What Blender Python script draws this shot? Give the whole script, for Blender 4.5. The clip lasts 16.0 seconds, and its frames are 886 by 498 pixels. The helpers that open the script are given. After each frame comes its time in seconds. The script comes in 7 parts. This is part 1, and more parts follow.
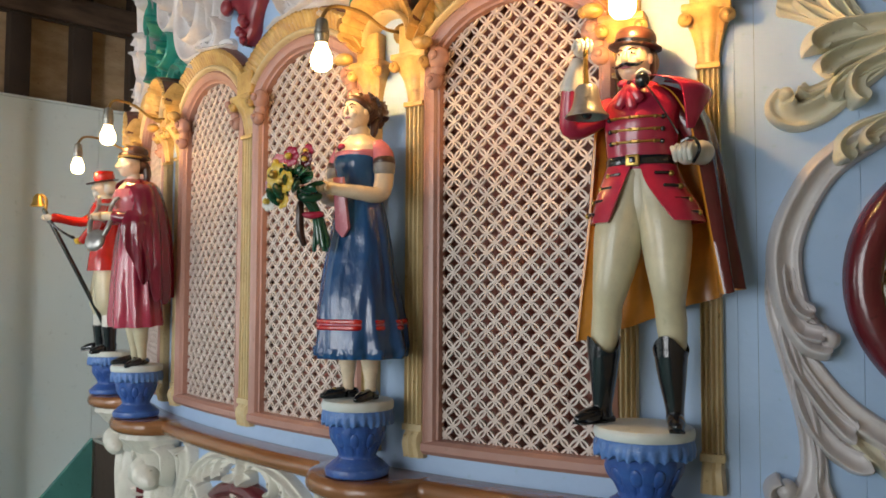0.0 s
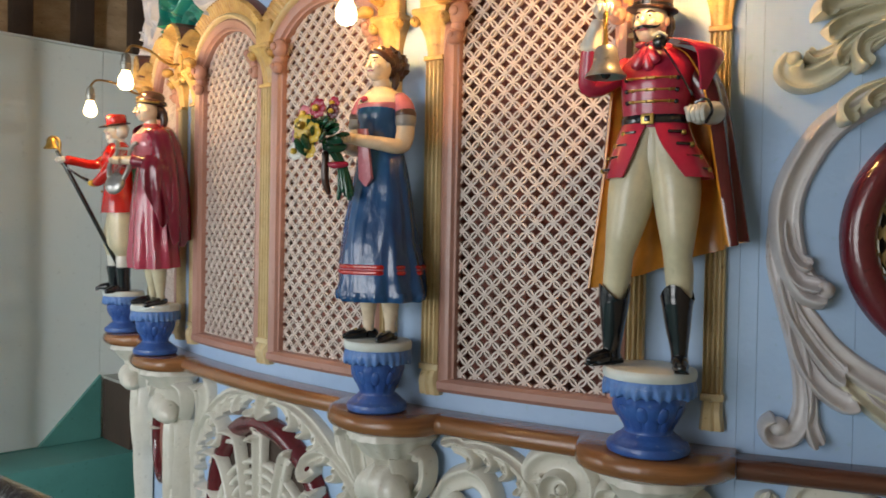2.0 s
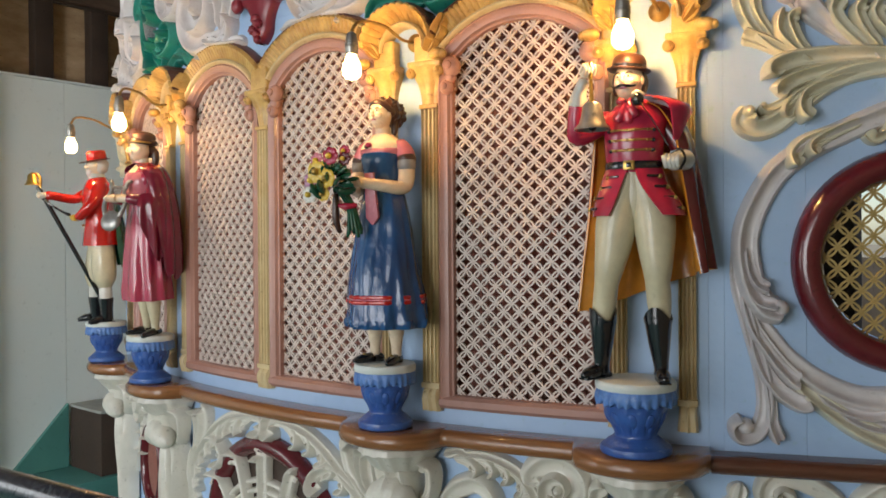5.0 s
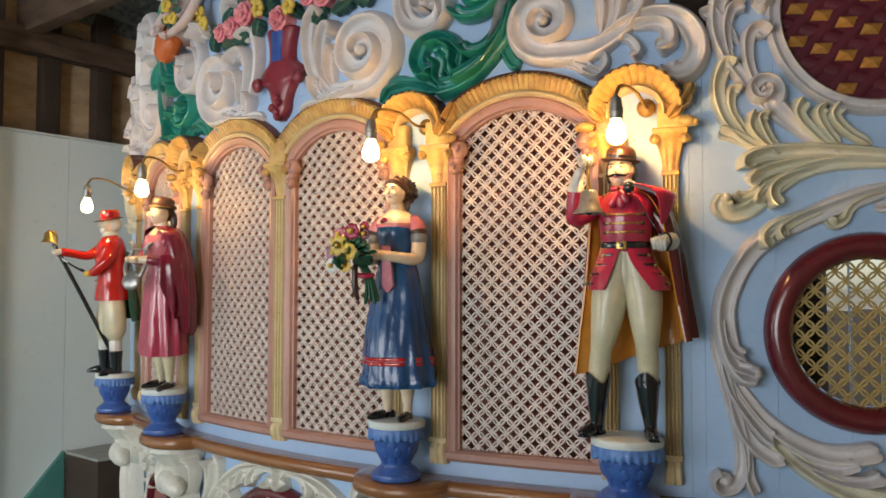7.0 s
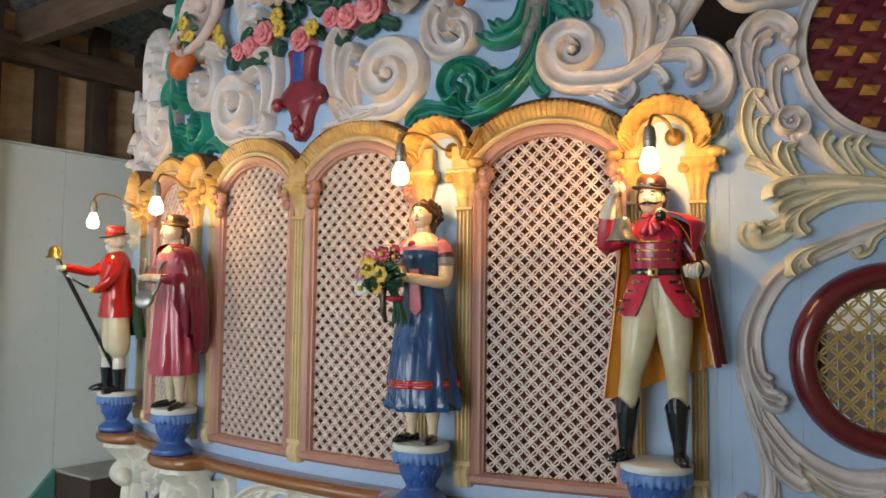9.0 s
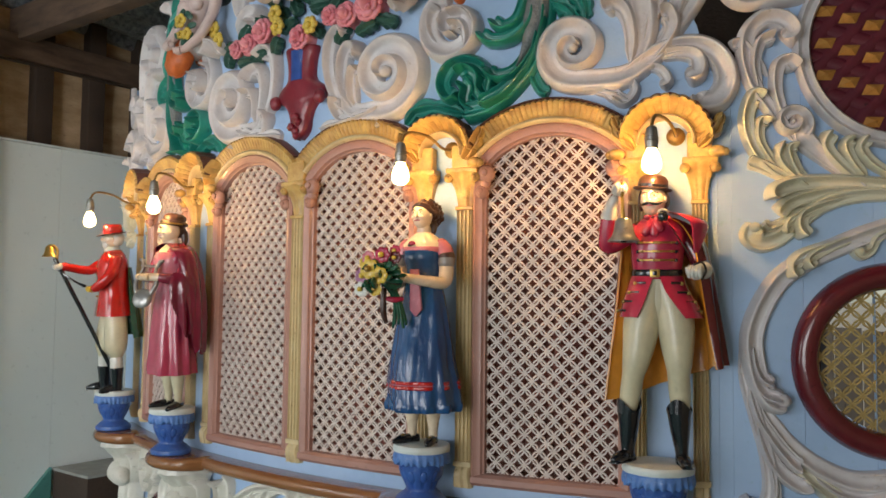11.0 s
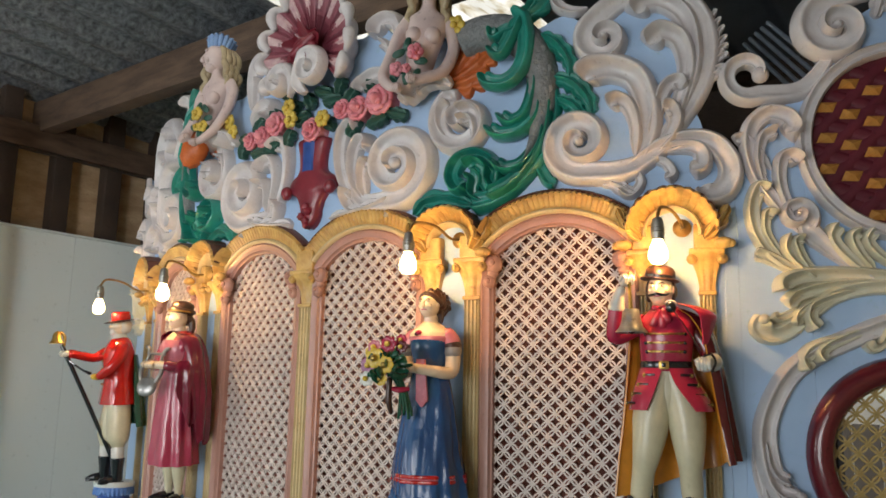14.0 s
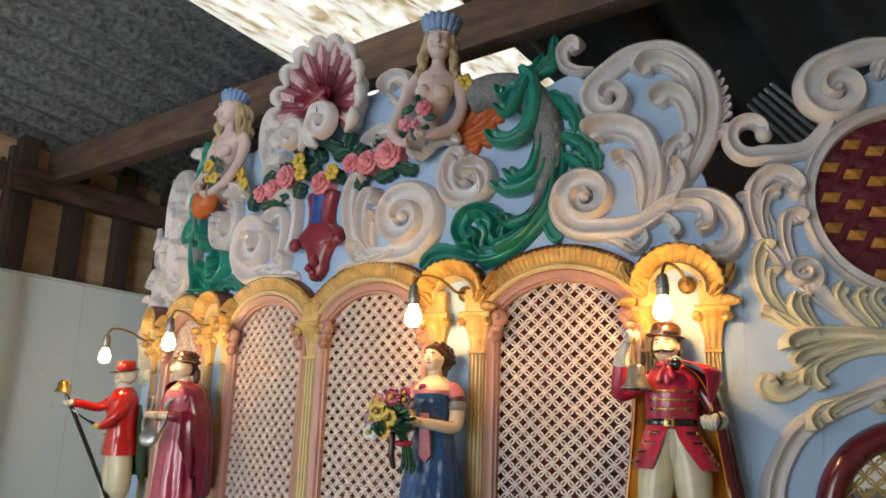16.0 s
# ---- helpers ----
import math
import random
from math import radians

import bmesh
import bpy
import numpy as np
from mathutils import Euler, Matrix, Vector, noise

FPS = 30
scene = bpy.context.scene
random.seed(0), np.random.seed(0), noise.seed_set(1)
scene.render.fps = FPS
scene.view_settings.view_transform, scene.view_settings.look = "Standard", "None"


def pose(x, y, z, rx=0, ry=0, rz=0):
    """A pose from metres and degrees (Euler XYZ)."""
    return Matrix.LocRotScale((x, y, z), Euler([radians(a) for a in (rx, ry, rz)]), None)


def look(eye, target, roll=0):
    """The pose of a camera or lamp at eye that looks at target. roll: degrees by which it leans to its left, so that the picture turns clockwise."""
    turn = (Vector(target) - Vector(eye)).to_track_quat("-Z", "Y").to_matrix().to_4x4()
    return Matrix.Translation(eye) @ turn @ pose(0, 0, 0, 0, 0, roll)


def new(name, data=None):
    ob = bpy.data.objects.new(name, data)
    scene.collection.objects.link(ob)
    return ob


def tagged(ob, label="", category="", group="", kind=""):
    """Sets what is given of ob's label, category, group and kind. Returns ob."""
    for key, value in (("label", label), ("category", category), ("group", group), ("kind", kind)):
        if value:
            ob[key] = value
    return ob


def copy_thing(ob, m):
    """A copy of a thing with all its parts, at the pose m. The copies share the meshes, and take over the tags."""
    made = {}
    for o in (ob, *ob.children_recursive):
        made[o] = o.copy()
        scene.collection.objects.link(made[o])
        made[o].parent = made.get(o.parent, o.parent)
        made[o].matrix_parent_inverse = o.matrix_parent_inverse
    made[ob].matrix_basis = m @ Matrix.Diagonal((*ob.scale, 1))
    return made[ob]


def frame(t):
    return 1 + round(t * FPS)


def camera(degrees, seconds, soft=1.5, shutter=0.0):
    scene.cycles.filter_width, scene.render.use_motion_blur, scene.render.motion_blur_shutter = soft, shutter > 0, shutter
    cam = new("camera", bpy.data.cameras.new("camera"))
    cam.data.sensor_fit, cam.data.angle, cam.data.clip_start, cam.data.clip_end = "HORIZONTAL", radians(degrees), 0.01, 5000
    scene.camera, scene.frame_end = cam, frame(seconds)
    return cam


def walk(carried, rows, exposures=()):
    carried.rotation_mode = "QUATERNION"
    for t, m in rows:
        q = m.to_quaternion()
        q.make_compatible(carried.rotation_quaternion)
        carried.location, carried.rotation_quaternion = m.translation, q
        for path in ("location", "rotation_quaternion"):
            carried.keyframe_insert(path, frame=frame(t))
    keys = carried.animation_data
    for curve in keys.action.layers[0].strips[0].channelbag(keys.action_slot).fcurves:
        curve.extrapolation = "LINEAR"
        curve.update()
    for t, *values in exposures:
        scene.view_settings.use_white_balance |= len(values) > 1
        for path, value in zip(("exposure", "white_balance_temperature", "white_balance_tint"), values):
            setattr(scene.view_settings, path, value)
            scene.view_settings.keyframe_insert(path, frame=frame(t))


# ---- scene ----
cam = camera(57.4, 16.0, soft=1.65, shutter=0.5)
METRES, EYE, TILT, LEAN, TURN = 1.1, 1.5, 0.0, 0.0, 0.0
ROWS = [
    (0.0, 0.0, 0.0, 0.0, -0.01, 2.94, -0.25),
    (0.5, -0.0502, -0.0372, 0.0057, -1.2, 1.73, -0.36),
    (1.0, -0.1077, -0.0736, -0.0024, -2.75, 0.87, -0.52),
    (1.5, -0.0927, -0.0792, 0.0034, -2.35, -0.4, -0.88),
    (2.0, -0.0622, -0.088, 0.0079, -0.77, -1.01, -1.07),
    (2.5, -0.0756, -0.1107, 0.0224, 0.67, -1.58, -1.08),
    (3.0, -0.1715, -0.1409, 0.0152, -0.66, -1.49, -1.34),
    (3.5, -0.2454, -0.1481, 0.0289, -3.81, -1.93, -0.87),
    (4.0, -0.2967, -0.1732, 0.0241, -6.75, -1.16, -0.51),
    (4.5, -0.2656, -0.218, 0.0378, -6.58, -0.87, 0.13),
    (5.0, -0.2314, -0.2755, 0.0581, -5.61, -0.23, 0.41),
    (7.5, -0.3983, -0.4768, 0.135, -8.15, 3.19, -0.4),
    (8.0, -0.4525, -0.4766, 0.1399, -8.71, 3.58, -0.73),
    (8.5, -0.4842, -0.468, 0.1435, -9.24, 3.76, -0.75),
    (11.0, -0.503, -0.4443, 0.1635, -9.78, 3.35, -0.64),
    (11.5, -0.5019, -0.4455, 0.1619, -9.7, 5.08, -0.6),
    (12.0, -0.5001, -0.4444, 0.1613, -9.69, 6.35, -0.63),
    (12.5, -0.4992, -0.4437, 0.161, -9.67, 7.17, -0.69),
    (13.0, -0.4979, -0.4428, 0.1606, -9.48, 8.16, -0.84),
    (13.5, -0.4959, -0.4434, 0.1608, -9.29, 8.96, -1.02),
    (14.0, -0.4952, -0.445, 0.1595, -9.13, 9.77, -1.17),
    (14.5, -0.4942, -0.4461, 0.1583, -9.15, 10.63, -1.4),
    (15.0, -0.492, -0.448, 0.1578, -9.0, 11.59, -1.72),
    (15.5, -0.4909, -0.4534, 0.1553, -8.76, 12.78, -2.0),
    (16.0, -0.4894, -0.4569, 0.1539, -8.7, 13.63, -2.08),
]
walk(cam, [(t, pose(0, 0, EYE, TILT, LEAN, TURN) @ pose(METRES * x, METRES * y, METRES * z, 90 + pitch, roll, yaw)) for t, x, y, z, yaw, pitch, roll in ROWS],
     exposures=[(0.0, 0.0), (5.0, 0.0), (8.0, -0.05), (12.0, -0.10), (16.0, -0.10)])

# ---------------------------------------------------------------- light
world = bpy.data.worlds.new("world")
scene.world = world
world.use_nodes = True
wn = world.node_tree.nodes
sky = wn.new("ShaderNodeTexSky")
sky.sky_type, sky.sun_disc = "NISHITA", False
sky.sun_elevation, sky.sun_rotation = radians(42), radians(200)
world.node_tree.links.new(sky.outputs[0], wn["Background"].inputs[0])
wn["Background"].inputs[1].default_value = 0.12

sun_data = bpy.data.lights.new("sun", "SUN")
sun_data.energy, sun_data.angle, sun_data.color = 4.2, radians(0.6), (1.0, 0.95, 0.86)
sun = new("sun", sun_data)
sun.matrix_world = look((3.0, 6.0, 9.0), (0.0, 2.0, 3.0))

# plan of the organ: apex of the curved front, its sideways and outward directions
APEX = Vector((-0.565, 2.385, 0))
SIDE = Vector((0.697, -0.717, 0)).normalized()
OUT = Vector((SIDE.y, -SIDE.x, 0))
RAD, END, WING = 3.6, 1.40, radians(25)


def spot(s, o):
    """Plan direction data at arc length s: place (offset o outward), tangent, outward."""
    a, sg = abs(s), (1 if s >= 0 else -1)
    th = min(a, END) / RAD
    if a <= END:
        ang, px, py = th, RAD * math.sin(th), RAD * math.cos(th) - RAD
    else:
        ang = WING
        px = RAD * math.sin(th) + (a - END) * math.cos(WING)
        py = RAD * math.cos(th) - RAD - (a - END) * math.sin(WING)
    n = SIDE * (sg * math.sin(ang)) + OUT * math.cos(ang)
    t = SIDE * math.cos(ang) - OUT * (sg * math.sin(ang))
    return APEX + SIDE * (sg * px) + OUT * py + n * o, t, n


def onto(s, o, z):
    p, t, n = spot(s, o)
    return Vector((p.x, p.y, z))


def stand(s, o, z, turn=0.0):
    """Pose of a thing standing before the front: x along it, -y outward."""
    p, t, n = spot(s, o)
    m = Matrix(((t.x, -n.x, 0, p.x), (t.y, -n.y, 0, p.y), (0, 0, 1, z), (0, 0, 0, 1)))
    return m @ pose(0, 0, 0, 0, 0, turn)


def plan(u, v, z):
    """World place from room axes: u along the organ, v out from it."""
    p = APEX + SIDE * u + OUT * v
    return Vector((p.x, p.y, z))


def lamp_area(name, place, target, w, h, watts, colour, spread=180):
    d = bpy.data.lights.new(name, "AREA")
    d.shape, d.size, d.size_y, d.energy, d.color = "RECTANGLE", w, h, watts, colour
    d.spread = radians(spread)
    ob = new(name, d)
    ob.matrix_world = look(place, target)
    return ob


# daylight at the wide open front of the shed and at the high opening of its side
lamp_area("daylight_front", plan(0.95, 5.85, 1.75), plan(-1.2, 0.0, 1.75), 3.0, 2.5, 142, (0.95, 0.975, 1.0))
# narrow fill lamp, added to brighten the white left wall
lamp_area("daylight_wall_fill", plan(2.45, 5.95, 1.85), plan(-2.65, 0.75, 1.85), 0.9, 2.4, 14, (0.95, 0.975, 1.0), 62)
lamp_area("daylight_side", plan(-2.5, 3.7, 1.9), plan(0.0, 1.5, 1.6), 1.6, 1.4, 40, (0.95, 0.97, 1.0))


# ---------------------------------------------------------------- materials
def material(name, colour, rough=0.5, metal=0.0, colour2=None, scale=6.0, amount=0.35, bump=0.02, bump_scale=60.0, coat=0.0,
             emit=0.0, emit_colour=None, spec=0.5, spots=None, stretch=(1, 1, 1), rand=0.0):
    m = bpy.data.materials.new(name)
    m.use_nodes = True
    nt = m.node_tree
    b = nt.nodes["Principled BSDF"]
    b.inputs["Roughness"].default_value, b.inputs["Metallic"].default_value = rough, metal
    b.inputs["Specular IOR Level"].default_value = spec
    b.inputs["Coat Weight"].default_value, b.inputs["Coat Roughness"].default_value = coat, 0.12
    tc = nt.nodes.new("ShaderNodeTexCoord")
    mp = nt.nodes.new("ShaderNodeMapping")
    mp.inputs["Scale"].default_value = stretch
    nt.links.new(tc.outputs["Object"], mp.inputs[0])
    n1 = nt.nodes.new("ShaderNodeTexNoise")
    n1.inputs["Scale"].default_value, n1.inputs["Detail"].default_value, n1.inputs["Roughness"].default_value = scale, 6, 0.6
    nt.links.new(mp.outputs[0], n1.inputs["Vector"])
    ramp = nt.nodes.new("ShaderNodeValToRGB")
    ramp.color_ramp.elements[0].position, ramp.color_ramp.elements[1].position = 0.32, 0.7
    c2 = colour2 or tuple(c * (1 - amount) for c in colour)
    ramp.color_ramp.elements[0].color = (*c2, 1)
    ramp.color_ramp.elements[1].color = (*colour, 1)
    nt.links.new(n1.outputs[0], ramp.inputs[0])
    last = ramp.outputs[0]
    n2 = nt.nodes.new("ShaderNodeTexNoise")
    n2.inputs["Scale"].default_value, n2.inputs["Detail"].default_value = bump_scale, 5
    nt.links.new(mp.outputs[0], n2.inputs["Vector"])
    # fine grime specks
    sp = nt.nodes.new("ShaderNodeValToRGB")
    sp.color_ramp.elements[0].position, sp.color_ramp.elements[1].position = 0.22, 0.36
    dirt = spots or tuple(c * 0.45 for c in c2)
    sp.color_ramp.elements[0].color, sp.color_ramp.elements[1].color = (1, 1, 1, 1), (0, 0, 0, 1)
    nt.links.new(n2.outputs[0], sp.inputs[0])
    mix = nt.nodes.new("ShaderNodeMix")
    mix.data_type = "RGBA"
    nt.links.new(sp.outputs[0], mix.inputs["Factor"])
    nt.links.new(last, mix.inputs["A"])
    mix.inputs["B"].default_value = (*dirt, 1)
    last = mix.outputs["Result"]
    if rand:
        info = nt.nodes.new("ShaderNodeObjectInfo")
        hsv = nt.nodes.new("ShaderNodeHueSaturation")
        mr = nt.nodes.new("ShaderNodeMapRange")
        mr.inputs["To Min"].default_value, mr.inputs["To Max"].default_value = 1 - rand, 1 + rand
        nt.links.new(info.outputs["Random"], mr.inputs["Value"])
        nt.links.new(mr.outputs[0], hsv.inputs["Value"])
        nt.links.new(last, hsv.inputs["Color"])
        last = hsv.outputs[0]
    nt.links.new(last, b.inputs["Base Color"])
    rr = nt.nodes.new("ShaderNodeMapRange")
    rr.inputs["To Min"].default_value, rr.inputs["To Max"].default_value = rough * 0.8, min(1, rough * 1.3)
    nt.links.new(n1.outputs[0], rr.inputs["Value"])
    nt.links.new(rr.outputs[0], b.inputs["Roughness"])
    bp = nt.nodes.new("ShaderNodeBump")
    bp.inputs["Strength"].default_value, bp.inputs["Distance"].default_value = 0.5, bump * 0.1
    nt.links.new(n2.outputs[0], bp.inputs["Height"])
    nt.links.new(bp.outputs[0], b.inputs["Normal"])
    if emit:
        b.inputs["Emission Color"].default_value = (*(emit_colour or colour), 1)
        b.inputs["Emission Strength"].default_value = emit
    return m


BLUE = material("pale_blue_paint", (0.43, 0.585, 0.81), 0.46, colour2=(0.35, 0.505, 0.74), scale=3.5, bump=0.02, bump_scale=45, spots=(0.34, 0.50, 0.66))
CREAM = material("cream_carving_paint", (0.70, 0.665, 0.660), 0.32, colour2=(0.56, 0.515, 0.515), scale=11, bump=0.03, bump_scale=70, spots=(0.45, 0.39, 0.35), coat=0.15)
IVORY = material("ivory_carving_paint", (0.74, 0.70, 0.56), 0.36, colour2=(0.62, 0.58, 0.43), scale=9, bump=0.03, bump_scale=70, spots=(0.45, 0.41, 0.33), coat=0.15)
WHITE = material("white_carving_paint", (0.76, 0.73, 0.65), 0.33, colour2=(0.66, 0.63, 0.55), scale=10, bump=0.03, bump_scale=70, spots=(0.42, 0.40, 0.33), coat=0.2)
GOLD = material("ochre_gold_paint", (0.68, 0.47, 0.16), 0.38, colour2=(0.42, 0.23, 0.07), scale=18, bump=0.03, bump_scale=80, spots=(0.30, 0.15, 0.06), coat=0.2)
PALEGOLD = material("pale_gold_paint", (0.70, 0.57, 0.33), 0.4, colour2=(0.58, 0.44, 0.23), scale=14, bump=0.03, bump_scale=80, spots=(0.30, 0.19, 0.10))
PINK = material("dusty_pink_paint", (0.47, 0.255, 0.205), 0.4, colour2=(0.40, 0.205, 0.16), scale=8, bump=0.02, spots=(0.3, 0.16, 0.12), coat=0.15)
LATTICE = material("pinkish_white_lattice", (0.73, 0.62, 0.56), 0.45, colour2=(0.62, 0.50, 0.44), scale=20, bump=0.01)
LATTICE_GOLD = material("gold_lattice", (0.50, 0.36, 0.13), 0.5, colour2=(0.40, 0.27, 0.09), scale=20, bump=0.01)
WOOD = material("varnished_brown_wood", (0.34, 0.145, 0.052), 0.17, colour2=(0.22, 0.086, 0.030), scale=5, bump=0.01, bump_scale=90, coat=0.5, stretch=(1, 1, 14))
DARKWOOD = material("dark_varnished_wood", (0.145, 0.055, 0.030), 0.24, colour2=(0.095, 0.034, 0.019), scale=6, coat=0.4, stretch=(1, 1, 10))
POT = material("cobalt_blue_paint", (0.050, 0.14, 0.44), 0.34, colour2=(0.028, 0.075, 0.30), scale=22, bump=0.06, bump_scale=55, spots=(0.22, 0.32, 0.52), coat=0.25)
FRINGE = material("worn_blue_paint", (0.13, 0.27, 0.60), 0.42, colour2=(0.07, 0.17, 0.47), scale=45, bump=0.06, bump_scale=90, spots=(0.34, 0.46, 0.66), coat=0.15)
POTTOP = material("pale_pedestal_top", (0.70, 0.76, 0.76), 0.42, colour2=(0.60, 0.63, 0.58), scale=12, bump=0.02)
CLOTH = material("red_backing_cloth", (0.38, 0.13, 0.10), 0.9, colour2=(0.21, 0.105, 0.08), scale=4, bump=0.1)
MAROON = material("maroon_gloss_paint", (0.14, 0.013, 0.020), 0.2, colour2=(0.10, 0.010, 0.015), scale=8, coat=0.5)
WALLW = material("white_painted_panel", (0.86, 0.93, 0.92), 0.6, colour2=(0.80, 0.88, 0.87), scale=1.2, bump=0.02, bump_scale=30, spots=(0.70, 0.77, 0.76))
TEAL = material("teal_painted_board", (0.095, 0.30, 0.27), 0.45, colour2=(0.07, 0.23, 0.205), scale=3, bump=0.02)
TIMBER = material("old_brown_timber", (0.19, 0.120, 0.078), 0.72, colour2=(0.070, 0.043, 0.030), scale=4, bump=0.1, bump_scale=50, stretch=(1, 1, 5))
BOARD = material("weathered_plywood", (0.62, 0.46, 0.29), 0.75, colour2=(0.36, 0.24, 0.13), scale=4, bump=0.06, bump_scale=40, stretch=(1, 1, 3))
STUD = material("dark_stained_post_and_hollow", (0.070, 0.046, 0.033), 0.7, scale=6, bump=0.05)
# roof sheets right of the roof light: their shade is put into the colour
ROOF_DARK = material("shaded_roof_sheet", (0.17, 0.19, 0.22), 0.40, metal=0.25, colour2=(0.10, 0.11, 0.125), scale=2.5, bump=0.05, bump_scale=90)
ROOF = material("galvanised_roof_sheet", (0.40, 0.43, 0.47), 0.36, metal=0.5, colour2=(0.10, 0.105, 0.115), scale=34, bump=0.3, bump_scale=120, spots=(0.05, 0.048, 0.045))
CONCRETE = material("green_floor_paint", (0.13, 0.27, 0.22), 0.7, colour2=(0.09, 0.20, 0.165), scale=3, bump=0.05)
CRATETOP = material("pale_grey_worn_board", (0.42, 0.43, 0.40), 0.6, colour2=(0.28, 0.28, 0.25), scale=9)
BROWN = material("brown_edge_paint", (0.17, 0.06, 0.04), 0.4, colour2=(0.10, 0.035, 0.025), scale=20)
DISC = material("dark_maroon_weave_paint", (0.125, 0.014, 0.028), 0.42, colour2=(0.085, 0.009, 0.020), scale=16, bump=0.03)
STUDGOLD = material("orange_gold_stud_paint", (0.56, 0.27, 0.06), 0.36, colour2=(0.40, 0.17, 0.035), scale=40, rand=0.12)
BLACK = material("black_gloss_paint", (0.011, 0.013, 0.026), 0.22, scale=14, coat=0.5, spec=0.5, bump=0.05, bump_scale=120, spots=(0.05, 0.055, 0.07))
BRASS = material("aged_brass", (0.46, 0.31, 0.11), 0.46, metal=0.8, colour2=(0.28, 0.17, 0.06), scale=20)
STEEL = material("dull_grey_metal", (0.35, 0.34, 0.31), 0.35, metal=0.8, scale=20)
FILAMENT = material("glowing_filament", (1.0, 0.9, 0.7), 0.5, emit=1050.0, emit_colour=(1.0, 0.56, 0.18))
FILAMENT_HOT = material("bright_glowing_filament", (1.0, 0.9, 0.7), 0.5, emit=1450.0, emit_colour=(1.0, 0.54, 0.19))
BULB = bpy.data.materials.new("lit_bulb_glass")
BULB.use_nodes = True
bulb_nodes = BULB.node_tree.nodes
bulb_clear, bulb_glow, bulb_sum = bulb_nodes.new("ShaderNodeBsdfTransparent"), bulb_nodes.new("ShaderNodeEmission"), bulb_nodes.new("ShaderNodeAddShader")
bulb_clear.inputs[0].default_value = (1.0, 0.95, 0.85, 1)
bulb_glow.inputs[0].default_value, bulb_glow.inputs[1].default_value = (1.0, 0.72, 0.32, 1), 9.0
BULB.node_tree.links.new(bulb_clear.outputs[0], bulb_sum.inputs[0])
BULB.node_tree.links.new(bulb_glow.outputs[0], bulb_sum.inputs[1])
BULB.node_tree.links.new(bulb_sum.outputs[0], bulb_nodes["Material Output"].inputs[0])


# ---------------------------------------------------------------- building helpers
def part(name, bm, mat, parent=None, label="", smooth=True):
    me = bpy.data.meshes.new(name)
    bmesh.ops.recalc_face_normals(bm, faces=bm.faces)
    bm.to_mesh(me)
    bm.free()
    for k in (mat if isinstance(mat, (list, tuple)) else (mat,)):
        me.materials.append(k)
    if smooth:
        me.polygons.foreach_set("use_smooth", [True] * len(me.polygons))
        try:
            me.set_sharp_from_angle(angle=radians(38 if smooth is True else smooth))
        except AttributeError:
            pass
    ob = new(name, me)
    if parent:
        ob.parent = parent
    if label:
        ob["label"] = label
    return ob


def bend(bm):
    """Lay a flat relief (x along the front, -y outward, z up) onto the organ's curved front."""
    for v in bm.verts:
        v.co = onto(v.co.x, -v.co.y, v.co.z)
    return bm


def grid(bm, rows, closed_u=False, closed_v=False, mi=0):
    vs = [[bm.verts.new(p) for p in r] for r in rows]
    nu, nv = len(vs), len(vs[0])
    for i in range(nu if closed_u else nu - 1):
        for j in range(nv if closed_v else nv - 1):
            q = (vs[i][j], vs[(i + 1) % nu][j], vs[(i + 1) % nu][(j + 1) % nv], vs[i][(j + 1) % nv])
            if len(set(q)) == 4:
                bm.faces.new(q).material_index = mi
    return vs


def cap(bm, ring, mi=0):
    bm.faces.new(ring).material_index = mi


def box(bm, x0, x1, y0, y1, z0, z1, bevel=0.0, seg=2, mi=0, nx=1):
    """A box, cut nx times along x so that it can be bent."""
    tmp = bmesh.new()
    bmesh.ops.create_cube(tmp, size=1)
    for v in tmp.verts:
        v.co = Vector(((x0 + x1) / 2 + v.co.x * (x1 - x0), (y0 + y1) / 2 + v.co.y * (y1 - y0), (z0 + z1) / 2 + v.co.z * (z1 - z0)))
    if bevel:
        bmesh.ops.bevel(tmp, geom=tmp.edges[:], offset=bevel, segments=seg, affect="EDGES", profile=0.6)
    for k in range(1, nx):
        x = x0 + (x1 - x0) * k / nx
        bmesh.ops.bisect_plane(tmp, geom=tmp.verts[:] + tmp.edges[:] + tmp.faces[:], plane_co=(x, 0, 0), plane_no=(1, 0, 0))
    join(bm, tmp, mi)


def join(bm, other, mi=0, m=None):
    table = {}
    for v in other.verts:
        table[v] = bm.verts.new(m @ v.co if m else v.co)
    for f in other.faces:
        try:
            bm.faces.new([table[v] for v in f.verts]).material_index = mi
        except ValueError:
            pass
    other.free()


def lathe(bm, prof, cx=0, cy=0, n=28, mi=0, wave=None, sx=1.0, sy=1.0):
    """Turn a profile of (radius, z) about an upright axis. wave(angle, r, z) -> r."""
    rows = []
    for r, z in prof:
        row = []
        for k in range(n):
            a = 2 * math.pi * k / n
            q = wave(a, r, z) if wave else r
            row.append((cx + q * math.cos(a) * sx, cy + q * math.sin(a) * sy, z))
        rows.append(row)
    vs = grid(bm, rows, closed_v=True, mi=mi)
    cap(bm, vs[0], mi), cap(bm, vs[-1], mi)


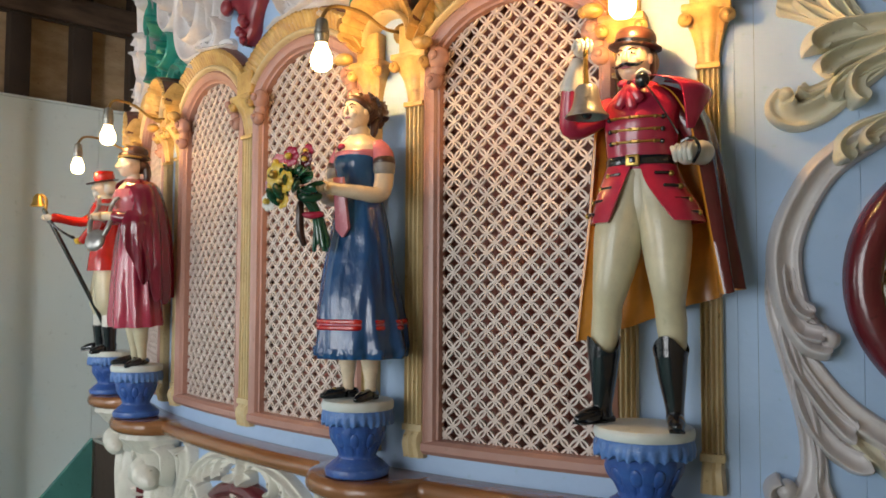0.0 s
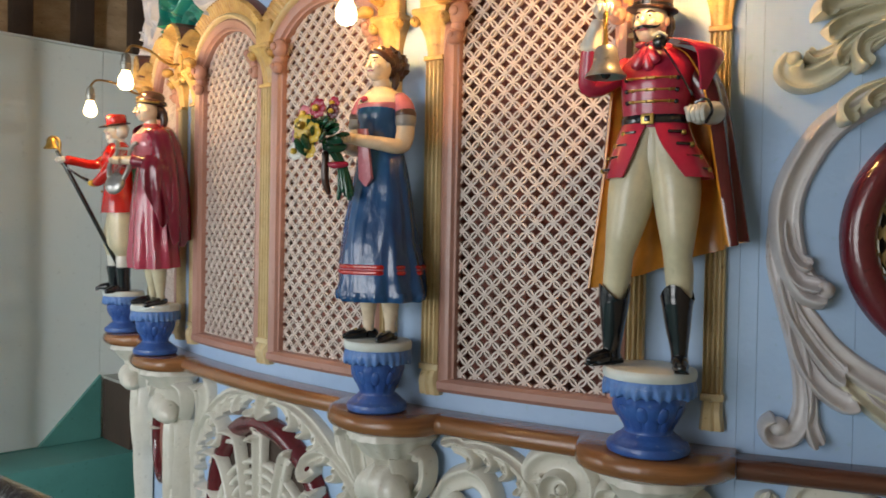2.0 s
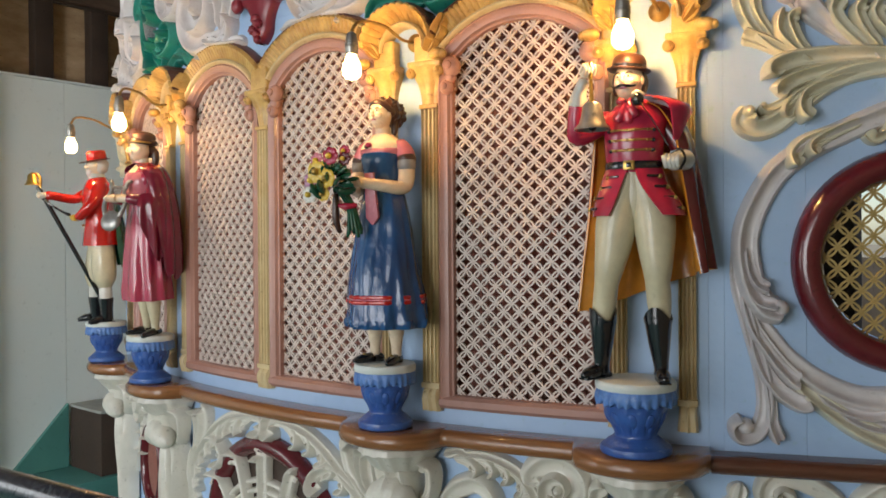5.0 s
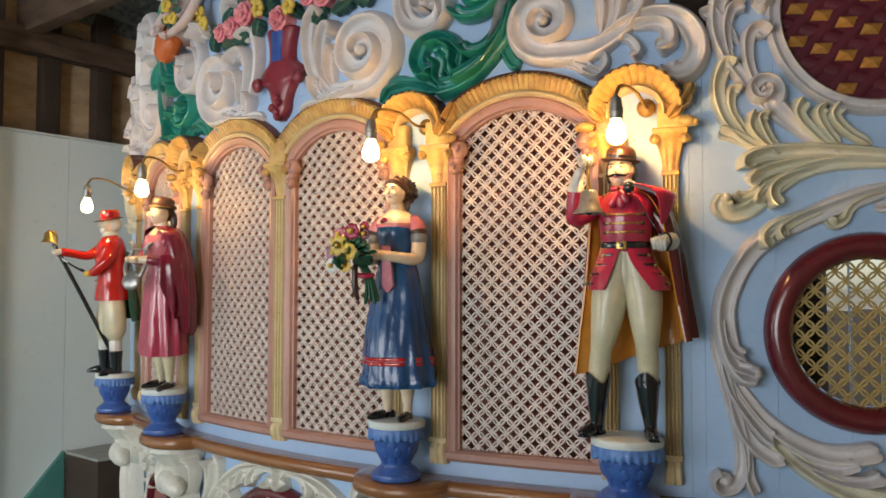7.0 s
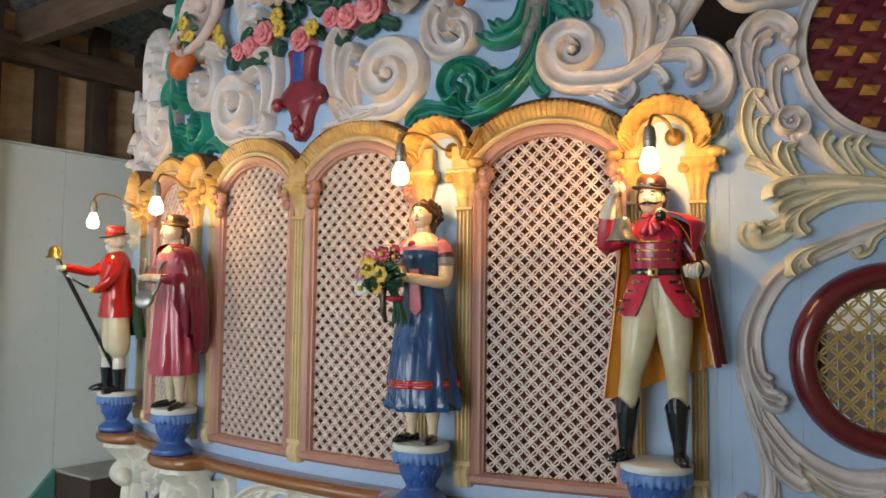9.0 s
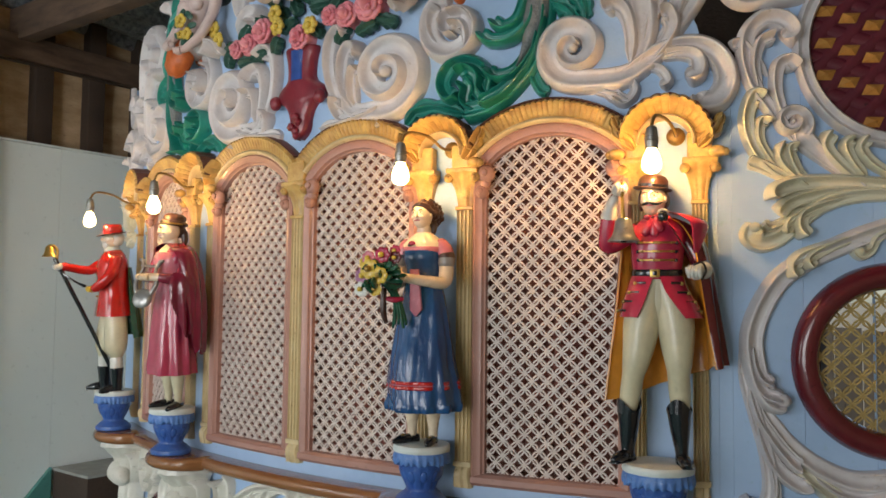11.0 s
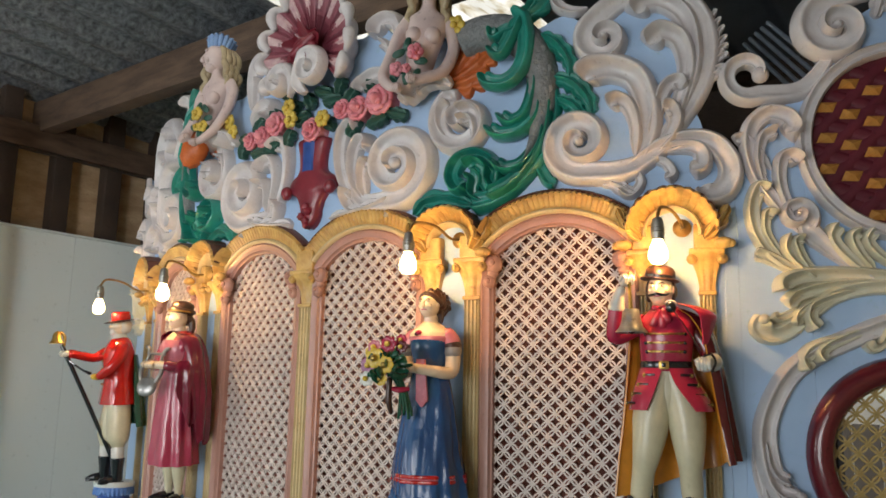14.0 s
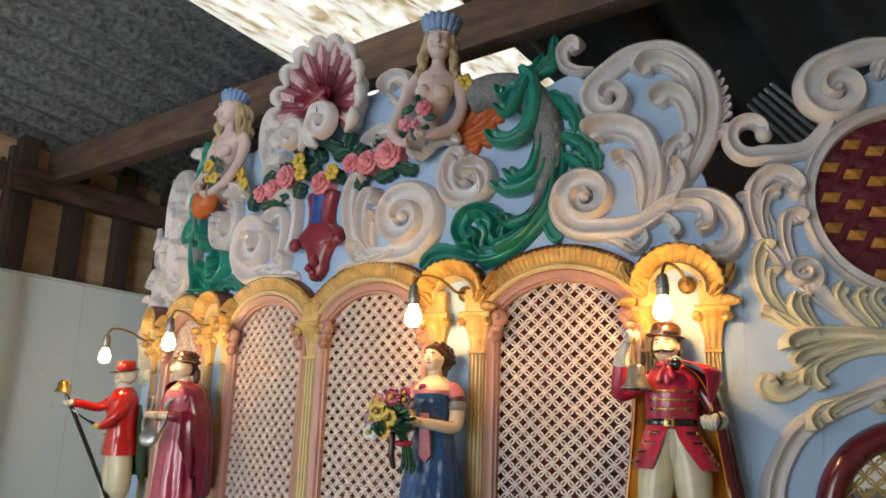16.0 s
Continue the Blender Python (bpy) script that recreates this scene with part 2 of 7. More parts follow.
def smooth_path(pts, n):
    """Catmull-Rom through pts (tuples of any length), n steps a span."""
    p = [pts[0]] + list(pts) + [pts[-1]]
    out = []
    for i in range(1, len(p) - 2):
        for k in range(n):
            t = k / n
            out.append(tuple(0.5 * (2 * b + (c - a) * t + (2 * a - 5 * b + 4 * c - d) * t * t + (3 * b - a - 3 * c + d) * t ** 3)
                             for a, b, c, d in zip(p[i - 1], p[i], p[i + 1], p[i + 2])))
    out.append(tuple(pts[-1]))
    return out


def limb(bm, pts, n=10, mi=0, steps=5, flat=1.0, axis=(0, 1, 0)):
    """A tapered round limb through (x, y, z, radius) points, with rounded ends. flat squeezes it along axis."""
    path = smooth_path(pts, steps)
    ps, rs = [Vector(p[:3]) for p in path], [max(p[3], 1e-4) for p in path]
    d0, d1 = (ps[0] - ps[1]).normalized(), (ps[-1] - ps[-2]).normalized()
    ps = [ps[0] + d0 * rs[0] * 0.75, ps[0] + d0 * rs[0] * 0.5] + ps + [ps[-1] + d1 * rs[-1] * 0.5, ps[-1] + d1 * rs[-1] * 0.75]
    rs = [rs[0] * 0.35, rs[0] * 0.8] + rs + [rs[-1] * 0.8, rs[-1] * 0.35]
    rows = []
    ref = Vector(axis)
    for i, p in enumerate(ps):
        d = (ps[min(i + 1, len(ps) - 1)] - ps[max(i - 1, 0)]).normalized()
        b = (ref - d * ref.dot(d))
        if b.length < 1e-3:
            b = d.orthogonal()
        b.normalize()
        c = d.cross(b)
        rows.append([p + (c * math.cos(2 * math.pi * k / n) + b * (flat * math.sin(2 * math.pi * k / n))) * rs[i] for k in range(n)])
    vs = grid(bm, rows, closed_v=True, mi=mi)
    cap(bm, vs[0], mi), cap(bm, vs[-1], mi)


def blob(bm, x, y, z, rx, ry=None, rz=None, mi=0, nu=14, nv=9, turn=None, lump=0.0, freq=8.0):
    ry, rz = ry or rx, rz or rx
    rows = []
    for j in range(1, nv):
        b = math.pi * j / nv
        row = []
        for k in range(nu):
            a = 2 * math.pi * k / nu
            d = Vector((math.sin(b) * math.cos(a), math.sin(b) * math.sin(a), math.cos(b)))
            q = 1 + lump * noise.noise(d * freq * 0.5 + Vector((x, y, z)) * 40)
            w = Vector((d.x * rx * q, d.y * ry * q, d.z * rz * q))
            if turn:
                w = turn @ w
            row.append(Vector((x, y, z)) + w)
        rows.append(row)
    vs = grid(bm, rows, closed_v=True, mi=mi)
    cap(bm, vs[0], mi), cap(bm, vs[-1], mi)


def loft(bm, rings, n=24, mi=0, fold=None):
    """Stacked ovals (x, y, z, rx, ry); fold(angle, t) scales the radius."""
    path = smooth_path(rings, 4)
    rows = []
    for i, (x, y, z, rx, ry) in enumerate(path):
        t = i / (len(path) - 1)
        row = []
        for k in range(n):
            a = 2 * math.pi * k / n
            f = fold(a, t) if fold else 1
            row.append((x + rx * f * math.cos(a), y + ry * f * math.sin(a), z))
        rows.append(row)
    vs = grid(bm, rows, closed_v=True, mi=mi)
    cap(bm, vs[0], mi), cap(bm, vs[-1], mi)


# relief profiles across a carved band, x from -1 to 1
def rnd(x):
    return math.sqrt(max(0.0, 1 - x * x))


def chan(x):
    a = abs(x)
    return rnd((a - 0.52) / 0.48) if a > 0.52 else 0.55 + 0.45 * (a / 0.52) ** 2


def vein(x):
    return rnd(x) * (0.78 + 0.22 * math.cos(7.5 * x))


def ribbon(bm, pts, w, h, o0=0.0, prof=rnd, m=17, mi=0, lobes=0, lobe=0.25):
    """A carved band along (x, z) points on the front: w, h(t) half width and relief."""
    n = len(pts)
    rows = []
    for i, (x, z) in enumerate(pts):
        t = i / (n - 1)
        a, b = pts[max(i - 1, 0)], pts[min(i + 1, n - 1)]
        d = Vector((b[0] - a[0], b[1] - a[1]))
        d = d.normalized() if d.length > 1e-9 else Vector((1, 0))
        ww, hh = w(t), h(t)
        if lobes:
            ww *= 1 - lobe + lobe * abs(math.sin(math.pi * lobes * t)) * 1.3
        row = []
        for k in range(m):
            q = -1 + 2 * k / (m - 1)
            row.append((x - d.y * ww * q, -(o0 + hh * prof(q)), z + d.x * ww * q))
        first, last = row[0], row[-1]
        row = [(first[0], -(o0 - 0.006), first[2])] + row + [(last[0], -(o0 - 0.006), last[2])]
        rows.append(row)
    vs = grid(bm, rows, mi=mi)
    cap(bm, vs[0], mi), cap(bm, vs[-1], mi)


def spiral(cx, cz, r0, r1, a0, turns, n=40):
    out = []
    for k in range(n + 1):
        t = k / n
        a = radians(a0) + 2 * math.pi * turns * t
        r = r0 + (r1 - r0) * t ** 0.85
        out.append((cx + r * math.cos(a), cz + r * math.sin(a)))
    return out


def curl(x):
    """Across a wound band: x = -1 its outer edge, 1 the edge towards the heart."""
    return rnd(x) ** 0.5 * (0.46 + 0.50 * math.exp(-((x + 0.52) / 0.36) ** 2) + 0.16 * math.exp(-((x - 0.80) / 0.20) ** 2))


def volute(bm, c, r, a0, turns, w, h, tail=(), o0=0.0, prof=chan, eye=0.32, flip=1, mi=0, r1=0.22, taper=0.25):
    """A scroll: a band that comes along the tail points and winds up into a raised heart."""
    if eye:
        r1, turns = min(r1, 0.13), turns * 1.08
    sp = spiral(c[0], c[1], r, r * r1, a0, turns, max(20, int(36 * abs(turns))))
    pts = (smooth_path(list(tail) + [sp[0]], 8)[:-1] if tail else []) + sp
    pts = [(x * flip, z) for x, z in pts]
    n = len(pts) - 1
    f = 8 * len(tail) / len(pts)
    if prof is chan:
        way = 1 if turns * flip > 0 else -1

        def prof(q):
            return curl(q * way)

    def wide(t):
        k = (taper + (1 - taper) * min(1, t / max(f * 0.7, 0.08))) if tail else 1
        x, z = pts[round(t * n)]
        near = math.hypot(x - c[0] * flip, z - c[1])
        return min(w * k, 0.47 * near + 0.007) if t > f and eye else w * k * (1 - 0.45 * max(0, (t - f) / (1 - f)))

    ribbon(bm, pts, wide, lambda t: h * (0.55 + 0.45 * min(1, t / max(f, 0.05))) * (1 + 0.75 * max(0, (t - f) / (1 - f))), o0, prof, mi=mi)
    if eye:
        blob(bm, c[0] * flip, -o0 - h * 0.70, c[1], r * 0.15, h * 0.62, r * 0.15, mi=mi)
    else:
        x, z = pts[-1]
        blob(bm, x, -o0 - h * 0.6, z, w * 0.8, h * 0.7, w * 0.8, mi=mi)


def hook(bm, pts, w0, w1, h, o0=0.0, flip=1, mi=0, ball=0.0, grooves=2):
    """A cupped leaf that widens towards a rolled tip: high rounded outer rim, grooved hollow within."""
    p = [(x * flip, z) for x, z in smooth_path(list(pts), 10)]
    bow = sum((b[0] - a[0]) * (c[1] - b[1]) - (b[1] - a[1]) * (c[0] - b[0]) for a, b, c in zip(p, p[1:], p[2:]))
    side = -1 if bow > 0 else 1
    length = sum(math.hypot(b[0] - a[0], b[1] - a[1]) for a, b in zip(p, p[1:]))
    e = min(0.4, w1 / length)

    def rim(q):
        x = q * side
        v = 0.36 + 0.60 * math.exp(-((x - 0.50) / 0.36) ** 2) + 0.24 * math.exp(-((x + 0.74) / 0.20) ** 2)
        if grooves == 1:
            v -= 0.10 * math.exp(-((x - 0.05) / 0.13) ** 2)
        return v * rnd(x) ** 0.45

    def close(t):
        return math.sqrt(max(0.03, 1 - (max(0, t - 1 + e) / e) ** 2))
    def begin(t):
        return min(1.0, 0.30 + 5.0 * t)
    ribbon(bm, p, lambda t: (w0 + (w1 * 1.15 - w0) * t ** 0.8) * close(t) * begin(t), lambda t: h * begin(t) * (0.6 + 0.45 * t + 0.45 * max(0, t - 0.7) / 0.3) * (0.50 + 0.50 * close(t)), o0, rim, m=23, mi=mi)
    if ball:
        x, z = p[-3]
        dx, dz = p[-1][0] - p[-8][0], p[-1][1] - p[-8][1]
        d = max(1e-6, math.hypot(dx, dz))
        nx, nz = (-dz / d, dx / d) if bow > 0 else (dz / d, -dx / d)
        blob(bm, x + nx * w1 * 0.22, -o0 - h * 0.50, z + nz * w1 * 0.22, w1 * ball, h * 0.66, w1 * ball, mi=mi)


def leaf(bm, pts, w, h, o0=0.0, flip=1, mi=0, lobes=4, steps=8, lobe=0.28, blunt=0.25):
    """An acanthus leaf along (x, z) points."""
    p = [(x * flip, z) for x, z in smooth_path(list(pts), steps)]
    ribbon(bm, p, lambda t: w * (blunt + (1 - blunt) * math.sin(math.pi * min(1, t ** 0.8)) ** 0.7) * (1 if t < 0.97 else 0.5),
           lambda t: h * (0.7 + 0.5 * math.sin(math.pi * t)), o0, vein, mi=mi, lobes=lobes, lobe=lobe)


def arc_points(c, r, a0, a1, n):
    return [(c[0] + r * math.cos(radians(a0 + (a1 - a0) * k / n)), c[1] + r * math.sin(radians(a0 + (a1 - a0) * k / n))) for k in range(n + 1)]


def spray(bm, pts, n, size, h, side=1, flip=1, o0=0.0, mi=0, only=None):
    """Leaflets that spring one after the other from a stem along (x, z) points, to one side of it."""
    p = smooth_path(list(pts), 12)
    for i in range(n) if only is None else (only,):
        k = int((i + 0.3) / n * (len(p) - 2))
        a, b = p[k], p[min(k + 2, len(p) - 1)]
        d = Vector((b[0] - a[0], b[1] - a[1])).normalized()
        q = Vector((-d.y, d.x)) * side
        s = size * (1.0 - 0.35 * i / n)
        c = Vector(a)
        pts_ = [c - d * s * 0.45, c + d * s * 0.20 + q * s * 0.16, c + d * s * 0.62 + q * s * 0.40, c + d * s * 0.78 + q * s * 0.70, c + d * s * 0.62 + q * s * 0.84]
        hook(bm, [tuple(v) for v in pts_], s * 0.26, s * 0.40, h, o0, flip, mi=mi, ball=0, grooves=1)

# ---------------------------------------------------------------- the shed
def room_box(name, u0, u1, v0, v1, z0, z1, mat, parent=None, bevel=0.0, label=""):
    bm = bmesh.new()
    box(bm, u0, u1, -v1, -v0, z0, z1, bevel)
    for v in bm.verts:
        v.co = plan(v.co.x, -v.co.y, v.co.z)
    return part(name, bm, mat, parent, label, smooth=bool(bevel))


def slope(v):
    """Underside of the roof: it falls gently towards the back."""
    return 3.36 + 0.07 * v


def roof_sheet(name, u0, u1, v0, v1, mat, pitch=0.27, depth=0.075, lift=0.0):
    bm = bmesh.new()
    n = int((u1 - u0) / pitch * 8)
    rows = []
    for o in (0.0, 0.004):
        for v in (v0, v1):
            rows.append([plan(u0 + (u1 - u0) * k / n, v, slope(v) + 0.03 + lift + o + depth * (1.0, 1.0, 0.95, 0.9, 0.1, 0.0, 0.1, 0.9)[k % 8]) for k in range(n + 1)])
    grid(bm, [rows[0], rows[1], rows[3], rows[2]], closed_u=True)
    return part(name, bm, mat, smooth=60)


tagged(room_box("floor", -2.8, 3.6, -2.0, 6.2, -0.1, 0.0, CONCRETE), "green painted floor of the shed", "floor", kind="structure")
WALL_U = -2.65
wall = tagged(room_box("wall_left", WALL_U - 0.12, WALL_U - 0.012, -2.0, 6.2, 0.0, 2.54, WALLW), "white painted panel wall beside the organ", "wall", kind="structure")
for v0, v1 in ((-2.0, -0.563), (-0.560, 0.66), (0.663, 1.88), (1.883, 3.1), (3.103, 4.32), (4.323, 6.2)):
    room_box("panel", WALL_U - 0.012, WALL_U, v0, v1, 0.28, 2.54, WALLW, wall)
room_box("dado", WALL_U - 0.012, WALL_U + 0.02, -2.0, 6.2, 0.14, 0.28, TEAL, wall, 0.004, "dark teal painted skirting board")
room_box("dado", WALL_U - 0.012, WALL_U + 0.035, -2.0, 6.2, 0.0, 0.137, TEAL, wall, 0.004, "dark teal painted skirting board")
room_box("wall_plate", WALL_U - 0.1, WALL_U + 0.01, -2.0, 6.2, 2.543, 2.556, WALLW, wall, 0.003)

upper = tagged(room_box("wall_left_upper", WALL_U - 0.24, WALL_U - 0.18, -2.0, 6.2, 2.5, 3.9, BOARD), "brown weathered board wall under the eaves", "wall", kind="structure")
v = -1.899
while v < 6.0:
    room_box("post", WALL_U - 0.18, WALL_U - 0.09, v, v + 0.11, 2.5, 3.4, STUD, upper, 0.006, "dark timber post")
    v += 0.338
room_box("rafter", WALL_U - 0.18, WALL_U - 0.07, -2.0, 6.2, 3.05, 3.2, TIMBER, upper, 0.01, "rough brown timber plate")

bm = bmesh.new()
limb(bm, [(*plan(WALL_U - 0.06, v, 3.03 + 0.01 * math.sin(v)), 0.006) for v in (-1.9, 0.0, 2.0, 4.0, 6.0)], n=6, axis=(0, 0, 1))
part("cable", bm, STUD, upper, "thin cable clipped along the plate")

back = tagged(room_box("wall_back", -2.8, 3.6, -2.12, -2.0, 0.0, 0.85, STUD), "brown board wall behind the organ", "wall", kind="structure")
room_box("board", -2.8, 1.25, -2.12, -2.0, 0.85, 3.3, STUD, back)
room_box("board", 2.75, 3.6, -2.12, -2.0, 0.85, 3.3, STUD, back)
room_box("board", 1.25, 2.75, -2.12, -2.0, 2.15, 3.3, STUD, back)
win = tagged(new("window_1"), "open wooden window behind the organ", "window", kind="structure")
room_box("window_frame", 1.25, 1.29, -2.1, -1.98, 0.85, 2.15, STUD, win, 0.004)
room_box("window_frame", 2.71, 2.75, -2.1, -1.98, 0.85, 2.15, STUD, win, 0.004)
room_box("window_frame", 1.29, 2.71, -2.1, -1.98, 2.11, 2.15, STUD, win, 0.004)
room_box("window_sill", 1.29, 2.71, -2.1, -1.94, 0.85, 0.88, STUD, win, 0.004)

ground = room_box("ground", -400, 400, -800, 400, -0.16, -0.11, material("bare_ground", (0.16, 0.13, 0.085), 0.9, colour2=(0.10, 0.09, 0.05), scale=0.8))
tagged(ground, "bare earth outside the shed", "ground", kind="structure")
fence = tagged(new("fence"), "grey weathered board fence outside the window", "fence")
FENCE = material("weathered_fence", (0.36, 0.31, 0.24), 0.85, colour2=(0.25, 0.21, 0.16), scale=5, rand=0.15, stretch=(1, 1, 0.2))
for k in range(40):
    room_box("fence_board", -1.0 + 0.2 * k, -0.815 + 0.2 * k, -5.05, -5.0, -0.11, 1.46 + 0.012 * math.sin(k * 2.3), FENCE, fence)

# unseen right wall, made brown to lessen the bounce onto the wing
tagged(room_box("wall_right", 3.5, 3.6, -2.0, 6.2, 0.0, 3.9, BOARD), "unseen brown board wall that cuts bounce light from the right", "wall", kind="structure")
front = tagged(room_box("wall_front", -2.8, -2.1, 6.1, 6.2, 0.0, 3.9, WALLW), "white front wall with a wide open doorway", "wall", kind="structure")
room_box("wall_panel", 2.7, 3.6, 6.1, 6.2, 0.0, 3.9, WALLW, front)
room_box("wall_panel", -2.1, 2.7, 6.1, 6.2, 3.1, 3.9, WALLW, front)

# roof: dark corrugated iron with one clear sheet
tagged(roof_sheet("ceiling", -3.0, -0.62, -2.2, 6.3, ROOF), "grey corrugated iron roof sheets", "roof", kind="structure")
tagged(roof_sheet("ceiling", 0.30, 3.7, -2.2, 6.3, ROOF_DARK), "corrugated roof sheets with shade put into their colour", "roof", kind="structure")
tagged(roof_sheet("ceiling", -0.62, 0.30, 1.2, 6.3, ROOF), "grey corrugated iron roof sheets", "roof", kind="structure")
CLEAR = bpy.data.materials.new("clear_roof_sheet")
CLEAR.use_nodes = True
cn = CLEAR.node_tree
tr = cn.nodes.new("ShaderNodeBsdfTranslucent")
ns = cn.nodes.new("ShaderNodeTexNoise")
ns.inputs["Scale"].default_value, ns.inputs["Detail"].default_value = 30, 12
rp = cn.nodes.new("ShaderNodeValToRGB")
rp.color_ramp.elements[0].color, rp.color_ramp.elements[1].color = (0.60, 0.52, 0.36, 1), (0.96, 0.95, 0.90, 1)
rp.color_ramp.elements[0].position, rp.color_ramp.elements[1].position = 0.33, 0.52
cn.links.new(ns.outputs[0], rp.inputs[0])
cn.links.new(rp.outputs[0], tr.inputs[0])
cn.links.new(tr.outputs[0], cn.nodes["Material Output"].inputs[0])
tagged(roof_sheet("roof_light", -0.95, 0.65, -2.2, 1.6, CLEAR, lift=0.08), "yellowed translucent corrugated roof sheet letting daylight in", "roof light", kind="structure")
for v in (-0.36, 1.5, 3.4):
    ob = room_box("roof_beam", -2.9, 3.5, v - 0.05, v + 0.05, slope(v) - 0.17, slope(v) + 0.03, TIMBER, None, 0.01)
    tagged(ob, "rough brown timber beam carrying the roof", "beam", "roof beams", "structure")
for u in (0.95, 2.5):
    bm = bmesh.new()
    box(bm, u - 0.035, u + 0.035, -6.1, 2.0, -0.07, 0.02, 0.006)
    for w in bm.verts:
        w.co = plan(w.co.x, -w.co.y, w.co.z + slope(-w.co.y))
    tagged(part("rafter", bm, STUD), "dark timber rafter under the roof sheets", "rafter", "rafters", "structure")

STRIP = material("blue_grey_sheet_metal", (0.46, 0.54, 0.64), 0.3, metal=0.5, scale=12)
strips = tagged(new("metal_strips"), "blue-grey metal roofing strips stacked under the roof", "metal strips")
for k in range(5):
    bm = bmesh.new()
    a0, b0 = plan(1.33 - 0.022 * k, -1.0, 3.05 - 0.016 * k), plan(1.50 - 0.022 * k, -0.98, 2.84 - 0.020 * k)
    limb(bm, [(*a0, 0.008), (*((a0 + b0) / 2), 0.008), (*b0, 0.008)], n=8)
    part("strip", bm, STRIP, strips)
bm = bmesh.new()
limb(bm, [(*plan(0.9, -1.02, 2.86), 0.03), (*plan(1.9, -1.02, 2.86), 0.03)], n=8, axis=(0, 0, 1))
part("bearer", bm, STUD, strips, "dark timber bearer")

# teal wedge boarding and dark box by the wall
bm = bmesh.new()
tri = [(-0.22, 0.2825), (-0.560, 0.2825), (-0.560, 0.65)]
grid(bm, [[plan(u, v, z) for v, z in tri] for u in (WALL_U + 0.001, WALL_U + 0.03)], closed_v=True)
for u in (0, 1):
    bm.verts.ensure_lookup_table()
    cap(bm, [bm.verts[u * 3 + k] for k in range(3)])
tagged(part("wedge_board", bm, TEAL, smooth=False), "teal green wedge-shaped board against the white wall", "board")
tagged(room_box("plinth", WALL_U + 0.036, WALL_U + 0.44, -1.40, 0.10, 0.0, 0.280, TEAL, None, 0.005), "low teal painted plinth along the white wall", "plinth")
crate = tagged(new("crate"), "dark wooden crate with a pale top standing on the plinth", "crate")
room_box("body", WALL_U + 0.036, WALL_U + 0.40, -1.25, -0.568, 0.2805, 0.632, STUD, crate, 0.006)
room_box("lid", WALL_U + 0.033, WALL_U + 0.41, -1.26, -0.562, 0.633, 0.650, CRATETOP, crate, 0.004, "pale grey worn lid")

# ---------------------------------------------------------------- organ front: boards
organ = tagged(new("fairground_organ"), "pale blue fairground organ front with gilded arches and cream carvings", "organ")
NICHES = (-1.262, -0.59, 0.59, 1.262)
STANDS = ((-1.255, 0.122), (-0.588, 0.122), (0.577, 0.112), (1.240, 0.112))
ARCHES = (-0.93, -0.265, 0.265, 0.93)


def in_arch(x, z, grow=0.0):
    for c in ARCHES:
        d = abs(x - c)
        if d < 0.20 + grow and 1.15 - grow < z and (z < 1.95 or math.hypot(x - c, z - 1.90) < 0.26 + grow):
            return True
    return False


def board(name, x0, x1, z0, z1, o, thick, nx, hole=None, mat=BLUE, label=""):
    """A board on the front's curve with its holes cut through."""
    nz = max(1, int((z1 - z0) / 0.03)) if hole else 1
    bm = bmesh.new()
    front_ = []
    xs = [x0 + (x1 - x0) * i / nx for i in range(nx + 1)]
    zs = [z0 + (z1 - z0) * j / nz for j in range(nz + 1)]
    for oo in (o, o - thick):
        vs = [[bm.verts.new((x, -oo, z)) for z in zs] for x in xs]
        for i in range(nx):
            for j in range(nz):
                if hole and hole((xs[i] + xs[i + 1]) / 2, (zs[j] + zs[j + 1]) / 2):
                    continue
                bm.faces.new((vs[i][j], vs[i + 1][j], vs[i + 1][j + 1], vs[i][j + 1]))
        front_.append(vs)
    a, b = front_
    for i in range(nx):
        for j in (0, nz):
            bm.faces.new((a[i][j], b[i][j], b[i + 1][j], a[i + 1][j]))
    for j in range(nz):
        for i in (0, nx):
            bm.faces.new((a[i][j], b[i][j], b[i][j + 1], a[i][j + 1]))
    return part(name, bend(bm), mat, organ, label, smooth=20)


board("main_board", -1.40, 1.40, 1.03, 2.3015, 0.0, 0.02, 140, lambda x, z: in_arch(x, z, 0.018))
board("lower_board", -1.40, 1.40, 0.10, 1.028, -0.004, 0.02, 40)
board("base_rail", -1.42, 1.42, 0.0, 0.10, 0.03, 0.05, 40, mat=DARKWOOD)
# wing planks with narrow joints
for x0, x1 in ((1.4006, 1.4368), (1.4374, 1.6205), (1.6212, 1.80), (1.8007, 2.02), (2.0207, 2.30)):
    board("plank", x0, x1, 1.03, 2.32, 0.0, 0.02, 10, lambda x, z: math.hypot((x - 1.85) / 0.225, (z - 1.52) / 0.225) < 1)
board("plank", 1.4006, 2.30, 0.10, 1.028, -0.004, 0.02, 6)
board("plank", -1.75, -1.403, 0.10, 2.3, 0.0, 0.02, 6)

# red cloth behind the pierced panels
bm = bmesh.new()
grid(bm, [[(-1.3 + 2.6 * i / 80, 0.055 + 0.010 * math.sin(i * 1.9) + 0.006 * math.sin(i * 0.7), z) for z in (1.04, 1.5, 1.9, 2.26)] for i in range(81)])
part("backing_cloth", bend(bm), CLOTH, organ, "dull red cloth behind the lattice")


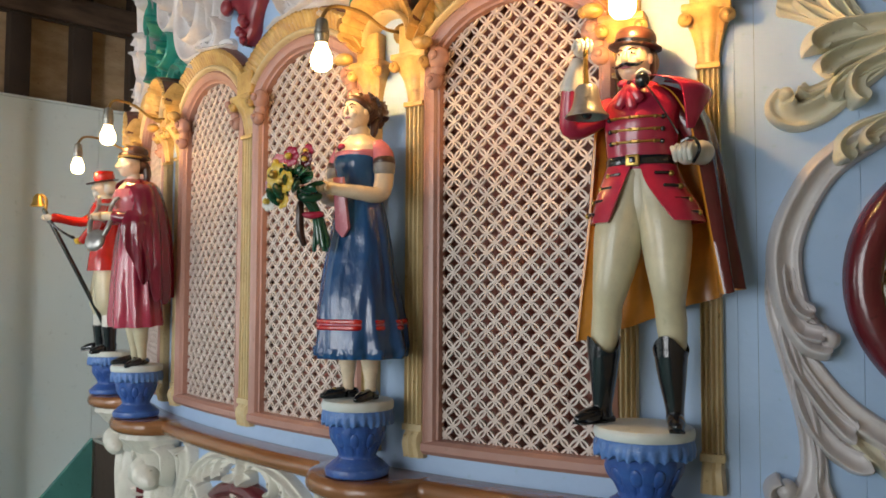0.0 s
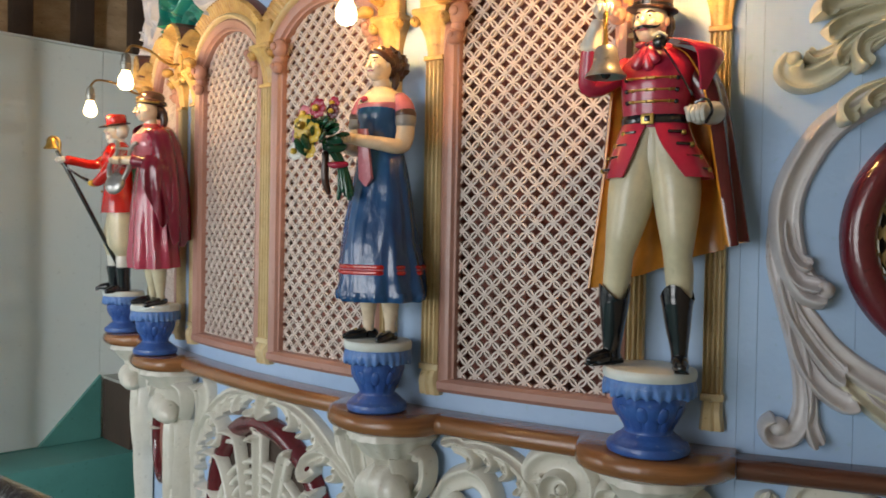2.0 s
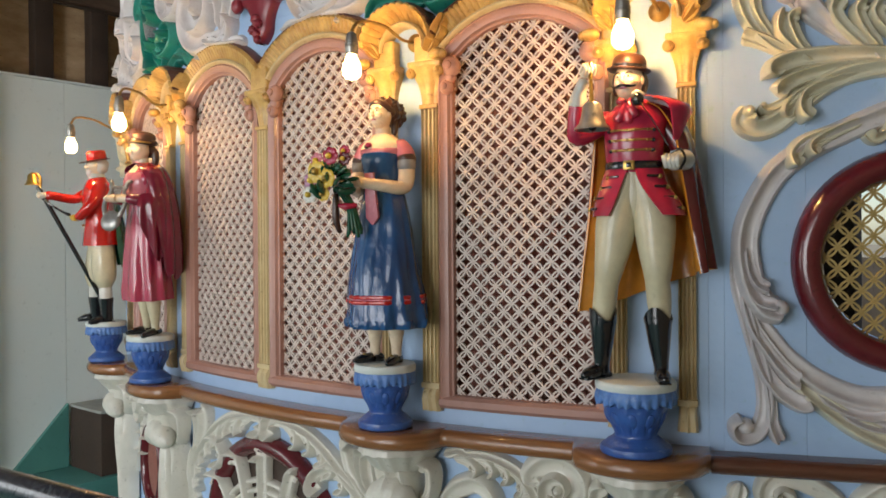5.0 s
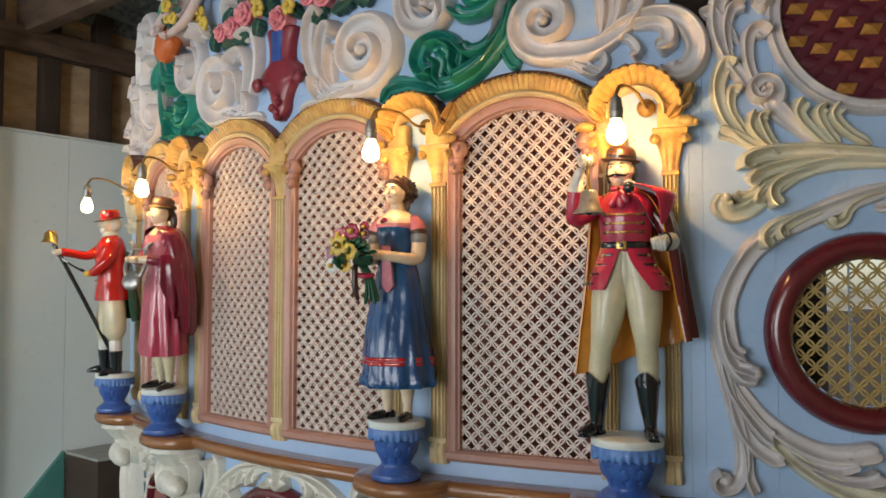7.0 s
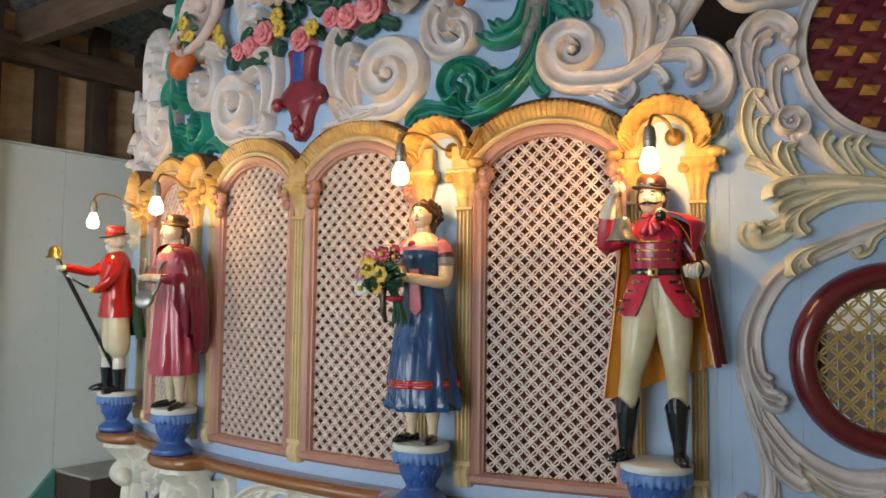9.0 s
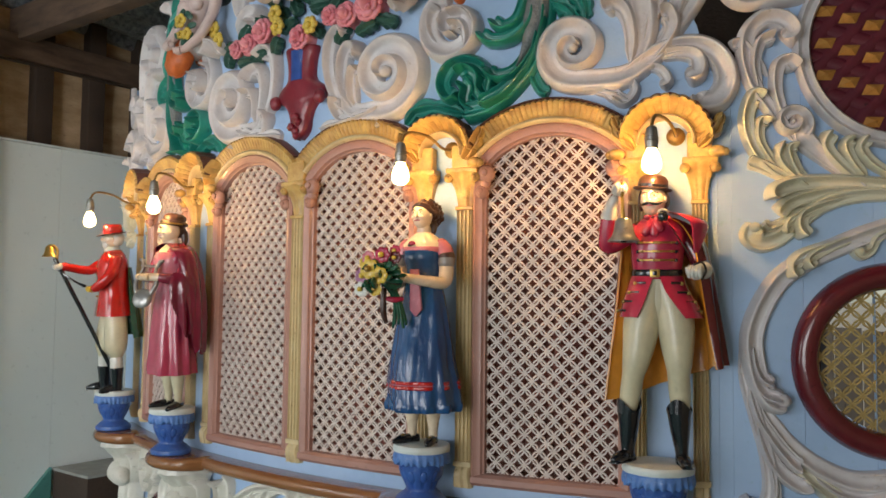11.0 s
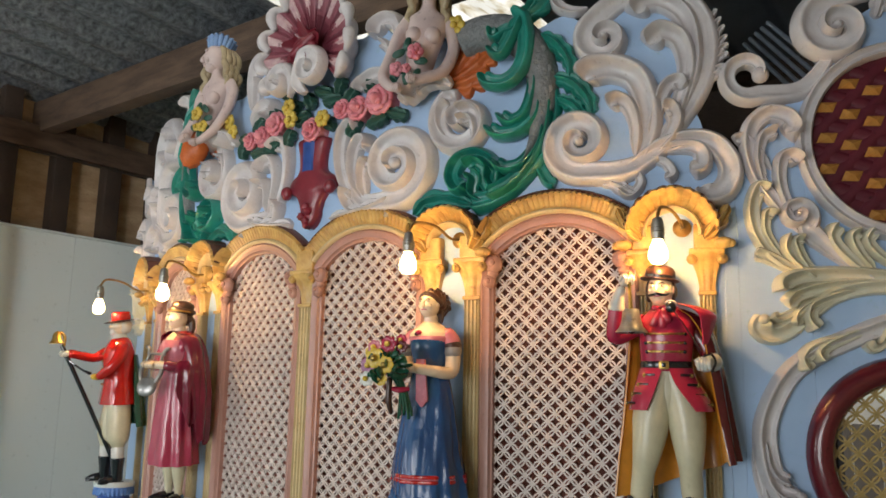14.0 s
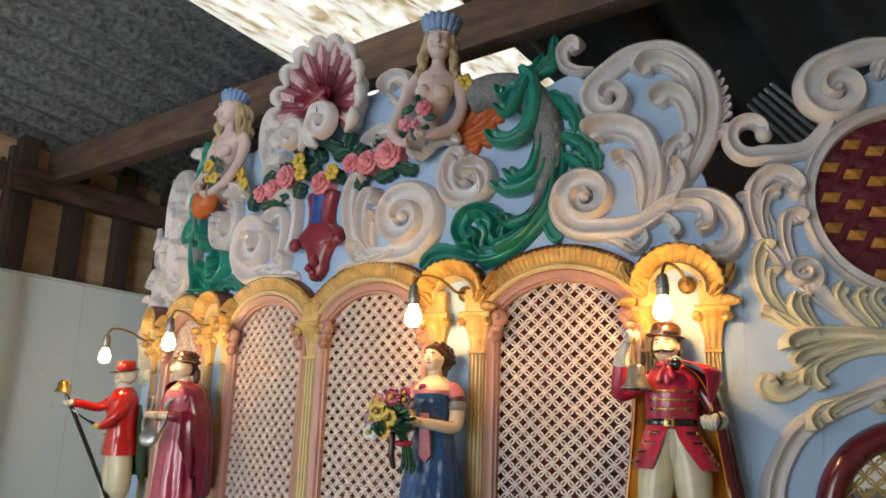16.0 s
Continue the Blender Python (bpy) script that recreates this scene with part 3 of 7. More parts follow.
def lattice(cx, inside, x0, x1, z0, z1, mat, parent, o=-0.012, pitch=0.0316, name="lattice", half=0.0050, t=0.0050):
    """Fretwork of interlaced pointed petals set on the diagonal, one joined pierced panel."""
    verts, faces = [], []
    d = pitch / math.sqrt(2)
    K = 7
    ni, nj = int((x1 - x0) / d) + 2, int((z1 - z0) / d) + 2
    for i in range(-1, ni):
        for j in range(-1, nj):
            if (i + j) % 2:
                continue
            ax, az = x0 + i * d, z0 + j * d
            for dx in (1, -1):
                bx, bz = ax + dx * d, az + d
                mx, mz = (ax + bx) / 2, (az + bz) / 2
                if not inside(mx, mz):
                    continue
                nx_, nz_ = -(bz - az) / pitch, (bx - ax) / pitch
                for side in (1, -1):
                    base = len(verts)
                    for k in range(K):
                        q = k / (K - 1)
                        bow = math.sin(math.pi * q) * half * side
                        px, pz = ax + (bx - ax) * q + nx_ * bow, az + (bz - az) * q + nz_ * bow
                        wid = t * 0.5
                        for e, oo in ((wid, o + 0.003), (-wid, o + 0.003), (-wid, o - 0.004), (wid, o - 0.004)):
                            p = onto(px + nx_ * e, oo + (0.0012 if dx > 0 else 0), pz + nz_ * e)
                            verts.append((p.x, p.y, p.z))
                    for k in range(K - 1):
                        a = base + 4 * k
                        for c in range(4):
                            faces.append((a + c, a + (c + 1) % 4, a + 4 + (c + 1) % 4, a + 4 + c))
    me = bpy.data.meshes.new(name)
    me.from_pydata(verts, [], faces)
    me.materials.append(mat)
    ob = new(name, me)
    ob.parent = parent
    return ob


def gadroon(bm, c, r0, r1, a0, a1, ribs, o0, h, lip=0.0, mi=0, seed=3):
    """A leaf-edged arch band: flutes run across it and swell to an uneven, curled outer edge."""
    n = ribs * 6
    rows = []
    rg = random.Random(seed)
    reach = [rg.uniform(-0.5, 1.0) for _ in range(ribs + 1)]
    for i in range(n + 1):
        a = radians(a0 + (a1 - a0) * i / n)
        f = abs(math.sin(math.pi * ribs * i / n))
        g = reach[min(ribs, i // 6)]
        row = []
        for j in range(11):
            q = j / 10
            r = r0 + (r1 - r0) * q * (1 + (0.10 * f + 0.05 * g - 0.08) * q ** 3)
            swell = 0.35 + 0.65 * q ** 0.8 if q < 0.8 else 1.0 - 0.45 * ((q - 0.8) / 0.2) ** 2
            hh = h * swell * (0.86 + 0.14 * f ** 0.5) + lip * q * q
            row.append((c[0] + r * math.cos(a), -(o0 + hh), c[1] + r * math.sin(a)))
        row = [(row[0][0], -(o0 - 0.02), row[0][2])] + row + [(row[-1][0], -(o0 - 0.02), row[-1][2])]
        rows.append(row)
    vs = grid(bm, rows, mi=mi)
    cap(bm, vs[0], mi), cap(bm, vs[-1], mi)


def arch(cx):
    """One pierced arch bay: pink frame, lattice, gilded fluted hood, scroll bosses."""
    bm = bmesh.new()
    # frame: sides, sill and head as one moulded band
    a_end = math.degrees(math.acos(0.218 / 0.28))
    loop = [(cx - 0.218, 1.135 + 0.1 * k) for k in range(9)]
    z_top = 1.90 + 0.28 * math.sin(radians(a_end))
    loop.append((cx - 0.218, z_top))
    loop += arc_points((cx, 1.90), 0.28, 180 - a_end, a_end, 24)[1:]
    loop += [(cx + 0.218, z_top - 0.02)] + [(cx + 0.218, 1.135 + 0.1 * k) for k in range(8, -1, -1)]
    rows = []
    for i, (x, z) in enumerate(loop):
        a, b = loop[max(i - 1, 0)], loop[min(i + 1, len(loop) - 1)]
        d = Vector((b[0] - a[0], b[1] - a[1])).normalized()
        nx_, nz_ = -d.y, d.x
        prof = [(0.019, 0.0), (0.019, 0.018), (0.010, 0.026), (0.002, 0.020), (-0.010, 0.018), (-0.015, 0.009), (-0.020, 0.007), (-0.020, -0.016)]
        rows.append([(x + nx_ * p, -o, z + nz_ * p) for p, o in prof])
    grid(bm, rows)
    frame_ = part("arch_frame", bend(bm), PINK, organ, "dusty pink moulded arch frame", smooth=30)
    bm = bmesh.new()
    rows = []
    for k in range(13):
        x = cx - 0.236 + 0.472 * k / 12
        rows.append([(x, 0.016, 1.152), (x, -0.016, 1.150), (x, -0.026, 1.142), (x, -0.026, 1.126), (x, -0.016, 1.116), (x, 0.0, 1.114)])
    grid(bm, rows)
    part("sill", bend(bm), PINK, frame_, smooth=30)
    lattice(cx, lambda x, z: in_arch(x, z, 0.006) and abs(x - cx) < 0.21, cx - 0.212, cx + 0.212, 1.14, 2.18, LATTICE, frame_)
    bm = bmesh.new()
    ribbon(bm, [(x, z) for x, z in arc_points((cx, 1.90), 0.305, 138, 42, 36)], lambda t: 0.012, lambda t: 0.036, 0.0, rnd, m=7)
    part("inner_hood", bend(bm), PALEGOLD, frame_)
    bm = bmesh.new()
    gadroon(bm, (cx, 1.90), 0.314, 0.364, 136.5, 43.5, 34, 0.006, 0.040, seed=int(cx * 100))
    part("fluted_hood", bend(bm), GOLD, frame_, "ochre gold fluted arch hood")
    bm = bmesh.new()
    ribbon(bm, arc_points((cx, 1.90), 0.366, 134, 46, 40), lambda t: 0.008, lambda t: 0.036, 0.0, rnd, m=5)
    part("hood_edge", bend(bm), BROWN, frame_, "brown painted arch edge")
    for sg in (-1, 1):
        bm = bmesh.new()
        x = cx + sg * 0.192
        blob(bm, x, -0.024, 2.052, 0.028, 0.022, 0.028)
        blob(bm, x, -0.046, 2.054, 0.012, 0.008, 0.012)
        blob(bm, x + sg * 0.014, -0.022, 1.998, 0.021, 0.018, 0.021)
        blob(bm, x + sg * 0.014, -0.039, 1.999, 0.009, 0.007, 0.009)
        blob(bm, x + sg * 0.004, -0.02, 2.024, 0.017, 0.016, 0.017)
        part("boss", bend(bm), PINK, frame_, "pink carved scroll boss")
    return frame_


for c in ARCHES:
    arch(c)


def pilaster(x, w, mat=PALEGOLD, z1=1.945):
    bm = bmesh.new()
    # fluted shaft
    n = 4
    prof = [(-w / 2, 0.0), (-w / 2, 0.016)]
    for k in range(n):
        a = -w / 2 + w * (k + 0.12) / n
        b = -w / 2 + w * (k + 0.88) / n
        prof += [(a, 0.020), (a + (b - a) * 0.25, 0.0125), ((a + b) / 2, 0.010), (b - (b - a) * 0.25, 0.0125), (b, 0.020)]
    prof += [(w / 2, 0.016), (w / 2, 0.0)]
    grid(bm, [[(x + p, -o, z) for p, o in prof] for z in (1.18, z1)])
    shaft = part("pilaster", bend(bm), mat, organ, "fluted pale gold pilaster", smooth=25)
    bm = bmesh.new()
    box(bm, x - w / 2 - 0.003, x + w / 2 + 0.003, -0.024, 0, 1.168, 1.184, 0.003)
    rows = []
    for z, g, o in ((1.168, 0.0, 0.020), (1.155, 0.0, 0.030), (1.140, 0.001, 0.033), (1.122, 0.003, 0.028), (1.106, 0.004, 0.024)):
        rows.append([(x + (w / 2 + g) * q, -(o - 0.006 * q * q + 0.0035 * math.cos(q * 9)), z) for q in (-1, -0.75, -0.5, -0.25, 0, 0.25, 0.5, 0.75, 1)])
    rows = [[(r[0][0], 0, r[0][2])] + r + [(r[-1][0], 0, r[-1][2])] for r in rows]
    vs = grid(bm, rows)
    cap(bm, vs[-1])
    part("base", bend(bm), mat, shaft, "carved leaf base")
    bm = bmesh.new()
    box(bm, x - w / 2 - 0.003, x + w / 2 + 0.003, -0.026, 0, z1, z1 + 0.012, 0.003)
    rows = []
    for k in range(9):
        t = k / 8
        z = z1 + 0.012 + 0.098 * t
        g = w / 2 + 0.026 * t ** 2
        o = 0.018 + 0.012 * t + 0.018 * max(0, t - 0.6) / 0.4
        m = 17
        row = [(x + g * (-1 + 2 * j / (m - 1)), -(o - 0.008 * (-1 + 2 * j / (m - 1)) ** 2 + 0.006 * abs(math.sin(math.pi * 2.5 * j / (m - 1))) * (0.4 + t)), z + 0.007 * abs(math.sin(math.pi * 2.5 * j / (m - 1))) * t) for j in range(m)]
        rows.append([(row[0][0], 0, z)] + row + [(row[-1][0], 0, z)])
    vs = grid(bm, rows)
    cap(bm, vs[-1])
    for sg in (-1, 1):
        blob(bm, x + sg * (w / 2 + 0.018), -0.040, z1 + 0.098, 0.015, 0.014, 0.015)
        blob(bm, x + sg * (w / 2 + 0.018), -0.052, z1 + 0.098, 0.007, 0.006, 0.007)
    box(bm, x - w / 2 - 0.026, x + w / 2 + 0.026, -0.050, 0, z1 + 0.112, z1 + 0.128, 0.005)
    box(bm, x - w / 2 - 0.012, x + w / 2 + 0.012, -0.036, 0, z1 + 0.128, z1 + 0.20, 0.008, 3)
    part("capital", bend(bm), GOLD, shaft, "gilded leaf capital")


PILLARS = ((0.0, 0.058), (0.525, 0.048), (-0.525, 0.048), (0.665, 0.052), (-0.665, 0.052), (1.185, 0.044), (-1.185, 0.044), (1.352, 0.042), (-1.352, 0.042))
for x, w in PILLARS:
    pilaster(x, w)


def canopy(c, r):
    """Gilded leaf hood over a figure's niche."""
    bm = bmesh.new()
    gadroon(bm, (c, 2.118), r * 0.64, r, 177, 3, 15, 0.010, 0.045, lip=0.052, seed=int(c * 10))
    hood = part("niche_hood", bend(bm), GOLD, organ, "gilded leaf-edged niche hood")
    bm = bmesh.new()
    ribbon(bm, arc_points((c, 2.118), r * 0.60, 185, -5, 30), lambda t: 0.008, lambda t: 0.050, 0.0, rnd, m=7)
    part("rim", bend(bm), PALEGOLD, hood)
    bm = bmesh.new()
    rows = []
    for k in range(37):
        a = radians(172 - 164 * k / 36)
        n = 1 + 0.02 * math.sin(k * 1.7)
        rows.append([(c + r * q * n * math.cos(a), -o, 2.118 + r * q * n * math.sin(a)) for q, o in ((0.96, 0.006), (0.99, 0.078), (1.025, 0.082), (1.045, 0.060), (1.05, 0.030), (1.055, 0.0))])
    grid(bm, rows)
    part("hood_edge", bend(bm), BROWN, hood, "brown painted upper side of the hood")
    for sg in (-1, 1):
        bm = bmesh.new()
        leaf(bm, [(c + sg * r * 0.68, 2.10), (c + sg * r * 0.92, 2.135), (c + sg * r * 1.08, 2.165), (c + sg * r * 1.16, 2.195)], 0.022, 0.055, 0.02, lobes=3)
        part("corner_leaf", bend(bm), GOLD, hood, "gilded corner leaf")
        bm = bmesh.new()
        blob(bm, c + sg * r * 1.06, -0.055, 2.085, 0.024, 0.022, 0.016)
        blob(bm, c + sg * r * 1.20, -0.058, 2.083, 0.012, 0.014, 0.012)
        part("corner_knob", bend(bm), GOLD, hood, "gilded corner knob")


for c in NICHES:
    canopy(c, 0.116 if abs(c) < 1 else 0.126)


# ---------------------------------------------------------------- ledge
def ledge_front(s):
    f = 0.085
    for c, _ in STANDS:
        d = abs(s - c)
        if d < 0.155:
            f = max(f, 0.085 + math.sqrt(0.155 ** 2 - d * d) * 0.75)
    return f


def ledge(name, x0, x1, front_at, z0, z1, mat, n):
    bm = bmesh.new()
    rows = []
    zm, hz = (z0 + z1) / 2, (z1 - z0) / 2
    for i in range(n + 1):
        s = x0 + (x1 - x0) * i / n
        f = front_at(s)
        row = [(s, 0.0, z1), (s, -(f - 0.020), z1)]
        for k in range(1, 8):
            a = math.pi / 2 - math.pi * k / 8
            row.append((s, -(f - 0.020 + 0.022 * math.cos(a)), zm + hz * math.sin(a)))
        row += [(s, -(f - 0.020), z0), (s, 0.0, z0)]
        rows.append(row)
    vs = grid(bm, rows)
    cap(bm, vs[0]), cap(bm, vs[-1])
    return part(name, bend(bm), mat, organ, "rounded varnished wooden ledge", smooth=35)


ledge("ledge", -1.43, 1.401, ledge_front, 1.024, 1.07, WOOD, 330)
ledge("ledge", 1.402, 2.3, lambda s: 0.07, 1.018, 1.062, DARKWOOD, 6)


# ---------------------------------------------------------------- pedestals
def pedestal():
    base = new("pedestal")
    bm = bmesh.new()
    lathe(bm, [(0.066, 0.0), (0.0735, 0.004), (0.0755, 0.012), (0.073, 0.020), (0.066, 0.0245), (0.063, 0.027), (0.0605, 0.031), (0.053, 0.036), (0.047, 0.042)], n=48)
    part("foot", bm, POT, base)
    bm = bmesh.new()
    prof = [(0.0455, 0.040), (0.0440, 0.046), (0.0450, 0.054), (0.0490, 0.066), (0.0550, 0.080), (0.0610, 0.094), (0.0655, 0.108), (0.0680, 0.122)]

    def lobed(a, r, z):
        k = math.sin(math.pi * min(1, max(0, (z - 0.046) / 0.070)))
        petal = abs(math.cos(5 * a))
        return r + k * (0.0045 * petal ** 0.5 - 0.004 * math.exp(-((petal - 0.30) / 0.16) ** 2))
    lathe(bm, smooth_path(prof, 2), n=120, wave=lobed)
    bowl = part("bowl", bm, POT, base, "deep blue bowl carved with upright lobes")
    for k in range(10):
        a = 2 * math.pi * (k + 0.5) / 10
        tilt = Matrix.Rotation(a, 3, "Z") @ Matrix.Rotation(radians(22), 3, "Y")
        bm = bmesh.new()
        blob(bm, 0.0585 * math.cos(a), 0.0585 * math.sin(a), 0.086, 0.0050, 0.0115, 0.0185, nu=14, nv=9, turn=tilt)
        part("boss", bm, POT, bowl)
    bm = bmesh.new()
    rows = []
    rim_shape = random.Random(12)
    hang = [rim_shape.uniform(-0.0025, 0.0045) for _ in range(27)]
    for j in range(9):
        t = j / 8
        row = []
        for k in range(216):
            a = 2 * math.pi * k / 216
            gather = 0.5 + 0.5 * math.cos(27 * a + 0.9 * math.sin(3 * a))
            drop = (0.030 + 0.006 * gather + hang[k // 8]) * t
            r = 0.0800 + 0.0055 * math.sin(math.pi * min(1, t * 1.2) * 0.5) + 0.0050 * t * gather - 0.0060 * t * t
            row.append((r * math.cos(a), r * math.sin(a), 0.1560 - drop))
        rows.append(row)
    rows.append([(0.064 * math.cos(2 * math.pi * k / 216), 0.064 * math.sin(2 * math.pi * k / 216), 0.120) for k in range(216)])
    grid(bm, rows, closed_v=True)
    part("fringe", bm, FRINGE, base, "worn blue carved drapery fringe")
    bm = bmesh.new()
    lathe(bm, [(0.077, 0.1520), (0.0835, 0.1545), (0.0850, 0.1610), (0.0845, 0.1690), (0.0815, 0.1740), (0.077, 0.1752), (0.02, 0.1755)], n=48)
    part("top", bm, POTTOP, base, "pale painted top")
    return base


first = tagged(pedestal(), "cobalt blue turned pedestal with a pale top, on the ledge", "pedestal", "figure pedestals")
PED_TOP = 1.0705 + 0.1755
first.matrix_world = stand(*STANDS[0], 1.0705)
for place in STANDS[1:3]:
    copy_thing(first, stand(*place, 1.0705))
wide = copy_thing(first, stand(*STANDS[3], 1.0705))
wide.scale = (1.12, 1.12, 1.0)


# ---------------------------------------------------------------- lamps
def lamp(c, reach, filament, aside, drop):
    """Bulb on a bent arm, hung before a niche; aside: its shift along the front."""
    base = tagged(new("bulb_lamp"), "lit clear bulb on a bent brass arm above a figure", "lamp", "bulb lamps")
    base.matrix_world = stand(c, 0, 0)
    r0 = -0.8 * aside
    bm = bmesh.new()
    lathe(bm, [(0.024, 0), (0.026, 0.006), (0.020, 0.014), (0.012, 0.020)], n=20)
    for w in bm.verts:
        w.co = Vector((w.co.x + r0, -w.co.z - 0.004, w.co.y + 2.145 - drop))
    part("wall_rose", bm, BRASS, base, "round brass wall rose")
    bm = bmesh.new()
    limb(bm, [(r0, -0.02, 2.145 - drop, 0.0045), (r0, -0.08, 2.14 - drop, 0.0045), (r0 * 0.2, -reach * 0.6, 2.168 - drop, 0.0045), (aside * 0.7, -reach * 0.9, 2.168 - drop, 0.0045), (aside, -reach, 2.137 - drop, 0.0045)], n=8)
    part("arm", bm, BRASS, base, "bent brass arm")
    bm = bmesh.new()
    lathe(bm, [(r, z - drop) for r, z in ((0.006, 2.1370), (0.013, 2.1320), (0.016, 2.1170), (0.016, 2.1090), (0.018, 2.1070), (0.018, 2.1000), (0.0165, 2.0985), (0.018, 2.0970), (0.018, 2.0920), (0.016, 2.0870), (0.016, 2.0770))], aside, -reach, n=20)
    part("socket", bm, STEEL, base, "grey metal bulb socket")
    bm = bmesh.new()
    lathe(bm, [(r, z - drop) for r, z in ((0.012, 2.0790), (0.014, 2.0710), (0.019, 2.0610), (0.0240, 2.0480), (0.0252, 2.0360), (0.0235, 2.0240), (0.016, 2.0150), (0.004, 2.0110))], aside, -reach, n=24)
    bulb = part("bulb", bm, BULB, base, "glowing clear glass bulb")
    bm = bmesh.new()
    blob(bm, aside, -reach, 2.040 - drop, 0.009, 0.009, 0.011, nu=12, nv=8)
    part("filament", bm, filament, bulb, "bright glowing filament")


for c, reach, aside, drop in zip(NICHES, (0.262, 0.246, 0.225, 0.215), (0.060, 0.055, -0.034, -0.034), (0.045, 0.036, 0.010, 0.008)):
    lamp(c, reach, FILAMENT_HOT if c > 1 else FILAMENT, aside, drop)

# ---------------------------------------------------------------- handrail and folding gate before the organ
bm = bmesh.new()
d = Vector((0.785, -0.619, 0)).normalized()
a = Vector((-1.0, 1.226, 1.172)) - d * 2.6
limb(bm, [(*(a + d * t), 0.024) for t in (0.0, 1.5, 3.0, 4.4)], n=16, axis=(0, 0, 1))
rail = tagged(new("handrail"), "glossy black tubular handrail in front of the organ", "handrail")
part("rail", bm, BLACK, rail)
for t in (0.05, 4.3):
    p = a + d * t
    bm = bmesh.new()
    lathe(bm, [(0.04, 0.0), (0.04, 0.012), (0.02, 0.016), (0.02, 1.16)], p.x, p.y, n=14)
    part("post", bm, BLACK, rail)

gate = tagged(new("folding_gate"), "dark folded scissor gate of thin upright slats", "gate")
gate_side, gate_out = -2.42, 0.10
for k in range(7):
    bm = bmesh.new()
    rows = []
    v0 = gate_out + 0.015 + 0.032 * k
    for j in range(57):
        z = 0.02 + 3.1 * j / 56
        sw = 0.013 * math.cos(math.pi * j / 3.5 + (math.pi if k % 2 else 0))
        rows.append([plan(gate_side + e, v0 + sw + q, z) for q, e in ((-0.008, 0), (0.008, 0), (0.008, 0.012), (-0.008, 0.012))])
    vs = grid(bm, rows, closed_v=True)
    cap(bm, vs[0]), cap(bm, vs[-1])
    part("slat", bm, STUD, gate, smooth=30)
room_box("edge_post", gate_side - 0.02, gate_side + 0.03, gate_out - 0.025, gate_out, 0.0, 3.2, STUD, gate, 0.004)
room_box("edge_post", gate_side - 0.02, gate_side + 0.03, gate_out + 0.245, gate_out + 0.29, 0.0, 3.2, STUD, gate, 0.004)

# ---------------------------------------------------------------- carved figures
def gloss(name, c, rough=0.2, coat=0.6, amount=0.3, scale=18):
    return material(name, c, rough, colour2=tuple(q * (1 - amount) for q in c), scale=scale, bump=0.015, bump_scale=70, coat=coat, spots=tuple(q * (1 - amount * 1.2) for q in c))


FIG = [gloss("flesh_enamel", (0.80, 0.64, 0.46), 0.26, 0.4, 0.16), gloss("red_enamel", (0.46, 0.022, 0.066), 0.24, 0.5), gloss("cream_enamel", (0.65, 0.58, 0.39), 0.36, 0.3, amount=0.2),
       gloss("black_enamel", (0.010, 0.011, 0.015), 0.12), gloss("orange_enamel", (0.74, 0.29, 0.03), 0.30, 0.3), gloss("maroon_enamel", (0.11, 0.010, 0.014), 0.2),
       gloss("white_enamel", (0.66, 0.64, 0.58), 0.3, amount=0.12), gloss("brown_enamel", (0.052, 0.019, 0.012), 0.34, 0.3), material("blue_dress_enamel", (0.020, 0.095, 0.25), 0.20, colour2=(0.010, 0.045, 0.14), scale=14, bump=0.16, bump_scale=18, coat=0.3, spots=(0.05, 0.13, 0.28), stretch=(1, 1, 0.45)),
       gloss("yellow_enamel", (0.78, 0.52, 0.06), 0.3), gloss("pink_enamel", (0.66, 0.20, 0.25), 0.25), gloss("green_enamel", (0.012, 0.09, 0.045), 0.25),
       material("figure_brass", (0.55, 0.36, 0.10), 0.28, metal=0.9, scale=25), material("figure_pewter", (0.42, 0.41, 0.39), 0.32, metal=0.7, scale=25),
       material("crimson_dress_enamel", (0.48, 0.048, 0.10), 0.22, colour2=(0.34, 0.026, 0.062), scale=14, bump=0.16, bump_scale=24, coat=0.5, spots=(0.36, 0.03, 0.07), stretch=(1, 1, 0.45)), gloss("scarlet_enamel", (0.55, 0.012, 0.008), 0.16), gloss("mauve_enamel", (0.42, 0.17, 0.30), 0.3),
       gloss("stone_grey_enamel", (0.24, 0.24, 0.24), 0.4, 0.2), material("wine_enamel", (0.22, 0.010, 0.034), 0.18, colour2=(0.13, 0.006, 0.020), scale=14, bump=0.18, bump_scale=24, coat=0.6, spots=(0.16, 0.008, 0.026), stretch=(1, 1, 0.45))]
(SKIN, RED, CRM, BLK, ORG, MAR, WHT, BRN, DRESS, YEL, PNK, GRN, BRS, PEW, CRIM, SCAR, MAUVE, GREY, WINE) = range(19)


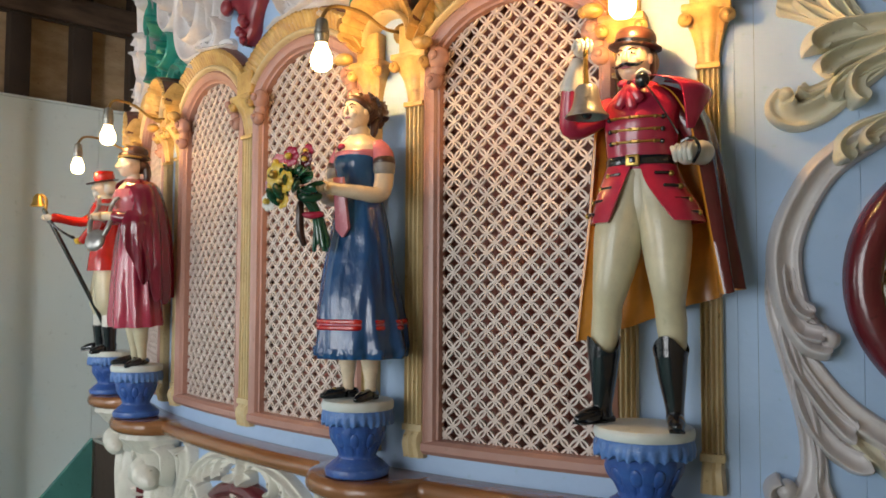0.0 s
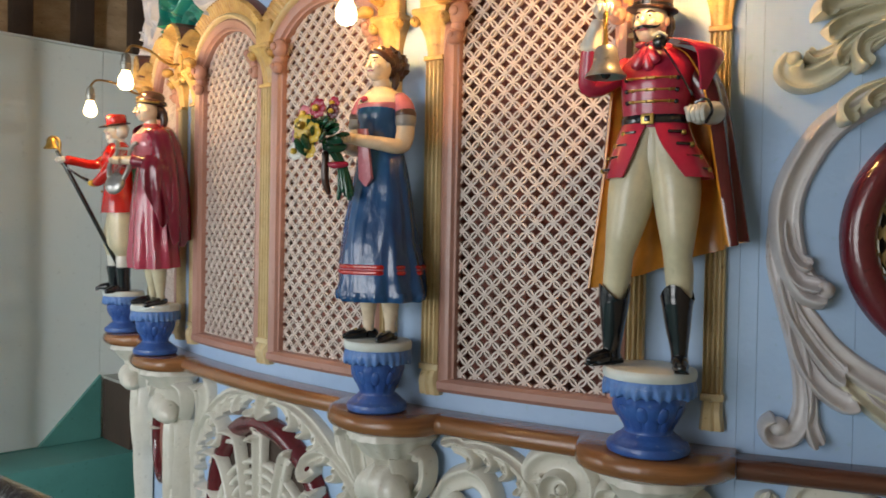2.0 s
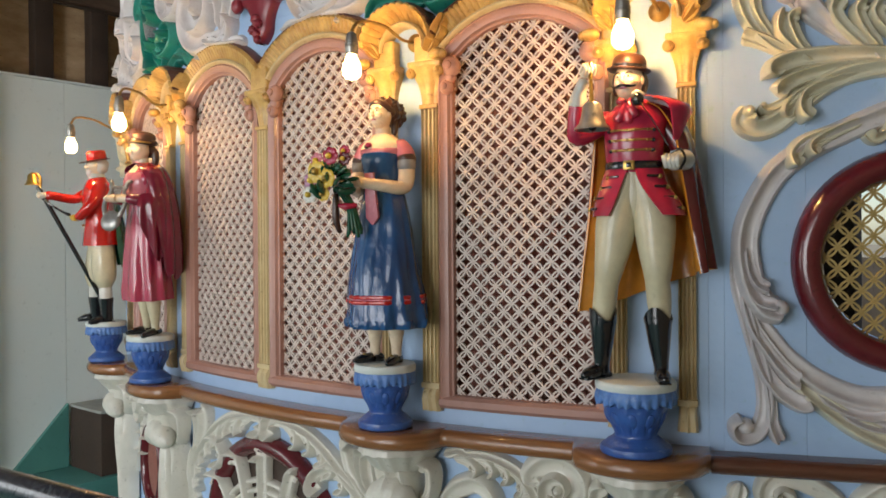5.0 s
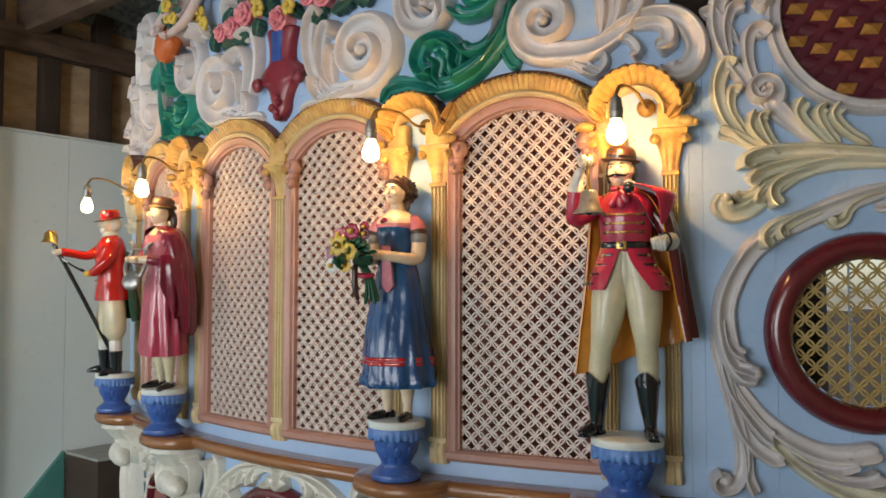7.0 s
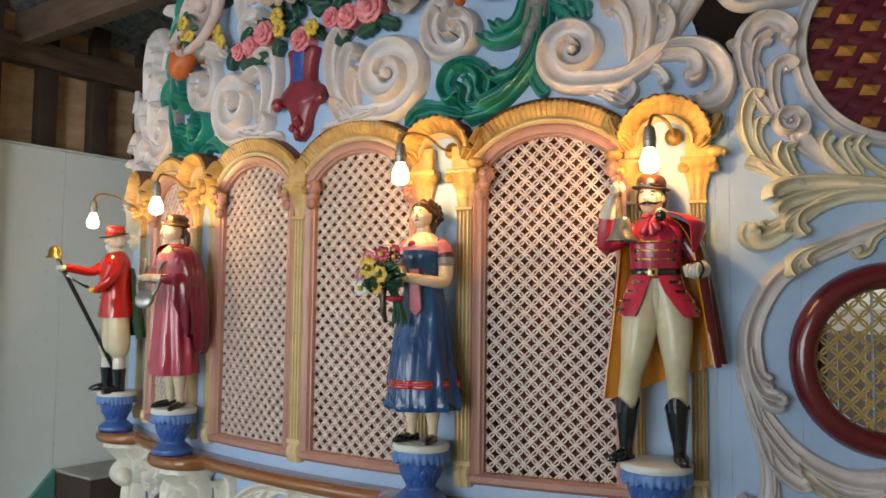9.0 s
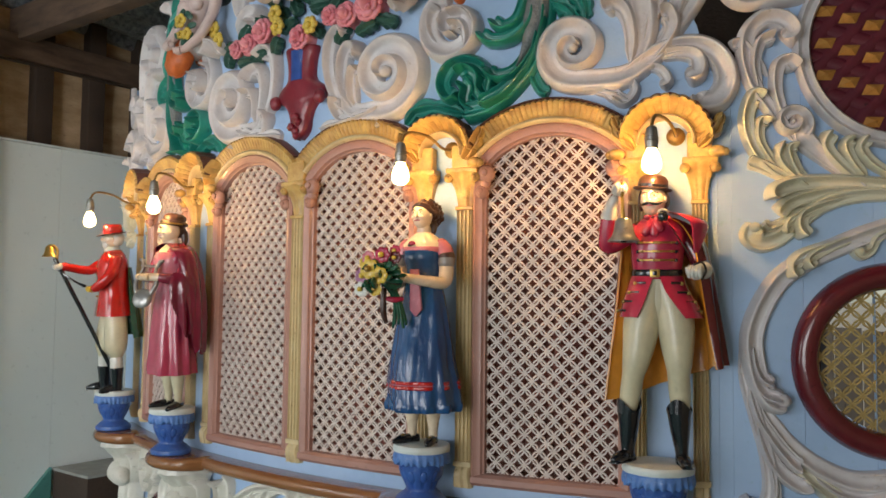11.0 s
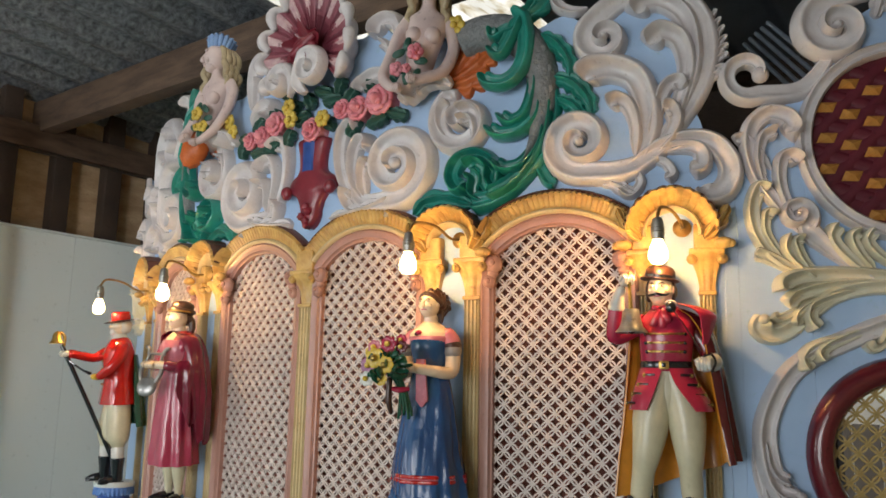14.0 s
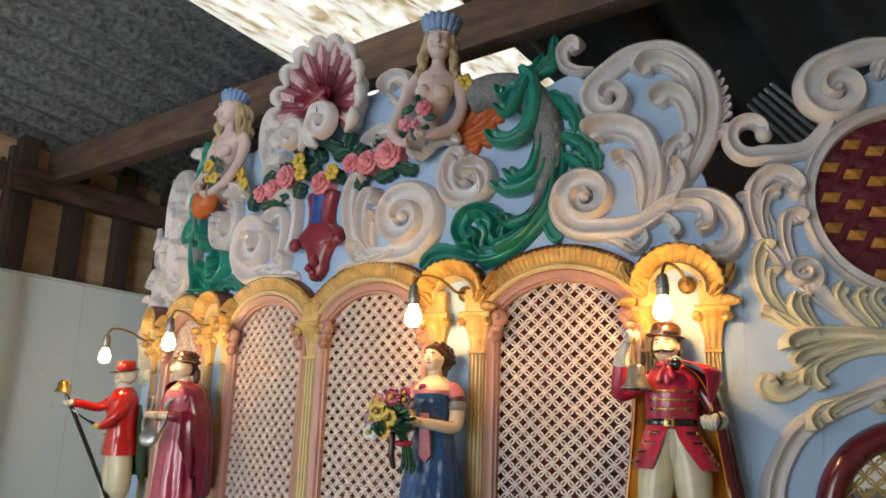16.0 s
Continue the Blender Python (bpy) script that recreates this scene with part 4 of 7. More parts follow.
def drape(bm, rings, n=30, thick=0.004, mi=0, folds=0.0, count=9, hem=None, inner=None):
    """An open sheet hung round the body: rings (x, y, z, rx, ry, from, to) with angles in degrees, -90 the front."""
    path = smooth_path(rings, 5)
    sides = []
    for off in (0.0, -thick):
        rows = []
        for i, (x, y, z, rx, ry, a0, a1) in enumerate(path):
            t = i / (len(path) - 1)
            row = []
            for k in range(n + 1):
                a = radians(a0 + (a1 - a0) * k / n)
                f = 1 + folds * t * math.sin(count * a)
                dz = hem(a) * t * t if hem else 0
                row.append((x + (rx * f + off) * math.cos(a), y + (ry * f + off) * math.sin(a), z + dz))
            rows.append(row)
        sides.append(rows)
    vo = grid(bm, sides[0], mi=mi)
    vi = grid(bm, sides[1], mi=mi if inner is None else inner)
    m = len(path) - 1
    for i in range(m):
        for k in (0, n):
            bm.faces.new((vo[i][k], vi[i][k], vi[i + 1][k], vo[i + 1][k])).material_index = mi if inner is None else inner
    for k in range(n):
        for i in (0, m):
            bm.faces.new((vo[i][k], vi[i][k], vi[i][k + 1], vo[i][k + 1])).material_index = mi if inner is None else inner


def face(bm, x, y, z, r, turn=0.0, moustache=None, beard=None, lips=True):
    """A carved head, looking to -y turned by degrees."""
    h = bmesh.new()
    blob(h, 0, 0, 0, r * 0.80, r * 0.92, r * 1.12, nu=18, nv=14)
    blob(h, 0, -r * 0.25, -r * 0.62, r * 0.52, r * 0.56, r * 0.48, nu=14)
    limb(h, [(0, -r * 0.86, r * 0.22, r * 0.09), (0, -r * 1.02, -r * 0.12, r * 0.14), (0, -r * 0.9, -r * 0.2, r * 0.15)], n=8)
    for sg in (-1, 1):
        blob(h, sg * r * 0.80, 0, -r * 0.02, r * 0.1, r * 0.2, r * 0.26)
        blob(h, sg * r * 0.36, -r * 0.66, -r * 0.18, r * 0.24, r * 0.2, r * 0.24)
    m = pose(x, y, z, 0, 0, turn)
    join(bm, h, SKIN, m)
    e = bmesh.new()
    for sg in (-1, 1):
        blob(e, sg * r * 0.31, -r * 0.80, r * 0.16, r * 0.13, r * 0.08, r * 0.075)
    join(bm, e, WHT, m)
    e = bmesh.new()
    for sg in (-1, 1):
        blob(e, sg * r * 0.31, -r * 0.875, r * 0.16, r * 0.05, r * 0.03, r * 0.06)
        limb(e, [(sg * r * 0.15, -r * 0.87, r * 0.32, r * 0.03), (sg * r * 0.33, -r * 0.85, r * 0.38, r * 0.045), (sg * r * 0.52, -r * 0.72, r * 0.32, r * 0.02)], n=6)
    join(bm, e, BRN, m)
    if lips:
        e = bmesh.new()
        limb(e, [(-r * 0.2, -r * 0.84, -r * 0.5, r * 0.04), (0, -r * 0.9, -r * 0.48, r * 0.065), (r * 0.2, -r * 0.84, -r * 0.5, r * 0.04)], n=6)
        join(bm, e, PNK, m)
    if moustache is not None:
        e = bmesh.new()
        for sg in (-1, 1):
            limb(e, [(0, -r * 0.97, -r * 0.33, r * 0.06), (sg * r * 0.28, -r * 0.92, -r * 0.40, r * 0.09), (sg * r * 0.58, -r * 0.78, -r * 0.42, r * 0.06), (sg * r * 0.78, -r * 0.66, -r * 0.28, r * 0.025)], n=7)
        join(bm, e, moustache, m)
    if beard is not None:
        e = bmesh.new()
        blob(e, 0, -r * 0.55, -r * 0.82, r * 0.55, r * 0.45, r * 0.62, lump=0.25)
        join(bm, e, beard, m)


def boot(bm, x, y, top, turn, mi=BLK, size=1.0, ankle=0.0):
    """A tall boot with a heel; the toe points to -y turned by degrees."""
    b = bmesh.new()
    loft(b, [(ankle, 0, top - 0.016, 0.031, 0.030), (ankle, 0, top - 0.022, 0.031, 0.031), (ankle * 0.6, 0, top * 0.55, 0.025, 0.026), (0, 0, 0.035, 0.017, 0.021), (0, 0.0, 0.012, 0.017, 0.022)],
         fold=lambda a, t: 1 + (0.03 * math.cos(3 * a) if t > 0.8 else 0))
    rows = []
    for j in range(5):
        t = j / 4
        rows.append([(ankle + (0.0315 + 0.002 * t) * math.cos(2 * math.pi * k / 36), (0.0315 + 0.001 * t) * math.sin(2 * math.pi * k / 36), top - 0.024 + t * (0.024 - 0.016 * math.cos(math.pi * k / 36 * 4 + 0.8))) for k in range(36)])
    grid(b, rows, closed_v=True)
    limb(b, [(0, 0.012, 0.014, 0.0135), (0, -0.02, 0.017, 0.0165), (0, -0.048, 0.0125, 0.0155), (0, -0.062, 0.0105, 0.010)], n=12)
    box(b, -0.012, 0.012, 0.002, 0.024, 0.0, 0.012, 0.003)
    box(b, -0.014, 0.014, -0.066, 0.0, 0.0, 0.004, 0.0015)
    join(bm, b, mi, pose(x, y, 0, 0, 0, turn))


def fist(bm, x, y, z, r, mi, turn=0.0):
    b = bmesh.new()
    blob(b, 0, 0, 0, r * 0.85, r, r * 0.9)
    for k in range(4):
        limb(b, [(-r * 0.55 + k * r * 0.37, -r * 0.5, r * 0.55, r * 0.2), (-r * 0.55 + k * r * 0.37, -r * 1.0, r * 0.05, r * 0.22), (-r * 0.55 + k * r * 0.37, -r * 0.7, -r * 0.55, r * 0.2)], n=7)
    limb(b, [(-r * 0.8, -r * 0.2, -r * 0.1, r * 0.24), (-r * 0.75, -r * 0.9, r * 0.35, r * 0.2)], n=7)
    join(bm, b, mi, pose(x, y, z, 0, 0, turn))


def hand_bell(bm, x, y, z, r, h, mi):
    lathe(bm, [(0.003, z + h), (r * 0.42, z + h * 0.98), (r * 0.55, z + h * 0.86), (r * 0.62, z + h * 0.5), (r * 0.76, z + h * 0.22), (r, z + 0.003), (r, z), (r * 0.93, z), (r * 0.68, z + h * 0.25), (r * 0.5, z + h * 0.8)], x, y, n=26, mi=mi)


def bandmaster():
    bm = bmesh.new()
    boot(bm, -0.078, -0.005, 0.155, -32, ankle=0.004)
    boot(bm, 0.060, -0.01, 0.160, 14, ankle=-0.006)
    # breeches
    limb(bm, [(-0.077, -0.004, 0.148, 0.025), (-0.070, -0.006, 0.19, 0.0285), (-0.064, -0.017, 0.232, 0.029), (-0.058, -0.021, 0.262, 0.034), (-0.048, -0.017, 0.32, 0.043), (-0.040, -0.010, 0.38, 0.049), (-0.026, -0.004, 0.44, 0.048), (-0.012, -0.002, 0.49, 0.046)], n=22, mi=CRM)
    limb(bm, [(0.058, -0.006, 0.153, 0.025), (0.056, -0.008, 0.195, 0.0285), (0.054, -0.018, 0.236, 0.029), (0.054, -0.022, 0.266, 0.034), (0.051, -0.017, 0.32, 0.043), (0.046, -0.010, 0.38, 0.049), (0.032, -0.004, 0.44, 0.048), (0.016, -0.002, 0.49, 0.046)], n=22, mi=CRM)
    loft(bm, [(0.004, 0.004, 0.366, 0.030, 0.030), (0.004, 0.003, 0.392, 0.060, 0.042), (0.004, 0.0, 0.43, 0.070, 0.047), (0.002, 0.0, 0.47, 0.062, 0.0475), (0.0, 0.0, 0.52, 0.056, 0.045)], n=28, mi=CRM)
    # coat
    loft(bm, [(0, 0, 0.495, 0.062, 0.047), (0, -0.002, 0.54, 0.068, 0.053), (0.002, -0.004, 0.59, 0.072, 0.056), (0.004, 0.0, 0.625, 0.074, 0.050), (0.004, 0.004, 0.650, 0.058, 0.042), (0.0, 0.004, 0.672, 0.032, 0.030)], n=32, mi=RED)
    drape(bm, [(0, 0, 0.512, 0.066, 0.050, -86, 266), (0, -0.002, 0.47, 0.080, 0.062, -76, 255), (0.006, -0.004, 0.43, 0.098, 0.072, -66, 245), (0.010, -0.004, 0.392, 0.110, 0.078, -54, 236)], mi=RED, thick=0.005, n=44, folds=0.02, count=7)
    loft(bm, [(0, 0, 0.500, 0.0665, 0.051), (0, 0, 0.506, 0.069, 0.0535), (0, 0, 0.516, 0.069, 0.0535), (0, 0, 0.522, 0.067, 0.0515)], n=32, mi=BLK)
    box(bm, -0.018, 0.008, -0.060, -0.050, 0.500, 0.522, 0.003, mi=BRS)
    box(bm, -0.011, 0.001, -0.063, -0.058, 0.505, 0.517, 0.002, mi=BLK)
    # frogging, laid on the chest
    for k in range(3):
        z = 0.546 + 0.0235 * k
        rx, ry = 0.0685 + 0.0024 * k, 0.0535 + 0.0014 * k
        pts = []
        for d in (-42, -30, -14, 0, 14, 30, 42):
            a = radians(-90 + d)
            pts.append(((rx + 0.0022) * math.cos(a), (ry + 0.0026) * math.sin(a) - 0.002, z + 0.0012 * abs(d) / 42, 0.0032 if abs(d) in (0, 42) else 0.0023))
        limb(bm, pts, n=6, mi=BRS, steps=3)
        for d in (-42, 42):
            a = radians(-90 + d)
            blob(bm, (rx + 0.003) * math.cos(a), (ry + 0.003) * math.sin(a) - 0.002, z, 0.0050, mi=BLK)
        for d in (-30, -6, 6, 30):
            a = radians(-90 + d)
            blob(bm, (rx + 0.0035) * math.cos(a), (ry + 0.0035) * math.sin(a) - 0.002, z, 0.0036, mi=BRS)
    for sg in (-1, 1):
        for k in range(4):
            z = 0.488 - 0.025 * k
            rx, ry = 0.0765 + 0.0105 * k, 0.060 + 0.0062 * k
            pts = []
            for d in (26 + 9 * k, 38 + 9 * k, 50 + 9 * k):
                a = radians(-90 + sg * d)
                pts.append((rx * math.cos(a) + 0.004, ry * math.sin(a), z - 0.003, 0.0034))
            limb(bm, pts, n=6, mi=BLK)
            blob(bm, pts[-1][0] * 1.01, pts[-1][1] * 1.02, z - 0.004, 0.0055, mi=BRS)
    # jabot and collar
    for dx, dz in ((-0.020, -0.040), (0.004, -0.044), (0.018, -0.030)):
        limb(bm, [(-0.010, -0.052, 0.660, 0.007), (-0.010 + dx * 0.5, -0.058, 0.660 + dz * 0.5, 0.010), (-0.010 + dx, -0.057, 0.660 + dz, 0.011)], n=10, mi=RED, flat=0.45)
    loft(bm, [(0, 0.0, 0.655, 0.045, 0.040), (0, -0.002, 0.662, 0.034, 0.032), (0, -0.002, 0.671, 0.026, 0.026)], mi=PNK, n=22)
    # bow tie, and a small speaking horn hung beside it on a cord
    for sg in (-1, 1):
        blob(bm, -0.010 + sg * 0.013, -0.050, 0.663, 0.012, 0.007, 0.008, mi=RED)
    blob(bm, -0.010, -0.054, 0.663, 0.005, mi=MAR)
    blob(bm, 0.016, -0.060, 0.664, 0.0145, 0.012, 0.016, mi=BLK)
    limb(bm, [(0.004, -0.062, 0.676, 0.0025), (0.017, -0.066, 0.682, 0.003), (0.030, -0.060, 0.675, 0.0025)], n=6, mi=WHT)
    limb(bm, [(0.020, -0.072, 0.658, 0.0016), (0.048, -0.086, 0.615, 0.0016), (0.086, -0.094, 0.548, 0.0016)], n=6, mi=BLK)
    # head and hat
    limb(bm, [(-0.006, 0.004, 0.66, 0.024), (-0.010, 0.0, 0.70, 0.022)], n=14, mi=SKIN)
    face(bm, -0.010, -0.011, 0.716, 0.042, turn=-14, moustache=BLK, beard=None)
    blob(bm, -0.006, 0.012, 0.714, 0.040, 0.032, 0.042, mi=BRN)
    for sg in (-1, 1):
        blob(bm, -0.010 + sg * 0.031, -0.002, 0.712, 0.009, 0.016, 0.030, mi=BRN)
    hat = bmesh.new()
    lathe(hat, [(0.030, -0.002), (0.044, -0.001), (0.050, 0.003), (0.050, 0.006), (0.045, 0.008), (0.037, 0.008), (0.0385, 0.022), (0.037, 0.034), (0.031, 0.044), (0.020, 0.050), (0.004, 0.052)], n=36)
    join(bm, hat, BRN, pose(-0.012, 0.002, 0.742, 2, 6, 0) @ Matrix.Diagonal((1.04, 1.10, 0.86, 1)))
    ribbon_ = bmesh.new()
    lathe(ribbon_, [(0.0375, 0.008), (0.0392, 0.009), (0.0396, 0.017), (0.0385, 0.018)], n=36)
    join(bm, ribbon_, BLK, pose(-0.012, 0.002, 0.742, 2, 6, 0) @ Matrix.Diagonal((1.04, 1.10, 0.86, 1)))
    # raised arm with the bell
    limb(bm, [(-0.060, 0.006, 0.628, 0.026), (-0.094, -0.012, 0.603, 0.0245), (-0.128, -0.03, 0.586, 0.0225), (-0.130, -0.04, 0.612, 0.022), (-0.124, -0.05, 0.662, 0.021)], n=16, mi=RED)
    limb(bm, [(-0.124, -0.05, 0.664, 0.0235), (-0.118, -0.055, 0.690, 0.017), (-0.110, -0.06, 0.712, 0.013)], n=14, mi=WHT)
    fist(bm, -0.098, -0.068, 0.738, 0.0215, WHT, turn=30)
    limb(bm, [(-0.088, -0.078, 0.752, 0.006), (-0.086, -0.085, 0.70, 0.0045), (-0.084, -0.088, 0.655, 0.006)], n=8, mi=BRS)
    hand_bell(bm, -0.083, -0.088, 0.594, 0.041, 0.064, PEW)
    blob(bm, -0.083, -0.088, 0.600, 0.010, mi=BLK)
    # other arm, gloved hand at the hip
    limb(bm, [(0.060, 0.010, 0.624, 0.025), (0.090, 0.012, 0.580, 0.024), (0.112, 0.0, 0.535, 0.022), (0.114, -0.04, 0.520, 0.021)], n=16, mi=MAR)
    limb(bm, [(0.118, -0.035, 0.520, 0.024), (0.108, -0.058, 0.517, 0.022)], n=14, mi=WHT)
    fist(bm, 0.098, -0.076, 0.514, 0.0245, WHT, turn=-12)
    limb(bm, [(0.092, -0.098, 0.532, 0.003), (0.112, -0.098, 0.538, 0.003), (0.122, -0.09, 0.518, 0.003), (0.112, -0.094, 0.494, 0.003)], n=6, mi=BLK)
    # cloak: maroon outside, orange lining
    drape(bm, [(0.004, 0.008, 0.664, 0.046, 0.040, -50, 165), (0.006, 0.010, 0.640, 0.088, 0.056, -46, 168), (0.014, 0.016, 0.58, 0.112, 0.066, -42, 180), (0.018, 0.020, 0.50, 0.124, 0.062, -42, 180), (0.020, 0.026, 0.40, 0.134, 0.058, -40, 176), (0.020, 0.028, 0.30, 0.145, 0.058, -38, 174), (0.020, 0.028, 0.210, 0.154, 0.060, -36, 173)],
          mi=MAR, inner=ORG, n=64, folds=0.085, count=9, thick=0.005, hem=lambda a: 0.055 * math.cos(a))
    # turned-back, pointed shoulder of the cloak
    drape(bm, [(0.016, 0.0, 0.678, 0.034, 0.044, -80, 44), (0.026, -0.002, 0.667, 0.072, 0.060, -66, 34), (0.034, -0.002, 0.646, 0.098, 0.074, -58, 8), (0.034, 0.0, 0.606, 0.093, 0.076, -50, -20), (0.034, 0.0, 0.566, 0.086, 0.074, -44, -34)], mi=RED, inner=RED, n=20, thick=0.005)
    return bm


def flower_girl():
    bm = bmesh.new()
    for sg, tw in ((-1, -25), (1, 12)):
        x = sg * 0.034
        limb(bm, [(x * 0.9, 0.0, 0.15, 0.024), (x, 0.002, 0.10, 0.0225), (x, 0.004, 0.05, 0.0145), (x, 0.004, 0.022, 0.013)], n=14, mi=SKIN)
        s = bmesh.new()
        limb(s, [(0, 0.016, 0.012, 0.012), (0, -0.012, 0.013, 0.014), (0, -0.045, 0.009, 0.013), (0, -0.062, 0.007, 0.007)], n=12)
        box(s, -0.010, 0.010, 0.006, 0.022, 0, 0.010, 0.002)
        join(bm, s, BLK, pose(x, 0.004, 0, 0, 0, tw))
        blob(bm, x + math.sin(radians(tw)) * 0.03, -0.028, 0.022, 0.005, mi=BRS)
    def fold(a, t):
        u = 1 - t
        p = Vector((2.2 * math.cos(a), 2.2 * math.sin(a), 3.0 * t))
        q = Vector((5.0 * math.cos(a), 5.0 * math.sin(a), 9.0 * t))
        return 1 + u ** 0.7 * (0.060 * math.sin(7 * a + 1.8 * math.sin(2 * a) + 1.5 * t) + 0.020 * math.sin(17 * a + 2.2 * math.sin(3 * a) + 3.0 * t) + 0.08 * noise.noise(p)) + 0.050 * (0.25 + u) * noise.noise(q)
    loft(bm, [(0.004, 0.004, 0.108, 0.106, 0.098), (0.003, 0.003, 0.15, 0.104, 0.096), (0.0, 0, 0.25, 0.094, 0.084), (0, 0, 0.36, 0.078, 0.066), (0, 0, 0.44, 0.064, 0.053), (0, 0, 0.50, 0.050, 0.042)], n=120, mi=DRESS, fold=fold)
    loft(bm, [(0.004, 0.004, 0.100, 0.103, 0.095), (0.004, 0.004, 0.112, 0.1075, 0.099), (0.004, 0.004, 0.124, 0.1060, 0.098)], n=150, mi=DRESS, fold=lambda a, t: fold(a, 0) + 0.022 * (1 - t) * math.sin(34 * a + 2 * math.sin(3 * a)))
    for z, hgt, out, m in ((0.186, 0.0055, 0.0022, SCAR), (0.1795, 0.0022, 0.0026, PNK), (0.172, 0.0055, 0.0022, SCAR)):
        def rim_fold(a, t, z=z):
            return fold(a, (z - 0.108) / 0.39 * 0.9)
        g = (z - 0.15) / 0.10
        rx, ry = 0.104 - 0.0088 * g + out, 0.096 - 0.0105 * g + out
        loft(bm, [(0.002, 0.002, z - hgt, rx - 0.003, ry - 0.003), (0.002, 0.002, z - hgt * 0.6, rx, ry), (0.002, 0.002, z + hgt * 0.6, rx, ry), (0.002, 0.002, z + hgt, rx - 0.003, ry - 0.003)], n=120, mi=m, fold=rim_fold)
    # bodice, chemise, neck
    loft(bm, [(0, 0, 0.485, 0.048, 0.042), (0, -0.002, 0.52, 0.052, 0.047), (0, -0.006, 0.56, 0.058, 0.053), (0, -0.003, 0.585, 0.060, 0.048)], n=28, mi=DRESS)
    loft(bm, [(0, -0.002, 0.574, 0.0605, 0.050), (0, -0.002, 0.586, 0.064, 0.051), (0, 0, 0.592, 0.065, 0.050)], n=28, mi=PNK)
    loft(bm, [(0, 0, 0.588, 0.0645, 0.049), (0, 0, 0.605, 0.062, 0.045), (0, 0, 0.622, 0.042, 0.034), (0, 0, 0.636, 0.024, 0.023)], n=28, mi=SKIN)
    blob(bm, -0.012, -0.050, 0.602, 0.010, 0.006, 0.007, mi=RED, lump=0.3)
    blob(bm, -0.020, -0.048, 0.598, 0.007, 0.005, 0.006, mi=BRN)
    limb(bm, [(0, 0, 0.62, 0.022), (-0.002, -0.002, 0.66, 0.0185)], n=14, mi=SKIN)
    # tie hanging from the waist
    tie = bmesh.new()
    rows = [[(x * w, y, z) for x, y in ((-1, 0.004), (-0.9, -0.003), (0, -0.005), (0.9, -0.003), (1, 0.004))] for z, w in ((0.062, 0.0095), (0.01, 0.0115), (-0.045, 0.0135), (-0.062, 0.002))]
    vs = grid(tie, rows)
    for e in range(3):
        tie.faces.new((vs[e][0], vs[e + 1][0], vs[e + 1][4], vs[e][4]))
    join(bm, tie, PNK, pose(0.016, -0.079, 0.452, 9, 0, 12) @ Matrix.Diagonal((1.35, 1, 1.12, 1)))
    # head
    face(bm, -0.002, -0.010, 0.690, 0.037)
    blob(bm, 0, 0.014, 0.702, 0.039, 0.036, 0.036, mi=BRN, lump=0.4, freq=16, nu=26, nv=18)
    blob(bm, 0.006, 0.046, 0.694, 0.030, 0.027, 0.034, mi=BRN, lump=0.4, freq=14, nu=20, nv=14)
    limb(bm, [(0.016, 0.030, 0.675, 0.011), (0.018, 0.026, 0.648, 0.009), (0.017, 0.022, 0.632, 0.005)], n=8, mi=BRN)
    for sg in (-1, 1):
        limb(bm, [(0, -0.030, 0.720, 0.010), (sg * 0.018, -0.020, 0.712, 0.011), (sg * 0.029, 0.0, 0.692, 0.010)], n=8, mi=BRN)
    # arms: puffed sleeve band, bare forearms meeting at the bouquet
    for sg in (1, -1):
        limb(bm, [(sg * 0.054, 0.0, 0.600, 0.022), (sg * 0.066, 0.002, 0.580, 0.0245), (sg * 0.071, 0.0, 0.562, 0.0240)], n=16, mi=PNK)
        limb(bm, [(sg * 0.071, 0.001, 0.566, 0.0255), (sg * 0.072, 0.0, 0.560, 0.0255)], n=18, mi=BRN)
        limb(bm, [(sg * 0.072, 0.0, 0.556, 0.0250), (sg * 0.073, -0.001, 0.540, 0.0245)], n=18, mi=GREY)
        limb(bm, [(sg * 0.072, 0.0, 0.545, 0.0220), (sg * 0.074, -0.004, 0.51, 0.0215), (sg * 0.071, -0.018, 0.484, 0.020), (sg * 0.05, -0.065, 0.486, 0.017), (sg * 0.012 - 0.012, -0.112, 0.496, 0.0135)], n=16, mi=SKIN)
    fist(bm, 0.000, -0.122, 0.496, 0.017, SKIN, turn=40)
    fist(bm, -0.030, -0.118, 0.492, 0.017, SKIN, turn=10)
    # bouquet
    rnd_ = random.Random(5)
    cx, cy, cz = -0.040, -0.165, 0.500
    for k in range(26):
        a, b = rnd_.uniform(0, 6.28), rnd_.uniform(-0.5, 1.2)
        q = 0.036 + 0.016 * rnd_.random()
        x, y, z = cx + q * math.cos(a) * math.cos(b), cy + q * math.sin(a) * math.cos(b), cz - 0.01 + q * math.sin(b) * 1.1
        t = Matrix.Rotation(rnd_.uniform(-1, 1), 3, "X") @ Matrix.Rotation(a, 3, "Z")
        blob(bm, x, y, z, 0.024, 0.006, 0.014, mi=GRN, turn=t, nu=8, nv=6)
    for x, y, z, r, m in ((-0.048, -0.200, 0.515, 0.021, YEL), (-0.018, -0.208, 0.500, 0.018, YEL), (-0.074, -0.178, 0.500, 0.019, MAUVE), (-0.060, -0.180, 0.540, 0.015, PNK), (-0.020, -0.190, 0.546, 0.017, RED),
                          (0.006, -0.176, 0.540, 0.013, MAR), (-0.070, -0.195, 0.470, 0.016, WHT), (-0.032, -0.200, 0.470, 0.014, YEL), (-0.078, -0.165, 0.530, 0.012, YEL), (0.000, -0.165, 0.556, 0.012, RED)):
